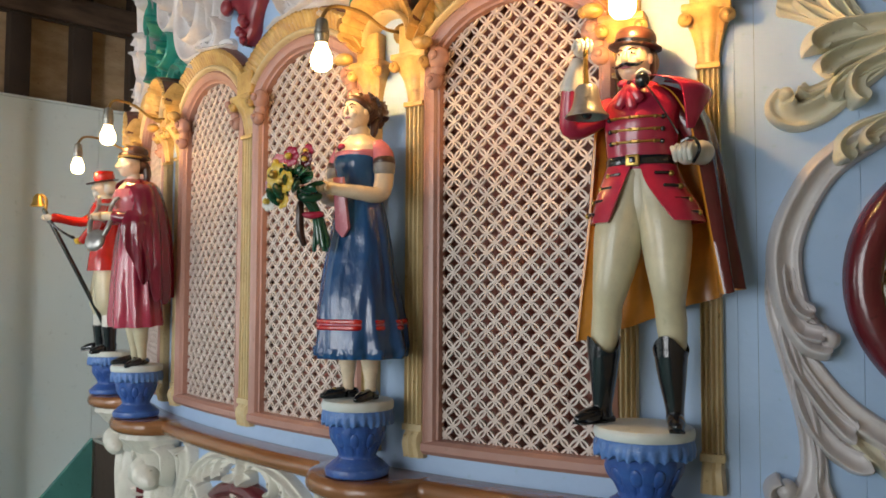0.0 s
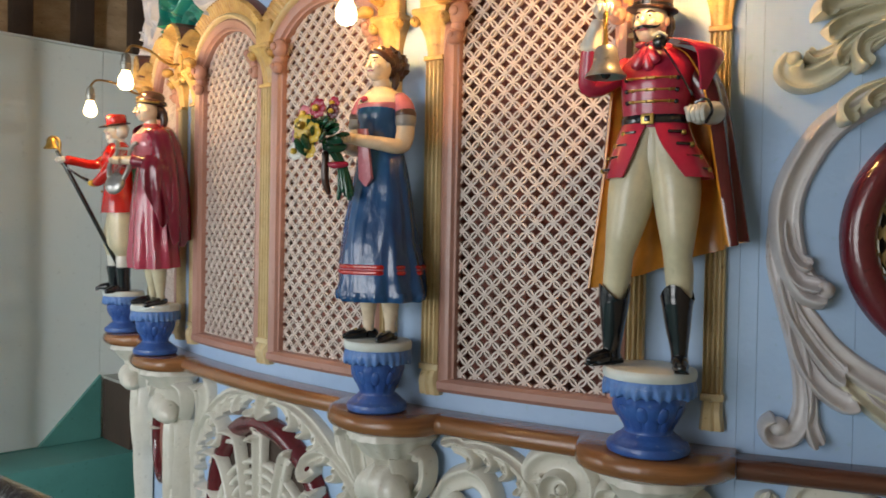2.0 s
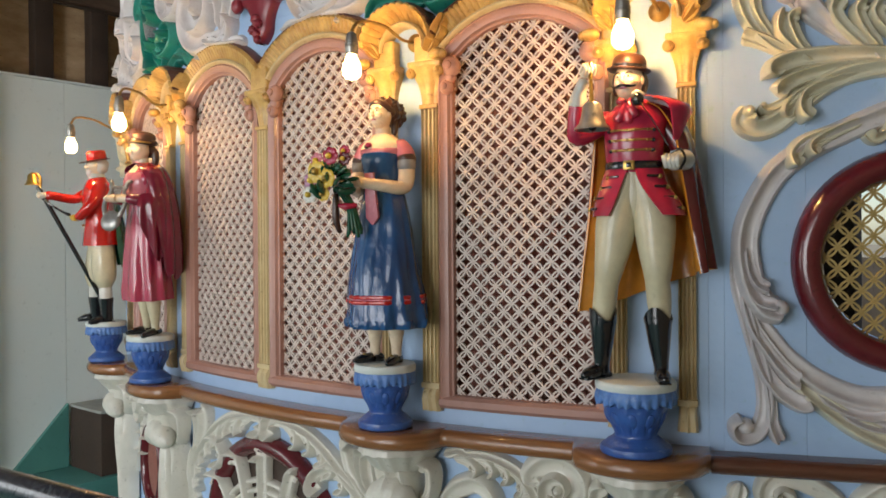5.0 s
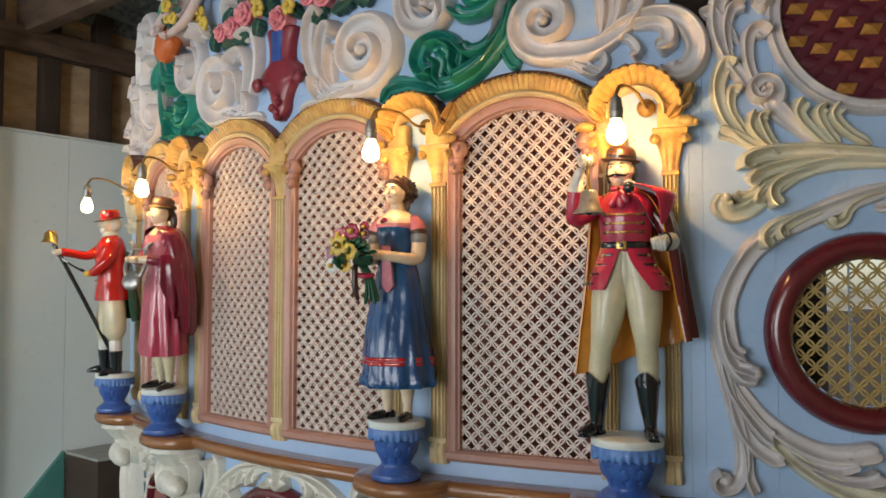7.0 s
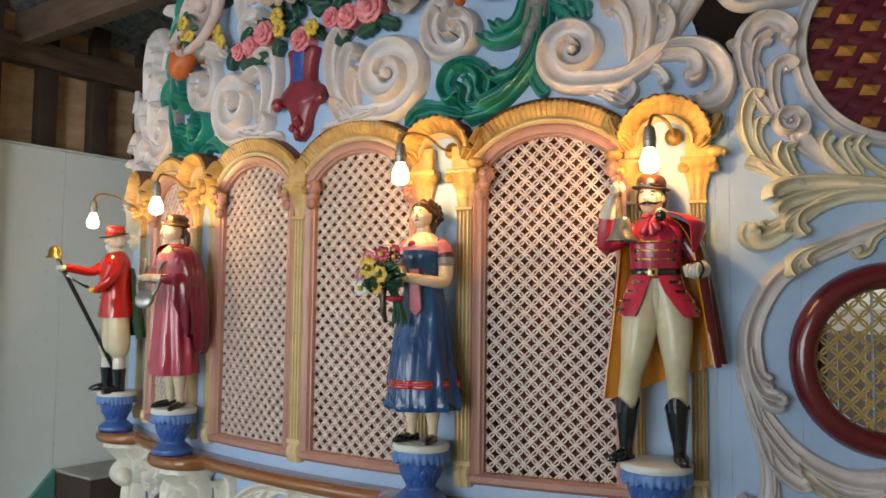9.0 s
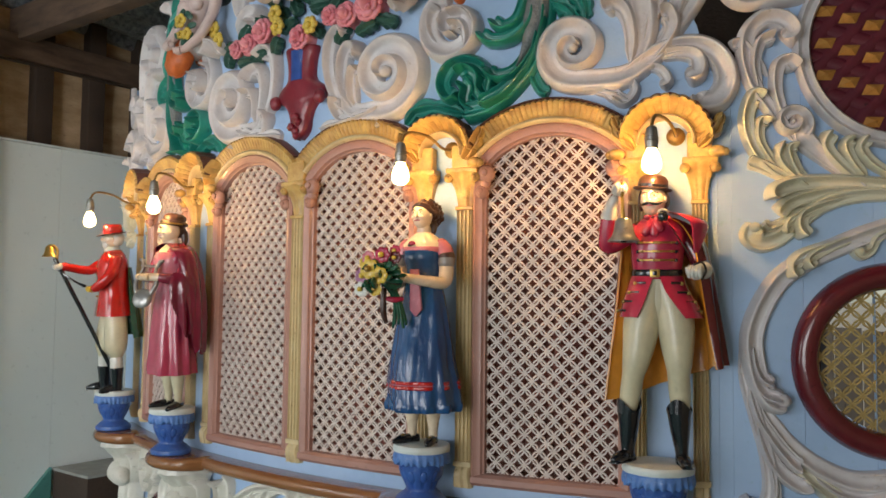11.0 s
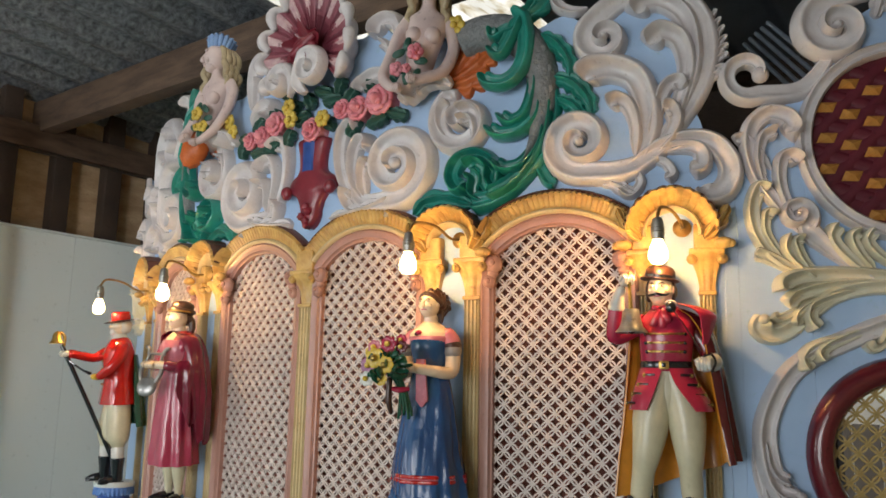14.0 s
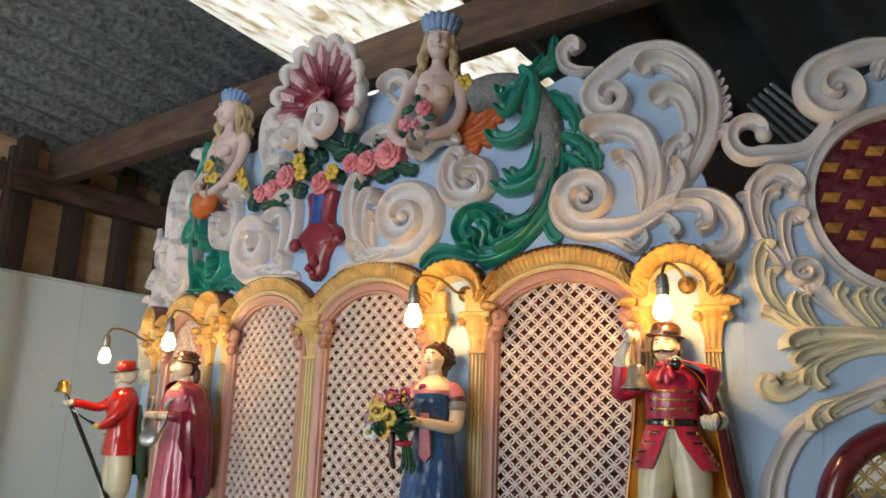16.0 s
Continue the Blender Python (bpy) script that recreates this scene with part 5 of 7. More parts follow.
        x, z, r = cx + (x + 0.030) * 1.25, cz + (z - 0.500) * 1.3, r * 1.38
        for k in range(7):
            a = 2 * math.pi * k / 7
            blob(bm, x + r * 0.6 * math.cos(a), y + 0.003, z + r * 0.6 * math.sin(a), r * 0.46, r * 0.16, r * 0.46, mi=m, nu=10, nv=6)
        blob(bm, x, y - 0.004, z, r * 0.36, mi=BRS if m == YEL else YEL, nu=8, nv=6)
    for k in range(9):
        a = k * 0.7
        limb(bm, [(cx + 0.012 * math.cos(a), cy + 0.03 + 0.010 * math.sin(a), 0.48, 0.006), (cx + 0.016 + 0.008 * math.cos(a), cy + 0.055 + 0.008 * math.sin(a), 0.43, 0.005), (cx + 0.020 + 0.020 * math.cos(a), cy + 0.065 + 0.012 * math.sin(a), 0.36 + 0.01 * math.sin(3 * a), 0.0045)], n=6, mi=GRN)
    limb(bm, [(cx - 0.004, cy + 0.036, 0.434, 0.007), (cx + 0.016, cy + 0.034, 0.431, 0.009), (cx + 0.034, cy + 0.05, 0.434, 0.007)], n=8, mi=RED)
    limb(bm, [(cx - 0.012, cy + 0.030, 0.46, 0.008), (cx - 0.014, cy + 0.032, 0.40, 0.009), (cx - 0.010, cy + 0.04, 0.365, 0.006)], n=8, mi=BRN)
    return bm


def lyre_lady():
    bm = bmesh.new()
    for sg, tw in ((-1, -10), (1, 25)):
        x = sg * 0.030
        limb(bm, [(x, 0.0, 0.16, 0.026), (x, 0.002, 0.11, 0.0225), (x, 0.004, 0.05, 0.014), (x, 0.004, 0.020, 0.0125)], n=14, mi=CRM)
        s = bmesh.new()
        limb(s, [(0, 0.016, 0.012, 0.0125), (0, -0.012, 0.014, 0.015), (0, -0.045, 0.010, 0.0135), (0, -0.064, 0.008, 0.008)], n=12)
        join(bm, s, BLK, pose(x, 0.004, 0, 0, 0, tw))
    fold = lambda a, t: 1 + 0.085 * (1 - t) * math.sin(9 * a + 1.4 * math.sin(2 * a) + 1.2 * t) + 0.045 * noise.noise(Vector((4 * math.cos(a), 4 * math.sin(a), 9 * t)))
    loft(bm, [(0.0, 0.0, 0.135, 0.083, 0.078), (0.0, 0, 0.20, 0.082, 0.076), (0.0, 0, 0.30, 0.075, 0.068), (0, 0, 0.40, 0.066, 0.058), (0, 0, 0.50, 0.052, 0.044), (0, -0.003, 0.56, 0.064, 0.052), (0, 0, 0.60, 0.068, 0.046), (0, 0, 0.632, 0.030, 0.026)], n=64, mi=CRIM, fold=fold)
    loft(bm, [(0, -0.004, 0.49, 0.050, 0.045), (0, -0.007, 0.53, 0.056, 0.050), (0, -0.010, 0.57, 0.062, 0.054), (0, -0.005, 0.605, 0.056, 0.048)], n=28, mi=PNK)
    loft(bm, [(0, -0.004, 0.600, 0.055, 0.047), (0, -0.002, 0.622, 0.036, 0.034), (0, 0, 0.638, 0.022, 0.022)], n=24, mi=SKIN)
    limb(bm, [(0, 0, 0.62, 0.021), (0, -0.002, 0.665, 0.018)], n=14, mi=SKIN)
    face(bm, 0, -0.012, 0.688, 0.037, turn=-20)
    blob(bm, -0.004, 0.018, 0.692, 0.031, 0.027, 0.034, mi=BRN, lump=0.25, freq=12)
    limb(bm, [(0.012, 0.034, 0.68, 0.014), (0.016, 0.036, 0.65, 0.012), (0.014, 0.03, 0.62, 0.006)], n=8, mi=BRN)
    hat = bmesh.new()
    lathe(hat, [(0.028, -0.006), (0.038, -0.008), (0.045, -0.003), (0.046, 0.005), (0.041, 0.011), (0.037, 0.013), (0.038, 0.022), (0.035, 0.031), (0.024, 0.039), (0.006, 0.042)], n=36, wave=lambda a, r, z: r * (1 + 0.05 * math.sin(3 * a) + 0.02 * math.sin(11 * a)))
    join(bm, hat, BRN, pose(-0.002, 0.004, 0.714, -8, 4, 0))
    limb(bm, [(0.045 * math.cos(k * 0.7854) - 0.002, 0.045 * math.sin(k * 0.7854) + 0.004, 0.712 + 0.006 * math.sin(k * 0.7854 + math.pi), 0.0035) for k in range(9)], n=6, mi=BRS)
    # cloak over one shoulder, caught up on the forearm and hanging in folds behind
    drape(bm, [(0.002, 0.002, 0.640, 0.034, 0.034, -76, 230), (0.006, 0.002, 0.618, 0.080, 0.060, -46, 222), (0.012, 0.006, 0.56, 0.102, 0.074, -30, 200), (0.014, 0.010, 0.47, 0.112, 0.084, -26, 184), (0.014, 0.012, 0.38, 0.114, 0.088, -16, 176), (0.012, 0.014, 0.27, 0.108, 0.086, 0, 170)],
          mi=WINE, inner=WINE, n=84, folds=0.060, count=13, thick=0.005, hem=lambda a: -0.05 * math.cos(a) + 0.014 * math.sin(11 * a))
    drape(bm, [(0.018, -0.006, 0.530, 0.092, 0.076, -40, 30), (0.022, -0.008, 0.49, 0.104, 0.086, -48, 30), (0.022, -0.008, 0.43, 0.104, 0.088, -44, 30), (0.020, -0.004, 0.36, 0.102, 0.084, -34, 30), (0.018, -0.002, 0.30, 0.096, 0.080, -20, 30)], mi=WINE, n=44, folds=0.075, count=15, thick=0.005,
          hem=lambda a: 0.018 * math.sin(9 * a))
    # arms and lyre
    for sg in (1, -1):
        limb(bm, [(sg * 0.066, 0.0, 0.603, 0.025), (sg * 0.086, -0.008, 0.55, 0.024), (sg * 0.080, -0.030, 0.505, 0.022), (sg * 0.05, -0.075, 0.510, 0.019)], n=16, mi=WINE if sg > 0 else CRIM)
        limb(bm, [(sg * 0.052, -0.073, 0.510, 0.0165), (sg * 0.022, -0.100, 0.512, 0.0145)], n=12, mi=SKIN)
        fist(bm, sg * 0.018, -0.108, 0.512, 0.0165, SKIN, turn=sg * 20)
    ly = bmesh.new()
    blob(ly, 0, 0, 0.0, 0.036, 0.014, 0.036, nu=20, nv=12)
    for sg in (-1, 1):
        limb(ly, [(sg * 0.028, 0, 0.02, 0.008), (sg * 0.038, 0, 0.06, 0.0075), (sg * 0.024, 0, 0.105, 0.0065), (sg * 0.032, 0, 0.135, 0.007), (sg * 0.042, 0, 0.140, 0.006)], n=8)
    limb(ly, [(-0.032, 0, 0.118, 0.005), (0.032, 0, 0.118, 0.005)], n=8)
    for k in range(5):
        limb(ly, [(-0.012 + 0.006 * k, -0.012, -0.005, 0.0012), (-0.012 + 0.006 * k, -0.004, 0.118, 0.0012)], n=5)
    join(bm, ly, PEW, pose(0.012, -0.122, 0.432, -16, 4, 28) @ Matrix.Diagonal((0.98, 0.98, 1.06, 1)))
    return bm


def town_crier():
    bm = bmesh.new()
    for sg, tw in ((-1, -14), (1, 16)):
        foot = bmesh.new()
        loft(foot, [(0, 0, 0.108, 0.0265, 0.0265), (0, 0, 0.100, 0.0270, 0.0270), (0, 0, 0.060, 0.0225, 0.0235), (0, 0, 0.030, 0.0195, 0.0230), (0, 0.0, 0.010, 0.0190, 0.0240)], n=20)
        limb(foot, [(0, 0.010, 0.013, 0.0130), (0, -0.022, 0.017, 0.0165), (0, -0.048, 0.0120, 0.0150), (0, -0.064, 0.0090, 0.0085)], n=12)
        box(foot, -0.015, 0.015, -0.068, 0.024, 0.0, 0.005, 0.002)
        join(bm, foot, BLK, pose(sg * 0.040, 0.0 if sg > 0 else -0.03, 0, 0, 0, tw))
        x, y = sg * 0.040, 0.0 if sg > 0 else -0.03
        limb(bm, [(x, y, 0.09, 0.0225), (x, y, 0.13, 0.0245), (x * 0.95, y, 0.175, 0.0215)], n=14, mi=WHT)
        limb(bm, [(x * 0.95, y, 0.166, 0.028), (x * 0.95, y * 0.8, 0.195, 0.041), (x * 0.9, y * 0.5, 0.26, 0.045), (x * 0.8, 0, 0.35, 0.043)], n=16, mi=CRM)
    loft(bm, [(0, 0, 0.33, 0.060, 0.045), (0, 0, 0.38, 0.068, 0.052), (0, 0, 0.45, 0.060, 0.048)], n=26, mi=CRM)
    loft(bm, [(0, 0, 0.342, 0.086, 0.070), (0, 0, 0.39, 0.080, 0.064), (0, 0, 0.45, 0.070, 0.056), (0, -0.003, 0.53, 0.074, 0.060), (0, -0.002, 0.585, 0.080, 0.055), (0, 0, 0.620, 0.056, 0.042), (0, 0, 0.640, 0.030, 0.028)], n=40, mi=SCAR,
         fold=lambda a, t: 1 + 0.04 * max(0, 0.4 - t) * 2 * math.sin(9 * a))
    for k in range(5):
        blob(bm, -0.006, -0.061 - 0.001 * (k % 2), 0.43 + 0.034 * k, 0.0045, mi=BRS)
    loft(bm, [(0, 0, 0.622, 0.040, 0.036), (0, -0.004, 0.642, 0.030, 0.030), (0, -0.004, 0.655, 0.025, 0.025)], n=20, mi=WHT)
    face(bm, 0, -0.008, 0.690, 0.034, moustache=WHT, beard=WHT)
    blob(bm, 0, 0.012, 0.688, 0.032, 0.030, 0.034, mi=WHT, lump=0.2)
    cap_ = bmesh.new()
    lathe(cap_, [(0.034, 0.0), (0.037, 0.006), (0.036, 0.028), (0.034, 0.040), (0.028, 0.044), (0.004, 0.045)], n=28)
    join(bm, cap_, SCAR, pose(0, 0.0, 0.712, 4, 0, 0))
    pk = bmesh.new()
    lathe(pk, [(0.030, -0.002), (0.050, -0.003), (0.052, 0.001), (0.036, 0.004)], n=28, sy=1.1)
    join(bm, pk, BRN, pose(0, -0.008, 0.712, 10, 0, 0))
    # blue-green coat tails behind
    drape(bm, [(0, 0.006, 0.56, 0.078, 0.060, 40, 140), (0, 0.012, 0.45, 0.084, 0.070, 30, 150), (0, 0.016, 0.33, 0.090, 0.082, 25, 155), (0, 0.018, 0.24, 0.090, 0.088, 30, 150)], mi=GRN, n=20, folds=0.05, count=11)
    # arm held out with the staff
    limb(bm, [(-0.062, 0.0, 0.598, 0.026), (-0.072, -0.045, 0.565, 0.0235), (-0.068, -0.085, 0.545, 0.021), (-0.050, -0.150, 0.560, 0.019), (-0.042, -0.172, 0.565, 0.0205)], n=16, mi=SCAR)
    limb(bm, [(0.064, 0.0, 0.598, 0.026), (0.084, -0.02, 0.545, 0.0235), (0.080, -0.05, 0.50, 0.0215), (0.045, -0.075, 0.47, 0.019)], n=16, mi=SCAR)
    fist(bm, 0.030, -0.084, 0.466, 0.018, YEL, turn=20)
    fist(bm, -0.040, -0.192, 0.566, 0.019, WHT, turn=0)
    limb(bm, [(-0.040, -0.205, 0.600, 0.0085), (-0.022, -0.10, 0.33, 0.0085), (-0.004, 0.018, 0.02, 0.008)], n=8, mi=BLK)
    limb(bm, [(-0.040, -0.200, 0.60, 0.006), (-0.040, -0.198, 0.64, 0.006), (-0.040, -0.215, 0.662, 0.006), (-0.040, -0.232, 0.655, 0.005)], n=8, mi=BRS)
    hand_bell(bm, -0.040, -0.225, 0.612, 0.027, 0.045, BRS)
    limb(bm, [(-0.038, -0.195, 0.55, 0.004), (-0.010, -0.14, 0.50, 0.004), (0.02, -0.11, 0.48, 0.008)], n=6, mi=BLK)
    return bm


for c, build, name, label, turn in (
        (3, bandmaster, "bandmaster_statue", "painted statue in red frogged coat and orange-lined cloak raising a bell", 0),
        (2, flower_girl, "flower_girl_statue", "painted statue in a glossy blue dress holding a bouquet", 0),
        (1, lyre_lady, "lyre_lady_statue", "painted statue in crimson dress and maroon cloak holding a lyre", 6),
        (0, town_crier, "town_crier_statue", "painted statue in scarlet coat and cap holding a staff and bell", -2)):
    ob = part(name, build(), FIG, None, smooth=50)
    lean_out, lean_side = ((3.0, 3.0), (3.0, 3.0), (0, 0), (0, 0))[c]
    ob.matrix_world = stand(*STANDS[c], PED_TOP) @ pose(0, 0, 0, lean_out, lean_side, 0) @ pose(0, 0, 0, 0, 0, turn) @ Matrix.Diagonal((*((1.13, 1.10, 1.04, 1.0)[c],) * 2, 0.98, 1))
    tagged(ob, label, "statue", "figures on the ledge")

# ---------------------------------------------------------------- crest and wing boards
def level(x, steps):
    """Height of a board's top edge at x, smooth between (x, z) steps."""
    for (a, za), (b, zb) in zip(steps, steps[1:]):
        if a <= x <= b:
            t = (x - a) / (b - a)
            return za + (zb - za) * t * t * (3 - 2 * t)
    return steps[-1][1]


CREST_TOP = ((0.0, 2.95), (0.20, 2.90), (0.28, 2.93), (0.37, 2.86), (0.48, 2.82), (0.62, 2.84), (0.74, 2.855), (0.86, 2.80), (0.95, 2.83), (1.06, 2.78), (1.14, 2.84), (1.25, 2.845), (1.318, 2.79), (1.342, 2.47), (1.365, 2.40), (1.40, 2.37))
WING_TOP = ((1.403, 2.30), (1.46, 2.34), (1.50, 2.43), (1.60, 2.50), (1.68, 2.60), (1.76, 2.74), (1.90, 2.80), (2.10, 2.70), (2.30, 2.5))


def top_board(name, x0, x1, z0, steps, n, flip=1, label=""):
    bm = bmesh.new()
    rows = []
    for i in range(n + 1):
        x = x0 + (x1 - x0) * i / n
        z = level(abs(x), steps)
        rows.append([(x * flip, -0.0, z0), (x * flip, -0.0, z), (x * flip, 0.022, z), (x * flip, 0.022, z0)])
    vs = grid(bm, rows, closed_v=True)
    cap(bm, vs[0]), cap(bm, vs[-1])
    return part(name, bend(bm), BLUE, organ, label, smooth=25)


top_board("crest_board", -1.40, 1.40, 2.302, CREST_TOP, 280, label="pale blue shaped crest board")
top_board("wing_crest_board", 1.404, 2.30, 2.322, WING_TOP, 90)
bm = bmesh.new()
box(bm, 1.40, 1.46, 0.006, 0.022, 2.2, 2.33)
part("filler_board", bend(bm), BLUE, organ)


def carved(name, mat, label, draw):
    """One carved piece, laid on the front."""
    bm = bmesh.new()
    draw(bm)
    return part(name, bend(bm), mat, organ, label, smooth=60)


def scroll(c, r, a0, turns, w, h, tail=(), flip=1, mat=CREAM, o0=0.0, eye=0.32, prof=chan, label="cream carved scroll", r1=0.22, taper=0.25):
    return carved("carved_scroll", mat, label, lambda bm: volute(bm, c, r, a0, turns, w * 1.15, h * 0.88, tail, o0, prof, eye, flip, r1=r1, taper=taper))


def frond(pts, w, h, flip=1, mat=CREAM, o0=0.0, lobes=4, label="cream carved acanthus leaf", lobe=0.28, blunt=0.25):
    return carved("carved_leaf", mat, label, lambda bm: leaf(bm, pts, w * 1.3, h * 0.85, o0, flip, lobes=lobes, lobe=lobe, blunt=blunt))


def hooked(pts, w0, w1, h, flip=1, mat=CREAM, o0=0.0, label="cream carved curling leaf", ball=0.0, grooves=2):
    return carved("carved_leaf", mat, label, lambda bm: hook(bm, pts, w0 * 1.15, w1 * 1.2, h * 1.2, o0, flip, ball=ball, grooves=grooves))


def leaf_spray(pts, n, size, h, side, flip, mat, name="carved_leaf_spray", label="white carved acanthus spray"):
    """A row of leaflets: the first carries the rest."""
    stem_leaf = None
    for i in range(n):
        bm = bmesh.new()
        spray(bm, pts, n, size, h, side, flip, only=i)
        if stem_leaf is None:
            stem_leaf = part(name, bend(bm), mat, organ, label, smooth=60)
        else:
            part("leaflet", bend(bm), mat, stem_leaf, smooth=60)


GREEN = material("green_carving_paint", (0.022, 0.30, 0.235), 0.3, colour2=(0.010, 0.15, 0.115), scale=10, bump=0.04, coat=0.4, spots=(0.01, 0.09, 0.065))
SCALE = material("grey_fish_scale_paint", (0.24, 0.25, 0.25), 0.5, colour2=(0.15, 0.16, 0.165), scale=40, bump=0.12, bump_scale=110)
ORANGE = material("orange_fin_paint", (0.62, 0.15, 0.03), 0.4, colour2=(0.48, 0.10, 0.02), scale=25, bump=0.05)
ROSE = material("rose_pink_paint", (0.80, 0.34, 0.38), 0.38, colour2=(0.55, 0.11, 0.15), scale=24, coat=0.2, rand=0.12)
BLOOM = material("yellow_bloom_paint", (0.68, 0.50, 0.08), 0.4, colour2=(0.50, 0.34, 0.05), scale=30)
LEAFY = material("dark_leaf_paint", (0.035, 0.115, 0.085), 0.4, colour2=(0.02, 0.07, 0.05), scale=20)
SHELLP = material("shell_plum_paint", (0.20, 0.040, 0.060), 0.4, colour2=(0.12, 0.020, 0.034), scale=12, bump=0.04)
SHELLW = material("shell_rib_paint", (0.66, 0.50, 0.48), 0.4, colour2=(0.46, 0.25, 0.27), scale=25, bump=0.03)
VASE = material("crimson_plaque_paint", (0.24, 0.02, 0.035), 0.35, colour2=(0.17, 0.012, 0.025), scale=14, coat=0.3)
PLAQUE_BLUE = material("royal_blue_paint", (0.03, 0.09, 0.36), 0.35, scale=20)

for f in (1, -1):
    # great outer scroll group
    scroll((1.003, 2.410), 0.098, -78, -1.55, 0.034, 0.052, [(1.30, 2.45), (1.240, 2.375), (1.14, 2.318)], f)
    scroll((1.082, 2.730), 0.074, 118, 1.35, 0.034, 0.052, [(1.215, 2.36), (1.285, 2.45), (1.352, 2.56), (1.378, 2.68), (1.350, 2.79), (1.262, 2.868), (1.150, 2.866), (1.078, 2.822)], f, taper=0.75)
    hooked([(1.030, 2.845), (0.985, 2.838), (0.940, 2.865), (0.932, 2.915), (0.964, 2.935), (0.988, 2.908)], 0.012, 0.022, 0.040, f)
    hooked([(1.290, 2.46), (1.332, 2.60), (1.335, 2.70), (1.312, 2.78), (1.252, 2.832), (1.196, 2.834), (1.172, 2.796)], 0.018, 0.030, 0.050, f)
    hooked([(1.262, 2.43), (1.302, 2.54), (1.318, 2.625), (1.298, 2.705), (1.246, 2.732), (1.206, 2.696)], 0.018, 0.031, 0.050, f)
    hooked([(1.180, 2.35), (1.205, 2.43), (1.202, 2.52), (1.172, 2.60), (1.108, 2.636), (1.045, 2.634), (1.015, 2.606)], 0.028, 0.040, 0.056, f)
    hooked([(1.165, 2.36), (1.168, 2.44), (1.152, 2.505), (1.120, 2.532), (1.092, 2.515)], 0.015, 0.022, 0.056, f)
    hooked([(1.205, 2.40), (1.228, 2.49), (1.255, 2.56), (1.292, 2.575), (1.300, 2.545)], 0.016, 0.020, 0.048, f)
    hooked([(1.12, 2.312), (1.22, 2.375), (1.31, 2.400), (1.378, 2.386), (1.419, 2.336), (1.425, 2.280), (1.398, 2.236), (1.358, 2.228), (1.340, 2.250)], 0.022, 0.030, 0.050, f)
    hooked([(1.22, 2.37), (1.300, 2.378), (1.345, 2.362), (1.350, 2.318), (1.318, 2.300)], 0.016, 0.023, 0.048, f)
    hooked([(1.20, 2.345), (1.245, 2.335), (1.268, 2.300), (1.250, 2.280)], 0.012, 0.014, 0.040, f)
    hooked([(1.150, 2.340), (1.178, 2.28), (1.150, 2.245), (1.120, 2.262)], 0.012, 0.014, 0.036, f)
    hooked([(1.225, 2.365), (1.262, 2.410), (1.282, 2.452), (1.270, 2.490), (1.252, 2.486)], 0.018, 0.022, 0.060, f)
    frond([(1.06, 2.300), (1.12, 2.268), (1.165, 2.245)], 0.018, 0.03, f, lobes=3)

    leaf_spray([(1.372, 2.57), (1.398, 2.64), (1.400, 2.71), (1.380, 2.78)], 8, 0.034, 0.030 if f > 0 else 0.022, -1, f, CREAM, "ruffled_edge", "cream carved ruffled edge")
    # middle C scroll
    scroll((0.626, 2.520), 0.108, 118, 1.32, 0.033, 0.052, [(0.60, 2.585)], f, r1=0.28)
    hooked([(0.695, 2.45), (0.690, 2.515), (0.660, 2.555), (0.622, 2.550)], 0.012, 0.020, 0.066, f)
    hooked([(0.650, 2.43), (0.668, 2.475), (0.655, 2.520), (0.628, 2.512)], 0.010, 0.017, 0.066, f)
    hooked([(0.575, 2.475), (0.548, 2.52), (0.552, 2.570), (0.580, 2.585)], 0.012, 0.018, 0.050, f)
    # inner scroll beside the plaque, with a palmette of curling leaves
    scroll((0.385, 2.408), 0.132, -112, 1.75, 0.036, 0.055, [(0.210, 2.40), (0.215, 2.32), (0.27, 2.285)], f)
    hooked([(0.235, 2.285), (0.165, 2.36), (0.136, 2.46), (0.146, 2.545), (0.182, 2.572), (0.206, 2.545)], 0.018, 0.026, 0.048, f, grooves=1)
    hooked([(0.245, 2.30), (0.205, 2.38), (0.200, 2.46), (0.226, 2.510), (0.258, 2.500), (0.262, 2.470)], 0.016, 0.024, 0.056, f, grooves=1)
    hooked([(0.250, 2.31), (0.240, 2.38), (0.254, 2.425), (0.278, 2.420)], 0.014, 0.019, 0.060, f, grooves=1)
    hooked([(0.330, 2.285), (0.262, 2.262), (0.20, 2.275), (0.172, 2.315), (0.185, 2.345)], 0.016, 0.018, 0.045, f)
    frond([(0.10, 2.25), (0.20, 2.258), (0.30, 2.275), (0.345, 2.30)], 0.026, 0.05, f, lobes=4)
    hooked([(0.24, 2.275), (0.30, 2.262), (0.345, 2.245), (0.352, 2.225)], 0.012, 0.014, 0.040, f)
    # scroll beside the shell
    hooked([(0.315, 2.69), (0.362, 2.76), (0.378, 2.84), (0.362, 2.915), (0.318, 2.940), (0.282, 2.918), (0.290, 2.885)], 0.016, 0.026, 0.048, f)
    hooked([(0.345, 2.70), (0.345, 2.77), (0.330, 2.83), (0.305, 2.85)], 0.010, 0.016, 0.046, f)
    hooked([(0.37, 2.665), (0.335, 2.725), (0.280, 2.745), (0.232, 2.722), (0.222, 2.690)], 0.020, 0.024, 0.048, f)
    hooked([(0.35, 2.660), (0.320, 2.695), (0.284, 2.700), (0.262, 2.680)], 0.014, 0.017, 0.054, f)
    # fish tail: grey scaled body with green fins
    body = [(0.62, 2.79), (0.70, 2.812), (0.80, 2.790), (0.872, 2.69), (0.888, 2.57), (0.872, 2.46), (0.835, 2.37)]

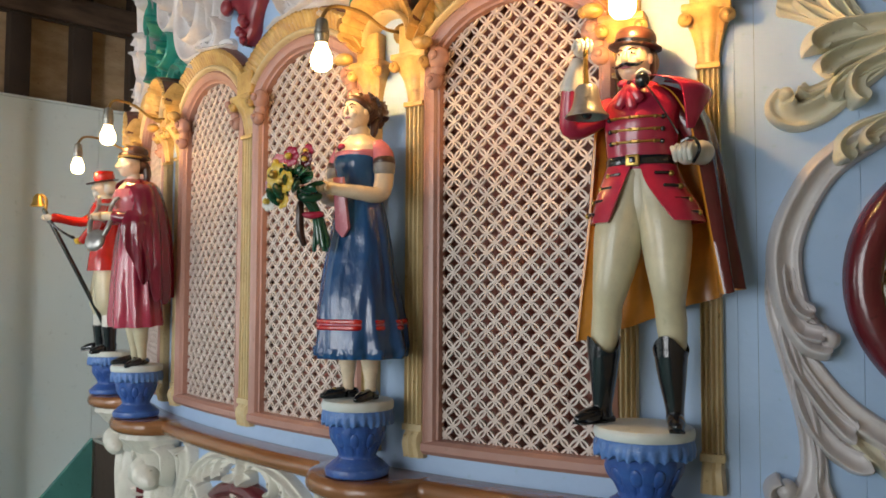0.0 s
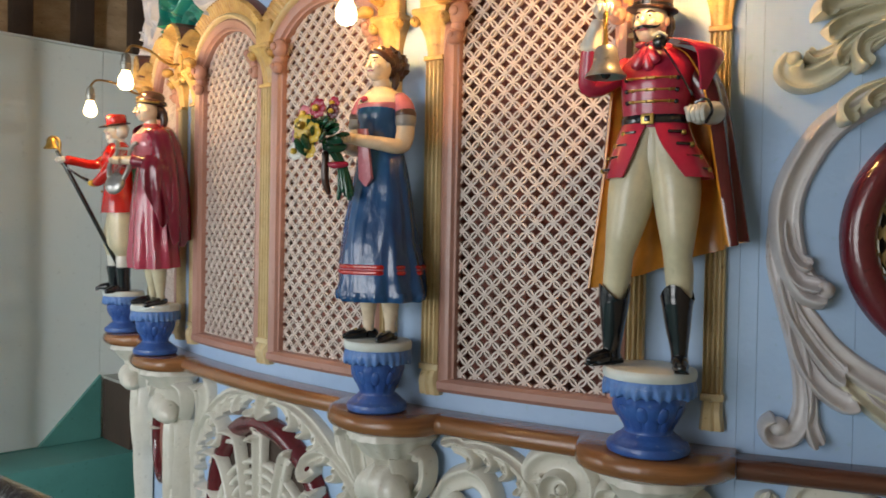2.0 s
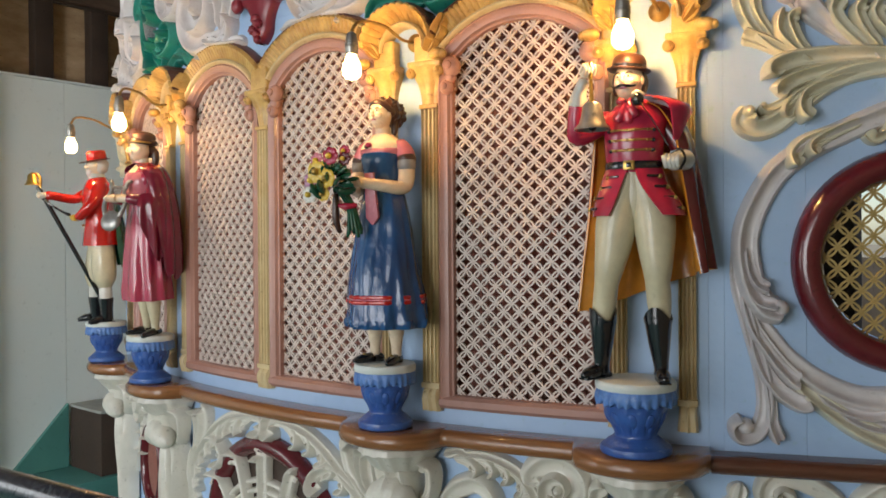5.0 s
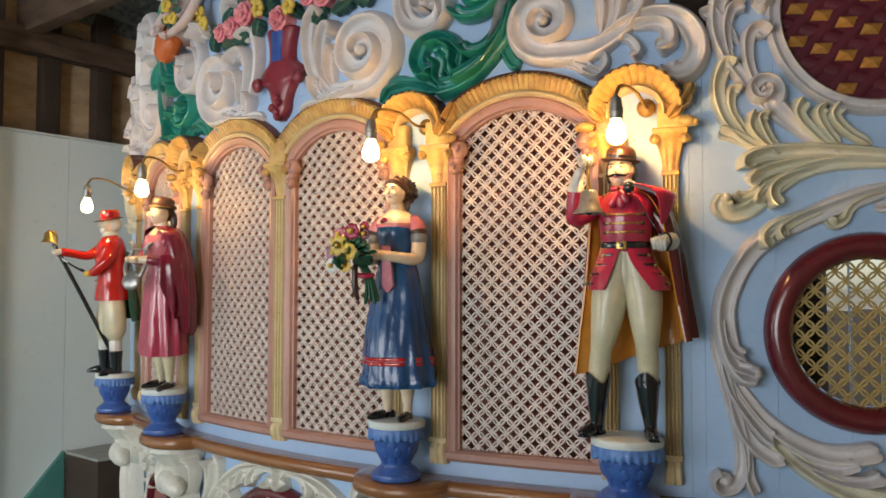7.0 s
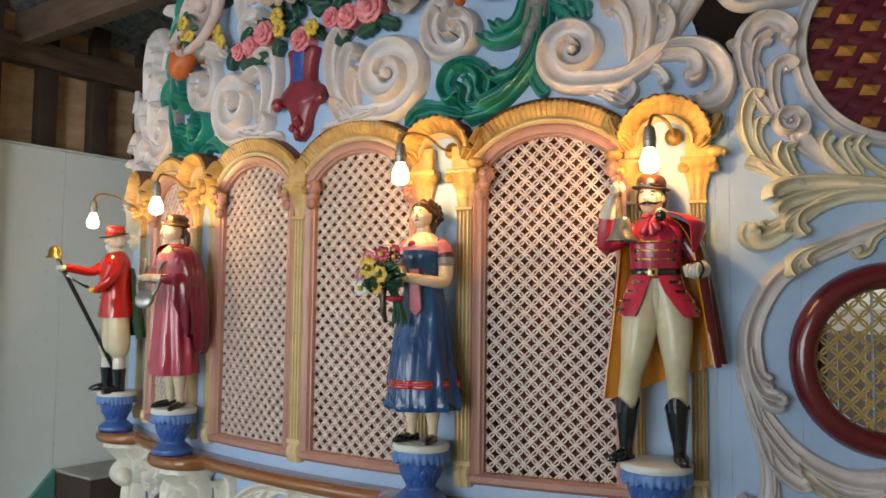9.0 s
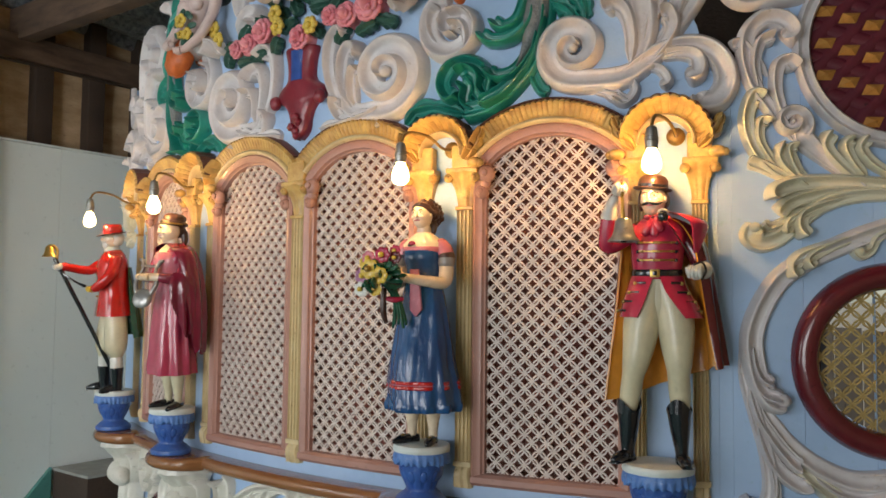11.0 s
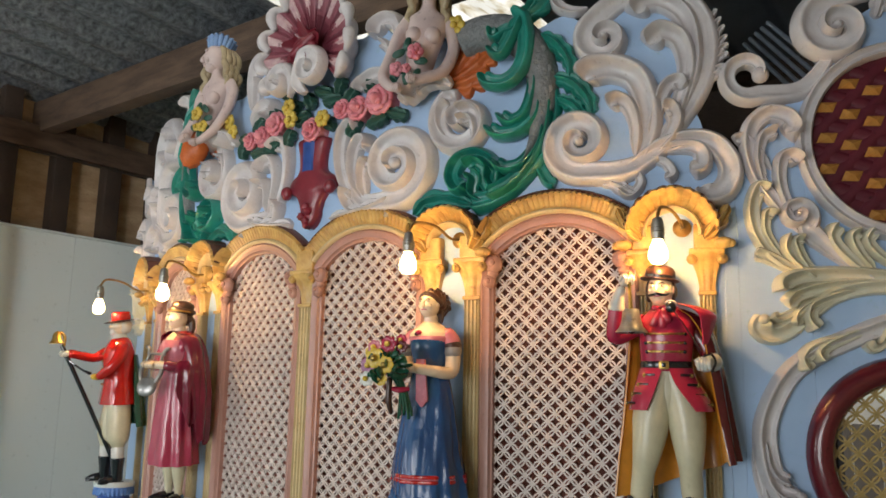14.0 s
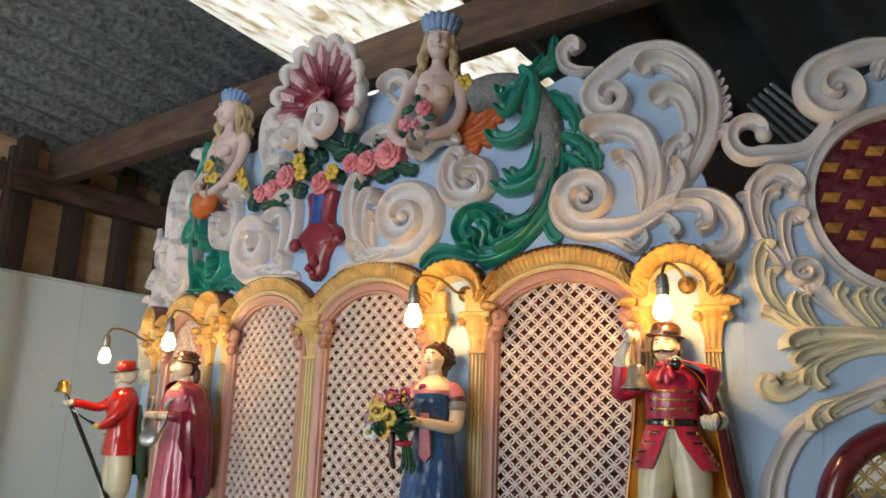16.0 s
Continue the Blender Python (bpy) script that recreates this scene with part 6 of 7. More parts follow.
    def tail_body(bm):
        p = [(x * f, z) for x, z in smooth_path(body, 8)]
        ribbon(bm, p, lambda t: (0.070 - 0.030 * t) * (1 if t < 0.72 else max(0.08, 1 - (t - 0.72) * 3.4)), lambda t: 0.06 - 0.02 * t, 0.0, rnd, m=11)
        # rows of raised scales
        for i in range(3, int(len(p) * 0.74), 2):
            t = i / (len(p) - 1)
            d = Vector((p[i + 1][0] - p[i - 1][0], p[i + 1][1] - p[i - 1][1])).normalized()
            for k in range(-2, 3):
                q = (k + (0.5 if (i // 2) % 2 else 0)) / 2.9
                if abs(q) < 0.60:
                    ww = 0.070 - 0.030 * t
                    blob(bm, p[i][0] - d.y * ww * q, -(0.06 - 0.02 * t) * rnd(q) + 0.003, p[i][1] + d.x * ww * q, 0.0135, 0.0020, 0.0135, nu=8, nv=5)
    carved("fish_tail", SCALE, "grey scaled fish tail", tail_body)
    g = dict(flip=f, mat=GREEN, label="green carved fin leaf")
    gh = dict(flip=f, mat=GREEN, label="green carved fin leaf", grooves=1)
    frond([(0.80, 2.845), (0.86, 2.855), (0.90, 2.90), (0.905, 2.975)], 0.022, 0.04, lobes=3, **g)
    frond([(0.79, 2.84), (0.845, 2.87), (0.868, 2.915)], 0.016, 0.045, lobes=2, **g)
    hooked([(0.800, 2.868), (0.835, 2.815), (0.845, 2.73), (0.825, 2.655), (0.778, 2.620), (0.728, 2.628), (0.716, 2.652)], 0.024, 0.020, 0.034, o0=0.046, **gh)
    hooked([(0.825, 2.83), (0.795, 2.76), (0.765, 2.715), (0.738, 2.735)], 0.020, 0.018, 0.034, o0=0.054, **gh)
    hooked([(0.815, 2.80), (0.775, 2.79), (0.745, 2.775), (0.740, 2.800)], 0.016, 0.015, 0.032, o0=0.050, **gh)
    frond([(0.885, 2.775), (0.935, 2.735), (0.975, 2.67), (0.975, 2.62)], 0.024, 0.045, lobes=5, **g)
    frond([(0.925, 2.63), (0.985, 2.60), (1.03, 2.545), (1.040, 2.500)], 0.026, 0.045, lobes=5, **g)
    frond([(0.935, 2.56), (0.985, 2.53), (1.015, 2.495)], 0.022, 0.045, lobes=4, **g)
    hooked([(0.862, 2.66), (0.858, 2.59), (0.835, 2.52), (0.792, 2.498), (0.766, 2.520)], 0.016, 0.018, 0.050, o0=0.015, **gh)
    hooked([(0.875, 2.58), (0.865, 2.51), (0.815, 2.465), (0.755, 2.462), (0.728, 2.485)], 0.018, 0.018, 0.050, o0=0.015, **gh)
    hooked([(0.888, 2.50), (0.872, 2.42), (0.825, 2.362), (0.772, 2.352), (0.752, 2.372)], 0.018, 0.017, 0.050, o0=0.012, **gh)
    hooked([(0.918, 2.63), (0.922, 2.52), (0.890, 2.41), (0.825, 2.325), (0.740, 2.262), (0.66, 2.245)], 0.018, 0.030, 0.036, ball=0, **gh)
    hooked([(0.905, 2.60), (0.900, 2.50), (0.868, 2.40), (0.80, 2.31), (0.72, 2.265)], 0.016, 0.024, 0.060, ball=0, **gh)
    frond([(0.66, 2.245), (0.56, 2.275), (0.49, 2.265), (0.452, 2.228)], 0.026, 0.045, lobes=3, **g)
    hooked([(0.870, 2.42), (0.880, 2.35), (0.905, 2.302), (0.930, 2.290)], 0.016, 0.016, 0.026, ball=0, **gh)
    # green swirl of three curls
    hooked([(0.760, 2.262), (0.740, 2.33), (0.715, 2.385), (0.665, 2.408), (0.612, 2.392), (0.592, 2.345), (0.615, 2.305), (0.645, 2.312)], 0.020, 0.024, 0.050, **gh)
    hooked([(0.730, 2.275), (0.700, 2.315), (0.700, 2.355), (0.675, 2.378), (0.648, 2.365)], 0.016, 0.020, 0.058, **gh)
    hooked([(0.700, 2.258), (0.665, 2.285), (0.672, 2.325), (0.655, 2.345)], 0.016, 0.020, 0.056, **gh)
    hooked([(0.735, 2.30), (0.748, 2.35), (0.728, 2.372)], 0.014, 0.018, 0.056, **gh)
    # orange fin
    for pts in ([(0.545, 2.66), (0.62, 2.72), (0.675, 2.82)], [(0.56, 2.655), (0.65, 2.69), (0.715, 2.745)], [(0.57, 2.65), (0.65, 2.66), (0.705, 2.69)]):
        frond(pts, 0.042, 0.032, f, ORANGE, lobes=4, label="orange carved fin", blunt=0.6, lobe=0.36)

# shell: hollow scallop with streaked ribs, its lobes curling over at the rim
def shell(bm):
    ribs, per = 11, 14
    rows = []
    for i in range(ribs * per + 1):
        a = radians(-42 + 262 * i / (ribs * per))
        w = abs(math.sin(math.pi * i / per))
        u = i / per
        row = []
        for j in range(21):
            q = 0.10 + 0.90 * j / 20
            r = 0.236 * q * (1 - 0.10 * (1 - w) * q * q)
            o = 0.040 + 0.050 * q ** 1.6 + 0.024 * (w - 0.5) * q + 0.006 * math.sin(2 * math.pi * u * 3) * q * (1 - q) * 4
            row.append((r * math.cos(a) * 0.92, -o, 2.885 + r * math.sin(a)))
        for q, o in ((1.04, 0.090), (1.04, 0.078), (1.00, 0.060), (0.90, 0.0)):
            r = 0.236 * q * (1 - 0.10 * (1 - w))
            row.append((r * math.cos(a) * 0.92, -o - 0.012 * w, 2.885 + r * math.sin(a)))
        rows.append(row)
    vs = grid(bm, rows)
    for k, fc in enumerate(bm.faces):
        i, j = divmod(k, 24)
        x = (i % per) / per
        q = j / 20
        streak = 0.5 + 0.5 * math.sin(i * 2.4) * math.sin(i * 0.73)
        pale = math.sin(math.pi * x) - 0.15 + 0.35 * (streak - 0.5)
        fc.material_index = 3 if q >= 1 else (1 if pale > 0.66 and q > 0.42 + 0.25 * streak else (2 if pale > 0.15 and q > 0.35 + 0.2 * streak else 0))


bm = bmesh.new()
shell(bm)
SHELLM = material("shell_mid_pink_paint", (0.30, 0.085, 0.11), 0.4, colour2=(0.22, 0.055, 0.075), scale=25, bump=0.03)
fan = part("shell", bend(bm), [SHELLP, SHELLW, SHELLM, CREAM], organ, "plum and pink painted scallop shell with white rim", smooth=60)
for k in range(11):
    a = radians(-42 + 262 * (k + 0.5) / 11)
    d = radians(9.5)
    bm = bmesh.new()
    limb(bm, [(0.222 * math.cos(a - d) * 0.92, -0.082, 2.885 + 0.222 * math.sin(a - d), 0.010), (0.240 * math.cos(a - d * 0.5) * 0.92, -0.096, 2.885 + 0.240 * math.sin(a - d * 0.5), 0.015), (0.244 * math.cos(a) * 0.92, -0.100, 2.885 + 0.244 * math.sin(a), 0.022),
              (0.240 * math.cos(a + d * 0.5) * 0.92, -0.098, 2.885 + 0.236 * math.sin(a + d * 0.5), 0.023), (0.218 * math.cos(a + d) * 0.92, -0.088, 2.885 + 0.206 * math.sin(a + d), 0.014)], n=12)
    part("rim_lobe", bend(bm), CREAM, fan, "white rim lobe")
bm = bmesh.new()
rows = []
for j in range(7):
    q = j / 6
    row = []
    for k in range(60):
        a = 2 * math.pi * k / 60
        r = 0.082 * q * (1 + 0.16 * q * math.sin(9 * a) + 0.10 * q * math.sin(4 * a + 1))
        row.append((r * math.cos(a) * 0.95 - 0.01, -(0.052 + 0.040 * q * q + 0.018 * math.sin(5 * a) * q), 2.895 + r * 0.85 * math.sin(a)))
    rows.append(row)
rows[0] = [(v[0] + 1e-4 * math.cos(k), v[1], v[2] + 1e-4 * math.sin(k)) for k, v in enumerate(rows[0])]
grid(bm, rows, closed_v=True)
limb(bm, [(-0.07, -0.085, 2.855, 0.016), (-0.01, -0.092, 2.880, 0.020), (0.045, -0.090, 2.915, 0.014)], n=10)
limb(bm, [(-0.05, -0.080, 2.90, 0.011), (0.0, -0.092, 2.905, 0.016), (0.05, -0.085, 2.880, 0.012)], n=10)
part("shell_heart", bend(bm), VASE, fan, "dark plum shell heart")
scroll((-0.108, 2.770), 0.052, 60, 1.3, 0.024, 0.040, [(-0.062, 2.705), (-0.050, 2.762)], 1, CREAM, o0=0.085)
scroll((0.040, 2.790), 0.062, 120, -1.3, 0.030, 0.040, [(0.02, 2.705), (-0.020, 2.750)], 1, CREAM, o0=0.085)


# garlands
def rose(x, z, r, o=0.03):
    """A carved rose: cupped petals in three rounds about a wound heart."""
    bm = bmesh.new()
    rows = [[(x + r * w * math.cos(math.pi * k / 10), -h, z + r * w * math.sin(math.pi * k / 10)) for k in range(20)] for w, h in ((0.72, 0.0), (0.70, o), (0.40, o + 0.5 * r), (0.22, o + 0.95 * r), (0.10, o + 1.08 * r), (0.01, o + 1.10 * r))]
    vs = grid(bm, rows, closed_v=True)
    cap(bm, vs[-1])
    heart = part("rose", bend(bm), ROSE, organ, "pink carved rose", smooth=70)
    tw = 17 * x
    for count, rad, rise, size in ((5, 0.66, 0.30, 0.62), (5, 0.44, 0.55, 0.52), (3, 0.22, 0.78, 0.40)):
        for k in range(count):
            a = 2 * math.pi * (k + (0.5 if count == 5 and rise > 0.4 else 0)) / count + tw
            rows = []
            for i in range(6):
                u = i / 5
                row = []
                for j in range(9):
                    v = -1 + j / 4
                    wid = size * math.sqrt(max(0.02, 1 - (2 * u - 0.75) ** 2 * 0.42))
                    rr = r * (rad * 0.35 + size * u * 0.95)
                    aa = a + v * wid * 1.35 / (0.55 + u * 0.55)
                    lift = rise + 0.42 * u * u + 0.10 * (1 - v * v) - (0.28 * max(0, u - 0.72) / 0.28)
                    row.append((x + rr * math.cos(aa), -(o + r * lift * 0.85), z + rr * math.sin(aa)))
                rows.append(row)
            bm = bmesh.new()
            vs = grid(bm, rows)
            back_ = grid(bm, [[(q[0], q[1] + 0.12 * r, q[2]) for q in row] for row in rows])
            for j in range(8):
                bm.faces.new((vs[5][j], vs[5][j + 1], back_[5][j + 1], back_[5][j]))
            for i in range(5):
                for j in (0, 8):
                    bm.faces.new((vs[i][j], vs[i + 1][j], back_[i + 1][j], back_[i][j]))
            part("petal", bend(bm), ROSE, heart, smooth=70)


for x, z, r in ((0.325, 2.632, 0.056), (0.232, 2.618, 0.046), (0.158, 2.63, 0.038), (0.02, 2.578, 0.046), (-0.172, 2.637, 0.050), (-0.252, 2.602, 0.044), (-0.33, 2.60, 0.038)):
    rose(x, z, r * 1.18)
LEAVES = ((-0.38, 2.62), (-0.30, 2.66), (-0.21, 2.69), (-0.11, 2.70), (-0.06, 2.64), (-0.12, 2.58), (0.08, 2.60), (0.10, 2.68), (0.18, 2.68), (0.27, 2.69), (0.38, 2.58), (0.30, 2.57), (0.13, 2.73), (-0.14, 2.75), (-0.29, 2.55), (0.20, 2.56), (-0.02, 2.70), (0.05, 2.72), (-0.22, 2.56), (-0.40, 2.58), (0.36, 2.70))
for k, (x, z) in enumerate(LEAVES):
    a = 0.9 * k
    carved("garland_leaf", LEAFY, "dark green carved leaf", lambda bm: leaf(bm, [(x - 0.045 * math.cos(a), z - 0.03 * math.sin(a)), (x, z), (x + 0.045 * math.cos(a), z + 0.035 * math.sin(a))], 0.026, 0.03, 0.02, lobes=3))
def yellow_bloom(x, z, r, o):
    """Six round petals about a button."""
    bm = bmesh.new()
    blob(bm, x, -o - 0.009, z, r * 0.36, nu=10, nv=7)
    heart = part("yellow_bloom", bend(bm), BLOOM, organ, "yellow carved bloom")
    for k in range(6):
        a = k * math.pi / 3
        bm = bmesh.new()
        blob(bm, x + r * 0.66 * math.cos(a), -o, z + r * 0.66 * math.sin(a), r * 0.46, r * 0.33, r * 0.46, nu=10, nv=7, lump=0.2)
        part("petal", bend(bm), BLOOM, heart)


yellow_bloom(0.605, 2.838, 0.034, 0.05)
yellow_bloom(-0.605, 2.838, 0.034, 0.05)
for x, z in ((-0.075, 2.63), (0.085, 2.605), (-0.46, 2.70), (-0.09, 2.68), (-0.43, 2.65)):
    yellow_bloom(x, z, 0.030, 0.065)


# crimson plaque in the middle
def plaque(bm):
    prof = ((2.552, 0.070), (2.545, 0.078), (2.50, 0.066), (2.455, 0.062), (2.43, 0.070), (2.41, 0.100), (2.385, 0.118), (2.362, 0.110), (2.350, 0.078), (2.32, 0.056), (2.29, 0.046), (2.265, 0.044), (2.24, 0.030), (2.222, 0.008))
    rows = []
    for z, w in smooth_path(prof, 3):
        rows.append([(w * q, -(0.012 + 0.030 * rnd(q)), z) for q in (-1, -0.9, -0.7, -0.45, -0.2, 0, 0.2, 0.45, 0.7, 0.9, 1)])
    rows = [[(r[0][0], 0, r[0][2])] + r + [(r[-1][0], 0, r[-1][2])] for r in rows]
    grid(bm, rows)
    for sg in (-1, 1):
        blob(bm, sg * 0.108, -0.035, 2.362, 0.024, 0.02, 0.026)
    for k in range(5):
        blob(bm, 0.016 * math.sin(k * 2.2), -0.045, 2.30 - 0.017 * k, 0.020 - 0.002 * k, 0.012, 0.014, lump=0.4)


plq = carved("plaque", VASE, "crimson carved plaque hanging in the crest middle", plaque)
bm = bmesh.new()
grid(bm, [[(w * q, -(0.020 + 0.028 * rnd(q)), z) for q in (-1, -0.5, 0, 0.5, 1)] for z, w in ((2.538, 0.050), (2.50, 0.046), (2.46, 0.042), (2.43, 0.046))])
part("blue_panel", bend(bm), PLAQUE_BLUE, plq, "royal blue panel")


# ---------------------------------------------------------------- mermaid figures on the crest
MER = [material("pale_figure_paint", (0.68, 0.55, 0.51), 0.4, colour2=(0.55, 0.42, 0.40), scale=14), BLOOM, material("blond_hair_paint", (0.50, 0.40, 0.24), 0.45, colour2=(0.36, 0.28, 0.17), scale=30),
       material("blue_crown_paint", (0.26, 0.40, 0.62), 0.4, colour2=(0.14, 0.24, 0.46), scale=16), VASE, ROSE, LEAFY, ORANGE]


def mermaid(lean=0.0, side=1, gaze=0):
    """Half-length figure; lean shifts the hips sideways, side mirrors the arms."""
    bm = bmesh.new()
    L = lean
    loft(bm, [(L * 1.3, 0.070, 0.015, 0.03, 0.02), (L * 1.25, 0.040, 0.030, 0.050, 0.032), (L * 1.1, 0.014, 0.048, 0.056, 0.040), (L * 0.8, 0.004, 0.075, 0.047, 0.038), (L * 0.5, -0.002, 0.105, 0.046, 0.038), (L * 0.25, -0.006, 0.155, 0.057, 0.045), (0, -0.004, 0.205, 0.064, 0.044), (0, 0.0, 0.238, 0.064, 0.034), (0, 0, 0.256, 0.036, 0.028), (0, -0.002, 0.275, 0.022, 0.022), (0, -0.004, 0.31, 0.021, 0.022)], n=30, mi=0)
    for sg in (-1, 1):
        blob(bm, L * 0.2 + sg * 0.029, -0.040, 0.170, 0.027, 0.023, 0.026, nu=18, nv=12)
    h = bmesh.new()
    blob(h, 0, 0, 0, 0.037, 0.044, 0.050, nu=20, nv=16)
    blob(h, 0, -0.014, -0.032, 0.025, 0.027, 0.022)
    limb(h, [(0, -0.041, 0.012, 0.0045), (0, -0.051, -0.008, 0.0065), (0, -0.046, -0.012, 0.006)], n=8)
    for sg in (-1, 1):
        blob(h, sg * 0.015, -0.0345, 0.009, 0.0075, 0.0045, 0.0030)
        blob(h, sg * 0.017, -0.034, 0.021, 0.014, 0.007, 0.004)
        blob(h, sg * 0.018, -0.030, -0.014, 0.012, 0.010, 0.012)
    limb(h, [(-0.010, -0.039, -0.024, 0.0028), (0, -0.044, -0.022, 0.0042), (0.010, -0.039, -0.024, 0.0028)], n=6)
    limb(h, [(-0.007, -0.039, -0.029, 0.003), (0, -0.042, -0.029, 0.004), (0.007, -0.039, -0.029, 0.003)], n=6)
    join(bm, h, 0, pose(0, -0.008, 0.342, 0, 0, gaze) @ Matrix.Diagonal((1.12, 1.05, 1.06, 1)))
    # wavy hair down to the shoulders
    for sg in (-1, 1):
        for k in range(6):
            y = -0.012 + 0.012 * k
            wv = 0.007 if k % 2 else -0.005
            limb(bm, [(sg * 0.016, y * 0.6 - 0.004, 0.392, 0.010), (sg * 0.040, y, 0.362, 0.013), (sg * (0.045 + wv), y + 0.004, 0.325, 0.0135), (sg * (0.052 - wv), y - 0.004, 0.292, 0.013), (sg * (0.054 + wv), y + 0.004, 0.262, 0.012), (sg * (0.060 - wv), y - 0.004, 0.236, 0.010), (sg * (0.055 + wv), y - 0.006, 0.214, 0.005)], n=8, mi=2)
    for k in range(5):
        x = -0.04 + 0.02 * k
        limb(bm, [(x * 0.5, 0.030, 0.385, 0.014), (x, 0.046, 0.335, 0.018), (x * 1.1, 0.044, 0.28, 0.016), (x, 0.040, 0.22, 0.010)], n=8, mi=2)
    # banded crown of upright feathers
    band, plumes = bmesh.new(), bmesh.new()
    lathe(band, [(0.034, -0.006), (0.044, -0.007), (0.046, 0.001), (0.043, 0.007)], n=28)
    for k in range(16):
        a = 2 * math.pi * k / 16
        cx, cy = math.cos(a), math.sin(a)
        limb(plumes, [(0.040 * cx, 0.040 * cy, 0.0, 0.011), (0.047 * cx, 0.047 * cy, 0.020, 0.0135), (0.053 * cx, 0.053 * cy, 0.038 + 0.004 * (k % 2), 0.0125), (0.063 * cx, 0.063 * cy, 0.045, 0.008)], n=8)
    blob(plumes, 0, 0, 0.022, 0.046, 0.046, 0.026)
    seat = pose(0, -0.004, 0.380) @ Matrix.Diagonal((1.02, 1.02, 0.84, 1)) if side > 0 else pose(0.004, 0.004, 0.378, 0, -10, gaze) @ pose(0, 0, 0, -12) @ Matrix.Diagonal((0.84, 0.84, 0.80, 1))
    join(bm, band, 4, seat)
    join(bm, plumes, 3, seat)
    # arms bent in front
    s = side
    limb(bm, [(s * 0.062, 0.0, 0.228, 0.022), (s * 0.082, -0.006, 0.185, 0.0215), (s * 0.088, -0.016, 0.13, 0.019), (s * 0.082 + L * 0.6, -0.036, 0.065, 0.0185), (s * 0.046 + L, -0.072, 0.030, 0.015), (s * 0.014 + L, -0.088, 0.020, 0.0130)], n=16, mi=0)
    limb(bm, [(-s * 0.062, 0.0, 0.228, 0.022), (-s * 0.086, -0.012, 0.18, 0.0215), (-s * 0.094 + L * 0.4, -0.026, 0.11, 0.0185), (-s * 0.090 + L, -0.050, 0.040, 0.018), (-s * 0.066 + L, -0.078, 0.004, 0.0145), (-s * 0.046 + L, -0.088, -0.006, 0.012)], n=16, mi=0)
    fist(bm, s * 0.002 + L, -0.094, 0.020, 0.017, 0, turn=20 * s)
    fist(bm, -s * 0.036 + L, -0.094, -0.008, 0.017, 0, turn=-20 * s)
    if s < 0:
        blob(bm, L * 1.5 + s * 0.050, 0.020, 0.020, 0.056, 0.044, 0.074, mi=7, nu=22, nv=16, lump=0.12, turn=Matrix.Rotation(0.5, 3, "Y"))
    # roses with leaves at the breast
    rng = random.Random(4)
    for k in range(12):
        a = k * 0.9
        blob(bm, L * 0.6 - s * 0.022 + 0.036 * math.cos(a), -0.070, 0.080 + 0.052 * math.sin(a), 0.022, 0.007, 0.012, mi=6, nu=8, nv=6, turn=Matrix.Rotation(a, 3, "Y") @ Matrix.Rotation(rng.uniform(-0.6, 0.6), 3, "X"))
    for x, z, r in ((L * 0.5 - s * 0.006, 0.105, 0.027), (L * 0.8 - s * 0.052, 0.052, 0.023), (L * 0.8 - s * 0.022, 0.055, 0.016)):
        for k in range(5):
            a = k * 1.257
            blob(bm, x + r * 0.5 * math.cos(a), -0.080, z + r * 0.5 * math.sin(a), r * 0.52, r * 0.35, r * 0.52, mi=5 if s > 0 else 1, nu=10, nv=7)
        for k in range(3):
            a = k * 2.09 + 0.5
            blob(bm, x + r * 0.22 * math.cos(a), -0.090, z + r * 0.22 * math.sin(a), r * 0.3, r * 0.3, r * 0.3, mi=5 if s > 0 else 1, nu=8, nv=6)
    return bm


for s, turn, z, lean, tilt, gaze in ((0.508, 22, 2.606, -0.030, 2, 4), (-0.535, 14, 2.618, -0.055, -4, -46)):
    ob = part("mermaid_statue", mermaid(lean, 1 if s > 0 else -1, gaze), MER, None, smooth=60)
    ob.matrix_world = stand(s, 0.07, z, turn) @ Matrix.Rotation(radians(tilt), 4, "Y") @ Matrix.Diagonal((1.04 if s > 0 else 1.12, 1.06, 1.12 if s > 0 else 1.09, 1))
    tagged(ob, "pale carved mermaid statue with blue crown holding " + ("roses" if s > 0 else "yellow flowers"), "statue", "crest figures")

for f in (1, -1):
    hooked([(0.600, 2.635), (0.555, 2.658), (0.505, 2.655), (0.470, 2.625), (0.482, 2.600)], 0.022, 0.026, 0.060, f, o0=0.050)
    hooked([(0.420, 2.600), (0.448, 2.640), (0.495, 2.650)], 0.016, 0.018, 0.055, f, o0=0.045)
# ---------------------------------------------------------------- wing: scrolls, round grille, red panel
def ring(bm, c, rx, rz, w, h, prof=rnd, o0=0.0, m=11):
    n = 64
    rows = []
    for k in range(n):
        a = 2 * math.pi * k / n
        row = []
        for j in range(m):
            q = -1 + 2 * j / (m - 1)
            row.append((c[0] + (rx + w * q) * math.cos(a), -(o0 + h * prof(q)), c[1] + (rz + w * q) * math.sin(a)))
        first_, last_ = row[0], row[-1]
        rows.append([(first_[0], 0.02, first_[2])] + row + [(last_[0], 0.0, last_[2])])
    grid(bm, rows, closed_u=True)


bm = bmesh.new()
ring(bm, (1.85, 1.52), 0.228, 0.228, 0.036, 0.040)
grille = part("round_window", bend(bm), MAROON, organ, "maroon gloss round frame with gold lattice")
lattice(1.85, lambda x, z: math.hypot(x - 1.85, z - 1.52) < 0.205, 1.64, 2.06, 1.30, 1.74, LATTICE_GOLD, grille, o=-0.008, pitch=0.036)

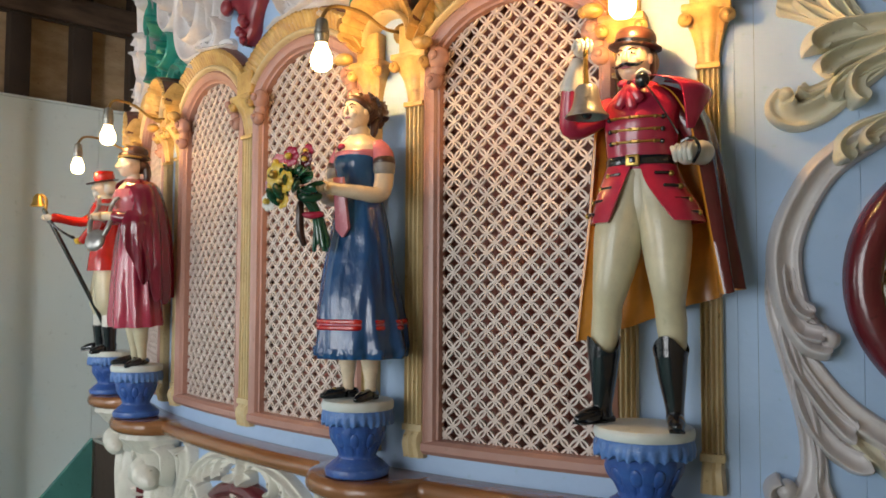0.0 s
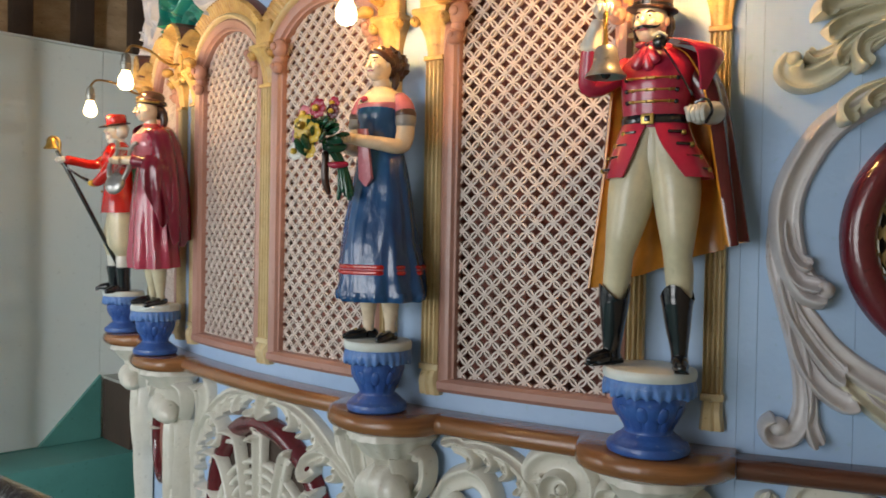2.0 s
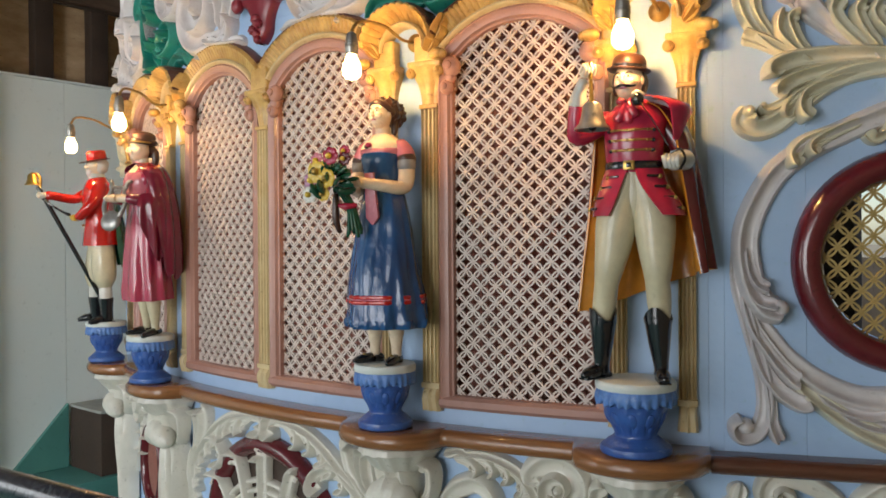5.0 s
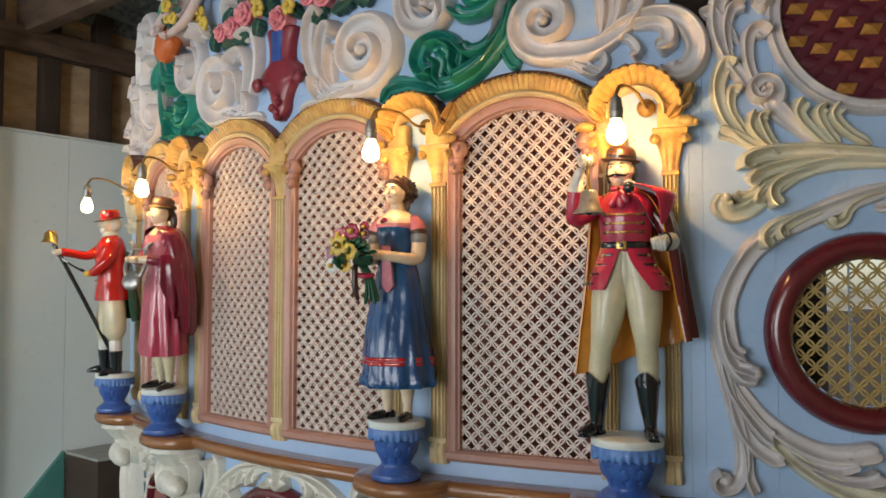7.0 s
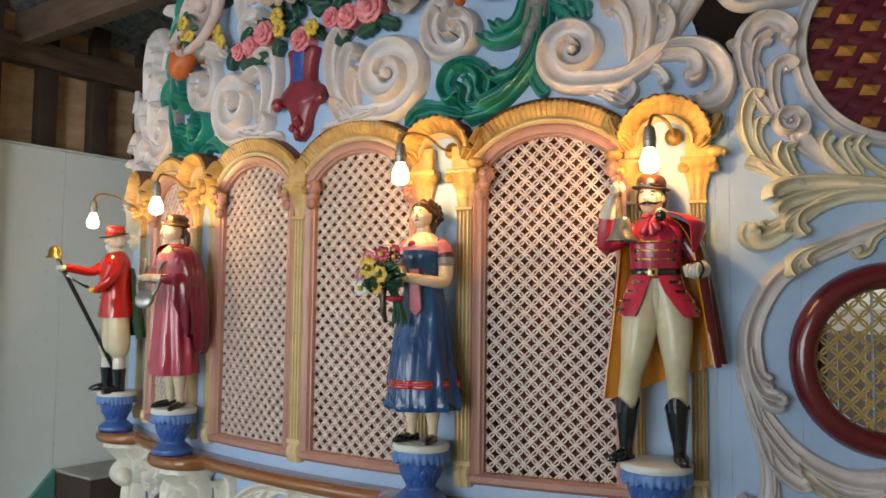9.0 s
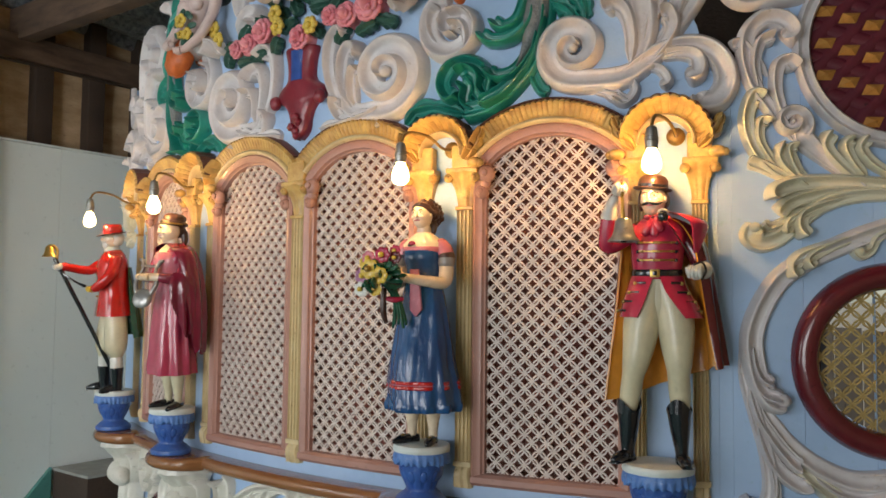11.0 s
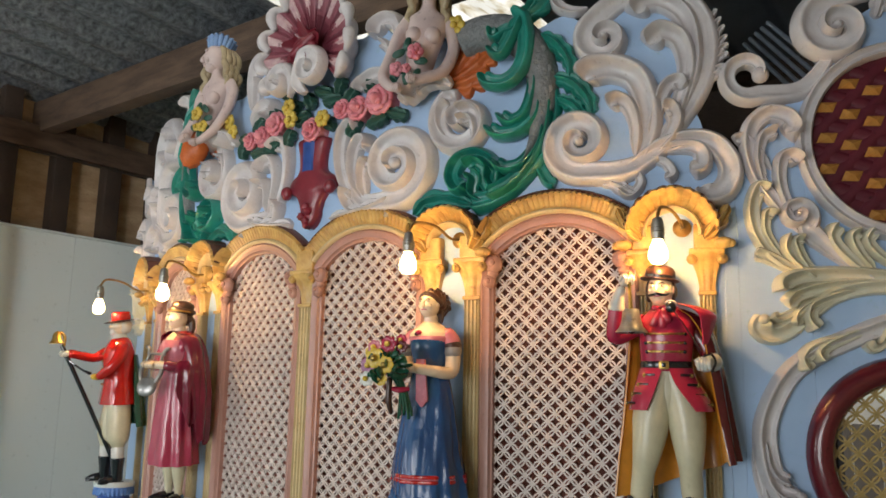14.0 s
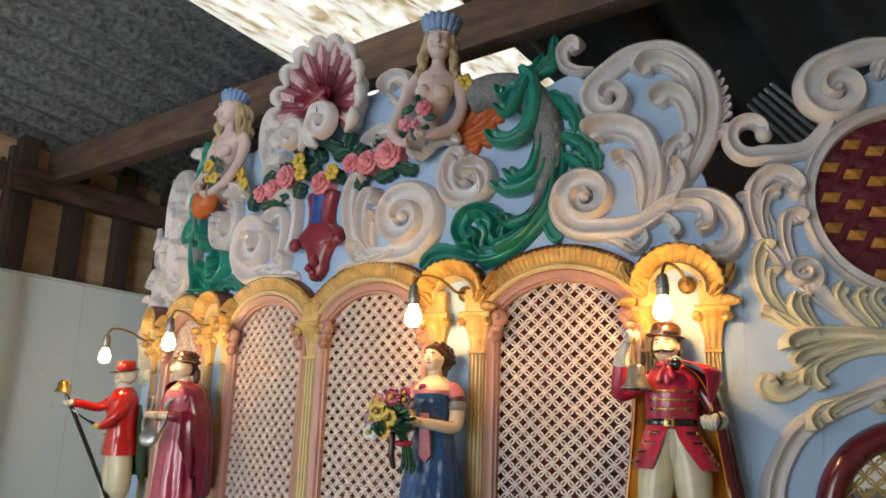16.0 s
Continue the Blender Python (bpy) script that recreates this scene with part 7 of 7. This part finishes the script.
bm = bmesh.new()
ring(bm, (1.874, 2.370), 0.252, 0.262, 0.022, 0.040, chan)
panel = part("red_panel_frame", bend(bm), CREAM, organ, "cream moulded round frame")
bm = bmesh.new()
rows = [[(1.874 + 0.244 * q * math.cos(2 * math.pi * k / 48), -0.010, 2.370 + 0.255 * q * math.sin(2 * math.pi * k / 48)) for k in range(48)] for q in (0.02, 0.35, 0.7, 1.0)]
vs = grid(bm, rows, closed_v=True)
cap(bm, vs[0])
part("red_disc", bend(bm), DISC, panel, "maroon disc")
# woven maroon strips with gold lozenges between them
WA, WB = Vector((0.060, -0.0225)), Vector((-0.062, -0.066))
W0 = Vector((1.747, 2.537))


def in_disc(x, z, k=1.0):
    return math.hypot((x - 1.874) / (0.240 * k), (z - 2.370) / (0.250 * k)) < 1


for along, across in ((WA, WB), (WB, WA)):
    for i in range(-8, 9):
        run = [W0 + across * (i + 0.5) + along * (0.125 * q) for q in range(-80, 81)]
        run = [(p.x, p.y) for p in run if in_disc(p.x, p.y, 0.99)]
        if len(run) > 6:
            bm = bmesh.new()
            lift = 0.0012 if along is WB else 0.0
            ribbon(bm, run, lambda t: 0.0165, lambda t: 0.0045, 0.0105 + lift, rnd, m=7)
            part("woven_strip", bend(bm), DISC, panel, "maroon woven strip")
for i in range(-8, 9):
    for j in range(-8, 9):
        p = W0 + WA * i + WB * j
        if in_disc(p.x, p.y, 0.93):
            bm = bmesh.new()
            top = bm.verts.new((p.x + 0.002, -0.026, p.y + 0.002))
            b = [bm.verts.new((p.x + q, -0.0155, p.y + w)) for q, w in ((-0.029, -0.013), (-0.016, 0.015), (0.029, 0.013), (0.016, -0.015))]
            for k in range(4):
                bm.faces.new((b[k], b[(k + 1) % 4], top))
            part("gold_stud", bend(bm), STUDGOLD, panel, smooth=False)

scroll((1.478, 2.578), 0.066, -60, -0.85, 0.026, 0.042, [(1.745, 2.74), (1.70, 2.62), (1.625, 2.53)], 1, CREAM, eye=0, r1=0.55)
scroll((1.722, 2.705), 0.092, 95, 1.45, 0.036, 0.050, [(2.02, 2.74), (1.93, 2.82), (1.82, 2.83)], 1, CREAM)
frond([(1.90, 2.74), (1.85, 2.78), (1.83, 2.73)], 0.02, 0.04, 1)
frond([(1.98, 2.72), (1.92, 2.74), (1.90, 2.69)], 0.02, 0.04, 1)
for f in (1, -1):
    hooked([(1.60, 2.12), (1.545, 2.20), (1.503, 2.265), (1.478, 2.342), (1.484, 2.418), (1.528, 2.462), (1.576, 2.452), (1.596, 2.418), (1.575, 2.396)], 0.016, 0.024, 0.044, f)
    hooked([(1.515, 2.26), (1.502, 2.33), (1.515, 2.39), (1.550, 2.405)], 0.010, 0.016, 0.050, f)
    hooked([(1.610, 2.13), (1.572, 2.20), (1.556, 2.265), (1.562, 2.322), (1.588, 2.336), (1.606, 2.312)], 0.012, 0.019, 0.048, f)
    hooked([(1.535, 2.30), (1.490, 2.37), (1.462, 2.395), (1.440, 2.385)], 0.010, 0.015, 0.030, f)
    scroll((1.592, 2.164), 0.044, -50, 1.3, 0.026, 0.054, [(1.775, 1.985), (1.695, 2.050), (1.645, 2.100)], f)
    hooked([(1.60, 2.01), (1.55, 2.035), (1.496, 2.10), (1.478, 2.18), (1.498, 2.242), (1.520, 2.235)], 0.014, 0.020, 0.040, f, IVORY)
    hooked([(1.56, 2.04), (1.515, 2.115), (1.516, 2.17), (1.535, 2.165)], 0.010, 0.014, 0.044, f, IVORY)
    hooked([(1.60, 2.00), (1.555, 2.030), (1.512, 2.052), (1.480, 2.062)], 0.014, 0.016, 0.036, f, IVORY, ball=0)
    hooked([(1.645, 1.99), (1.595, 2.030), (1.566, 2.07), (1.574, 2.108)], 0.016, 0.016, 0.050, f, IVORY)
    hooked([(1.635, 2.00), (1.606, 2.040), (1.588, 2.088), (1.605, 2.095)], 0.012, 0.014, 0.052, f, IVORY)
    hooked([(1.775, 1.992), (1.706, 2.062), (1.682, 2.102), (1.696, 2.132)], 0.014, 0.018, 0.046, f, IVORY)
    hooked([(1.785, 2.010), (1.750, 2.055), (1.732, 2.098), (1.748, 2.112)], 0.012, 0.015, 0.046, f, IVORY)
# the same carving begins again on the other wing
scroll((1.478, 2.578), 0.066, -60, -0.85, 0.026, 0.042, [(1.745, 2.74), (1.70, 2.62), (1.625, 2.53)], -1, CREAM, eye=0, r1=0.55)
frond([(1.72, 1.955), (1.62, 1.945), (1.53, 1.955)], 0.032, 0.050, -1, IVORY, lobes=4)
top_board("wing_crest_board", 1.404, 1.75, 2.302, WING_TOP, 40, flip=-1)
# long horizontal stem and its leaves
hooked([(2.2, 1.93), (2.0, 1.965), (1.829, 1.990), (1.738, 1.999), (1.653, 2.000), (1.591, 1.994), (1.553, 1.976), (1.552, 1.957)], 0.014, 0.022, 0.052, 1, IVORY)
hooked([(1.86, 2.01), (1.80, 2.05), (1.770, 2.09), (1.785, 2.115)], 0.012, 0.016, 0.045, 1, IVORY)
hooked([(2.05, 1.950), (1.828, 1.966), (1.736, 1.961), (1.669, 1.939), (1.606, 1.893), (1.552, 1.850), (1.510, 1.838), (1.486, 1.856), (1.500, 1.875)], 0.016, 0.024, 0.046, 1, IVORY, ball=0.5)
hooked([(1.80, 1.975), (1.70, 1.972), (1.625, 1.958), (1.580, 1.940), (1.556, 1.915)], 0.014, 0.018, 0.050, 1, IVORY)
hooked([(1.70, 1.950), (1.638, 1.926), (1.601, 1.906), (1.580, 1.882), (1.574, 1.860)], 0.013, 0.015, 0.054, 1, IVORY)
hooked([(1.74, 1.955), (1.663, 1.932), (1.622, 1.910), (1.614, 1.878), (1.629, 1.853)], 0.013, 0.018, 0.056, 1, IVORY)
hooked([(1.62, 1.930), (1.570, 1.895), (1.535, 1.880), (1.516, 1.890)], 0.010, 0.012, 0.050, 1, IVORY)
# great C round the grille
hooked([(2.05, 1.925), (1.90, 1.895), (1.793, 1.862), (1.709, 1.826), (1.633, 1.790), (1.562, 1.738), (1.517, 1.671), (1.490, 1.601), (1.486, 1.537), (1.500, 1.462), (1.530, 1.412), (1.566, 1.405)], 0.022, 0.026, 0.044, 1, CREAM, ball=0.6)
hooked([(1.715, 1.836), (1.655, 1.816), (1.612, 1.796), (1.592, 1.768), (1.600, 1.742)], 0.014, 0.018, 0.062, 1, IVORY)
hooked([(1.75, 1.850), (1.703, 1.832), (1.655, 1.808), (1.632, 1.787), (1.640, 1.768)], 0.012, 0.015, 0.058, 1, IVORY)
hooked([(1.490, 1.56), (1.496, 1.505), (1.511, 1.472), (1.535, 1.458)], 0.012, 0.015, 0.058, 1, CREAM)
hooked([(1.482, 1.54), (1.488, 1.480), (1.512, 1.432), (1.552, 1.420)], 0.014, 0.016, 0.060, 1, CREAM)
# its tail, dividing into a small curl and the lower C
hooked([(1.462, 1.57), (1.466, 1.483), (1.493, 1.373), (1.519, 1.276), (1.530, 1.203), (1.526, 1.148), (1.505, 1.110), (1.476, 1.104), (1.466, 1.124), (1.482, 1.136)], 0.016, 0.019, 0.040, 1, CREAM, ball=0.85)
hooked([(1.478, 1.46), (1.500, 1.373), (1.544, 1.301), (1.585, 1.252), (1.602, 1.242)], 0.013, 0.019, 0.052, 1, CREAM)
hooked([(1.500, 1.345), (1.520, 1.276), (1.556, 1.220), (1.600, 1.190), (1.622, 1.196)], 0.013, 0.021, 0.050, 1, CREAM)
hooked([(1.530, 1.250), (1.541, 1.190), (1.543, 1.137), (1.558, 1.096)], 0.010, 0.014, 0.044, 1, CREAM)
hooked([(1.500, 1.40), (1.535, 1.345), (1.580, 1.288), (1.645, 1.238), (1.721, 1.205), (1.790, 1.202), (1.86, 1.215)], 0.018, 0.024, 0.034, 1, CREAM, ball=0)
hooked([(1.575, 1.262), (1.625, 1.212), (1.680, 1.168), (1.745, 1.128), (1.84, 1.095), (1.96, 1.085)], 0.016, 0.026, 0.046, 1, IVORY, ball=0)
hooked([(1.640, 1.215), (1.700, 1.178), (1.760, 1.168), (1.800, 1.190)], 0.012, 0.015, 0.050, 1, CREAM)
hooked([(1.69, 1.170), (1.75, 1.145), (1.82, 1.140), (1.86, 1.160)], 0.012, 0.015, 0.052, 1, CREAM)
# small curl above the grille
hooked([(1.90, 1.885), (1.840, 1.868), (1.804, 1.844), (1.788, 1.815), (1.764, 1.803), (1.748, 1.818)], 0.010, 0.012, 0.040, 1, IVORY)
frond([(2.05, 1.87), (1.94, 1.855), (1.86, 1.845)], 0.020, 0.036, 1, CREAM, lobes=4)

# ---------------------------------------------------------------- lower front under the ledge
bm = bmesh.new()
ring(bm, (0.0, 0.605), 0.308, 0.312, 0.034, 0.040)
low = part("oval_frame", bend(bm), MAROON, organ, "maroon gloss oval frame under the ledge")
# flat dark sheet: its colour gives the shade of a hollow behind the fan
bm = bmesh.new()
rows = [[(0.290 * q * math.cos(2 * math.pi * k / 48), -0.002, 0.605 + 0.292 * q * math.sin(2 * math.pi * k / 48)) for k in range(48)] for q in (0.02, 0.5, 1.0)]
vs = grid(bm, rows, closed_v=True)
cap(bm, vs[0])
part("dark_backing", bend(bm), STUD, low, "dark sheet standing in for the shaded hollow behind the fan")
for k in range(7):
    a = radians(90 + (k - 3) * 27)
    bm = bmesh.new()
    p = smooth_path([(0.03 * (3 - k) / 3, 0.36), (0.12 * math.cos(a), 0.42 + 0.14 * math.sin(a)), (0.27 * math.cos(a), 0.57 + 0.27 * math.sin(a)), (0.315 * math.cos(a) + 0.018 * math.cos(a), 0.59 + 0.30 * math.sin(a))], 8)
    tip = p[-1]
    sw = 0.030 if k < 3 else -0.030
    hook(bm, [p[0], p[8], p[16], (tip[0], tip[1] - 0.006), (tip[0] + 0.9 * sw, tip[1] - 0.004)], 0.015, 0.026, 0.046, 0.012, ball=0, grooves=1)
    part("fan_rib", bend(bm), WHITE, low, "white carved fan rib")
for k in range(6):
    r = 0.12 + 0.032 * k
    bm = bmesh.new()
    ribbon(bm, arc_points((0, 0.52), r, 175, 5, 30), lambda t: 0.0105, lambda t: 0.022, 0.006, rnd, m=7)
    part("fan_hoop", bend(bm), WHITE, low)
for f in (1, -1):
    stem = [(0.03, 0.999), (0.087, 1.002), (0.195, 0.984), (0.285, 0.938), (0.36, 0.872), (0.43, 0.800), (0.462, 0.70), (0.468, 0.55), (0.46, 0.42)]
    frond(stem, 0.017, 0.040, f, WHITE, lobes=0, blunt=0.7, label="white carved acanthus stem")
    leaf_spray(stem[1:], 11, 0.066, 0.040, -1, f, WHITE, label="white carved acanthus spray")
    hooked([(0.130, 0.996), (0.087, 1.006), (0.044, 1.012), (0.010, 0.992), (0.018, 0.960), (0.052, 0.962)], 0.014, 0.020, 0.044, f, WHITE, label="white carved curling leaf")
    hooked([(0.410, 0.820), (0.361, 0.866), (0.300, 0.884), (0.248, 0.863), (0.238, 0.832), (0.268, 0.826)], 0.018, 0.026, 0.050, f, WHITE, label="white carved curling leaf")
    hooked([(0.500, 0.62), (0.470, 0.78), (0.415, 0.852), (0.378, 0.908), (0.366, 0.970), (0.384, 0.984)], 0.018, 0.024, 0.042, f, WHITE, label="white carved curling leaf")
    hooked([(0.455, 0.800), (0.430, 0.880), (0.424, 0.945), (0.440, 0.975)], 0.012, 0.018, 0.046, f, WHITE, label="white carved curling leaf")
    # side field
    scroll((1.035, 0.935), 0.078, 160, -1.5, 0.034, 0.05, [(1.16, 0.60), (1.08, 0.74), (0.985, 0.85)], f, WHITE)
    scroll((1.035, 0.935), 0.100, 40, -0.55, 0.022, 0.04, [(0.94, 0.99)], f, WHITE, eye=0, r1=0.9)
    field_stem = [(0.74, 0.985), (0.83, 0.995), (0.92, 0.965), (0.97, 0.90), (1.02, 0.80), (1.06, 0.68)]
    frond(field_stem, 0.016, 0.040, f, WHITE, lobes=0, blunt=0.6)
    leaf_spray(field_stem, 8, 0.055, 0.044, -1, f, WHITE, label="white carved acanthus spray")
    leaf_spray(field_stem[2:], 5, 0.050, 0.044, 1, f, WHITE, label="white carved acanthus spray")
    frond([(0.70, 0.985), (0.75, 1.0), (0.80, 0.98)], 0.014, 0.03, f, WHITE, lobes=3)
    scroll((0.80, 0.86), 0.062, 100, -0.75, 0.028, 0.045, [(0.66, 0.76), (0.72, 0.88)], f, WHITE, eye=0, r1=0.7)
    leaf_spray([(0.69, 0.86), (0.72, 0.74), (0.72, 0.60), (0.71, 0.45)], 8, 0.055, 0.045, -1, f, WHITE, label="white carved acanthus spray")
    bm = bmesh.new()
    ring(bm, (0.905 * f, 0.68), 0.125, 0.155, 0.020, 0.03)
    sm = part("small_oval_frame", bend(bm), MAROON, organ, "small maroon oval frame")
    bm = bmesh.new()
    rows = [[(0.905 * f + 0.115 * q * math.cos(2 * math.pi * k / 32), -0.002, 0.68 + 0.145 * q * math.sin(2 * math.pi * k / 32)) for k in range(32)] for q in (0.02, 0.5, 1.0)]
    vs = grid(bm, rows, closed_v=True)
    cap(bm, vs[0])
    part("red_backing", bend(bm), CLOTH, sm, "dull red cloth")

scroll((1.56, 0.965), 0.050, 60, 1.2, 0.026, 0.04, [(1.72, 0.80), (1.70, 0.94), (1.62, 1.0)], 1, WHITE)
scroll((1.80, 0.95), 0.050, 120, -1.2, 0.026, 0.04, [(1.70, 0.80), (1.72, 0.93)], 1, WHITE)
frond([(1.47, 0.99), (1.455, 0.90), (1.48, 0.80)], 0.024, 0.04, 1, WHITE, lobes=4)


def corbel(c):
    """Carved bracket under a round of the ledge, running down as a leafy pilaster."""
    bm = bmesh.new()
    rows = []
    n = 40
    for i in range(n + 1):
        t = i / n
        z = 0.95 - 0.83 * t
        w = 0.062 - 0.010 * t
        o = 0.060 + 0.055 * max(0, 1 - t * 3.2) ** 1.5 + 0.006 * math.cos(22 * t)
        rows.append([(c + w * q, -(o * (rnd(q) ** 0.35) * (0.90 + 0.10 * math.cos(3 * math.pi * q))), z) for q in [-1 + 2 * k / 22 for k in range(23)]])
    vs = grid(bm, rows)
    cap(bm, vs[0]), cap(bm, vs[-1])
    base = part("corbel", bend(bm), WHITE, organ, "white carved leaf corbel under the ledge")
    bm = bmesh.new()
    rows = []
    for q in range(41):
        a = math.pi * q / 40
        f = 1 + 0.06 * abs(math.sin(9 * a))
        rows.append([(c + w * (f if k > 1 else 1) * math.cos(a), -(o * (f if k > 1 else 1) * math.sin(a)) - 0.004, z) for k, (w, o, z) in enumerate(((0.100, 0.150, 1.023), (0.112, 0.165, 1.016), (0.112, 0.162, 1.000), (0.094, 0.138, 0.980), (0.086, 0.126, 0.962), (0.070, 0.104, 0.945)))])
    grid(bm, rows)
    part("cushion", bend(bm), WHITE, base, "white moulded cushion")
    bm = bmesh.new()
    rows = []
    for i in range(25):
        x = -0.080 + 0.16 * i / 24
        e = abs(x) / 0.080
        rr = 0.050 * max(0.06, 1 - e ** 2.2) ** 0.5 * (1 + 0.05 * math.cos(x * 230))
        rows.append([(c + x, -0.088 - rr * math.cos(a), 0.886 - 0.35 * abs(x) + rr * math.sin(a)) for a in [2 * math.pi * k / 30 for k in range(30)]])
    vs = grid(bm, rows, closed_v=True)
    cap(bm, vs[0]), cap(bm, vs[-1])
    part("roll", bend(bm), WHITE, base, "white carved roll")
    for sg in (-1, 1):
        bm = bmesh.new()
        hook(bm, [(c + sg * 0.062, 0.84), (c + sg * 0.098, 0.885), (c + sg * 0.104, 0.945), (c + sg * 0.078, 0.965)], 0.016, 0.022, 0.06, 0.03)
        part("side_leaf", bend(bm), WHITE, base)
        bm = bmesh.new()
        leaf(bm, [(c + sg * 0.048, 0.88), (c + sg * 0.062, 0.76), (c + sg * 0.055, 0.62), (c + sg * 0.050, 0.40), (c + sg * 0.050, 0.18)], 0.026, 0.055, 0.01, lobes=7, lobe=0.18, blunt=0.6)
        part("lower_leaf", bend(bm), WHITE, base)
    bm = bmesh.new()
    leaf(bm, [(c, 0.875), (c, 0.80), (c, 0.70), (c, 0.58)], 0.036, 0.026, 0.062, lobes=4, lobe=0.2)
    part("front_leaf", bend(bm), WHITE, base)


for c, _ in STANDS:
    corbel(c)
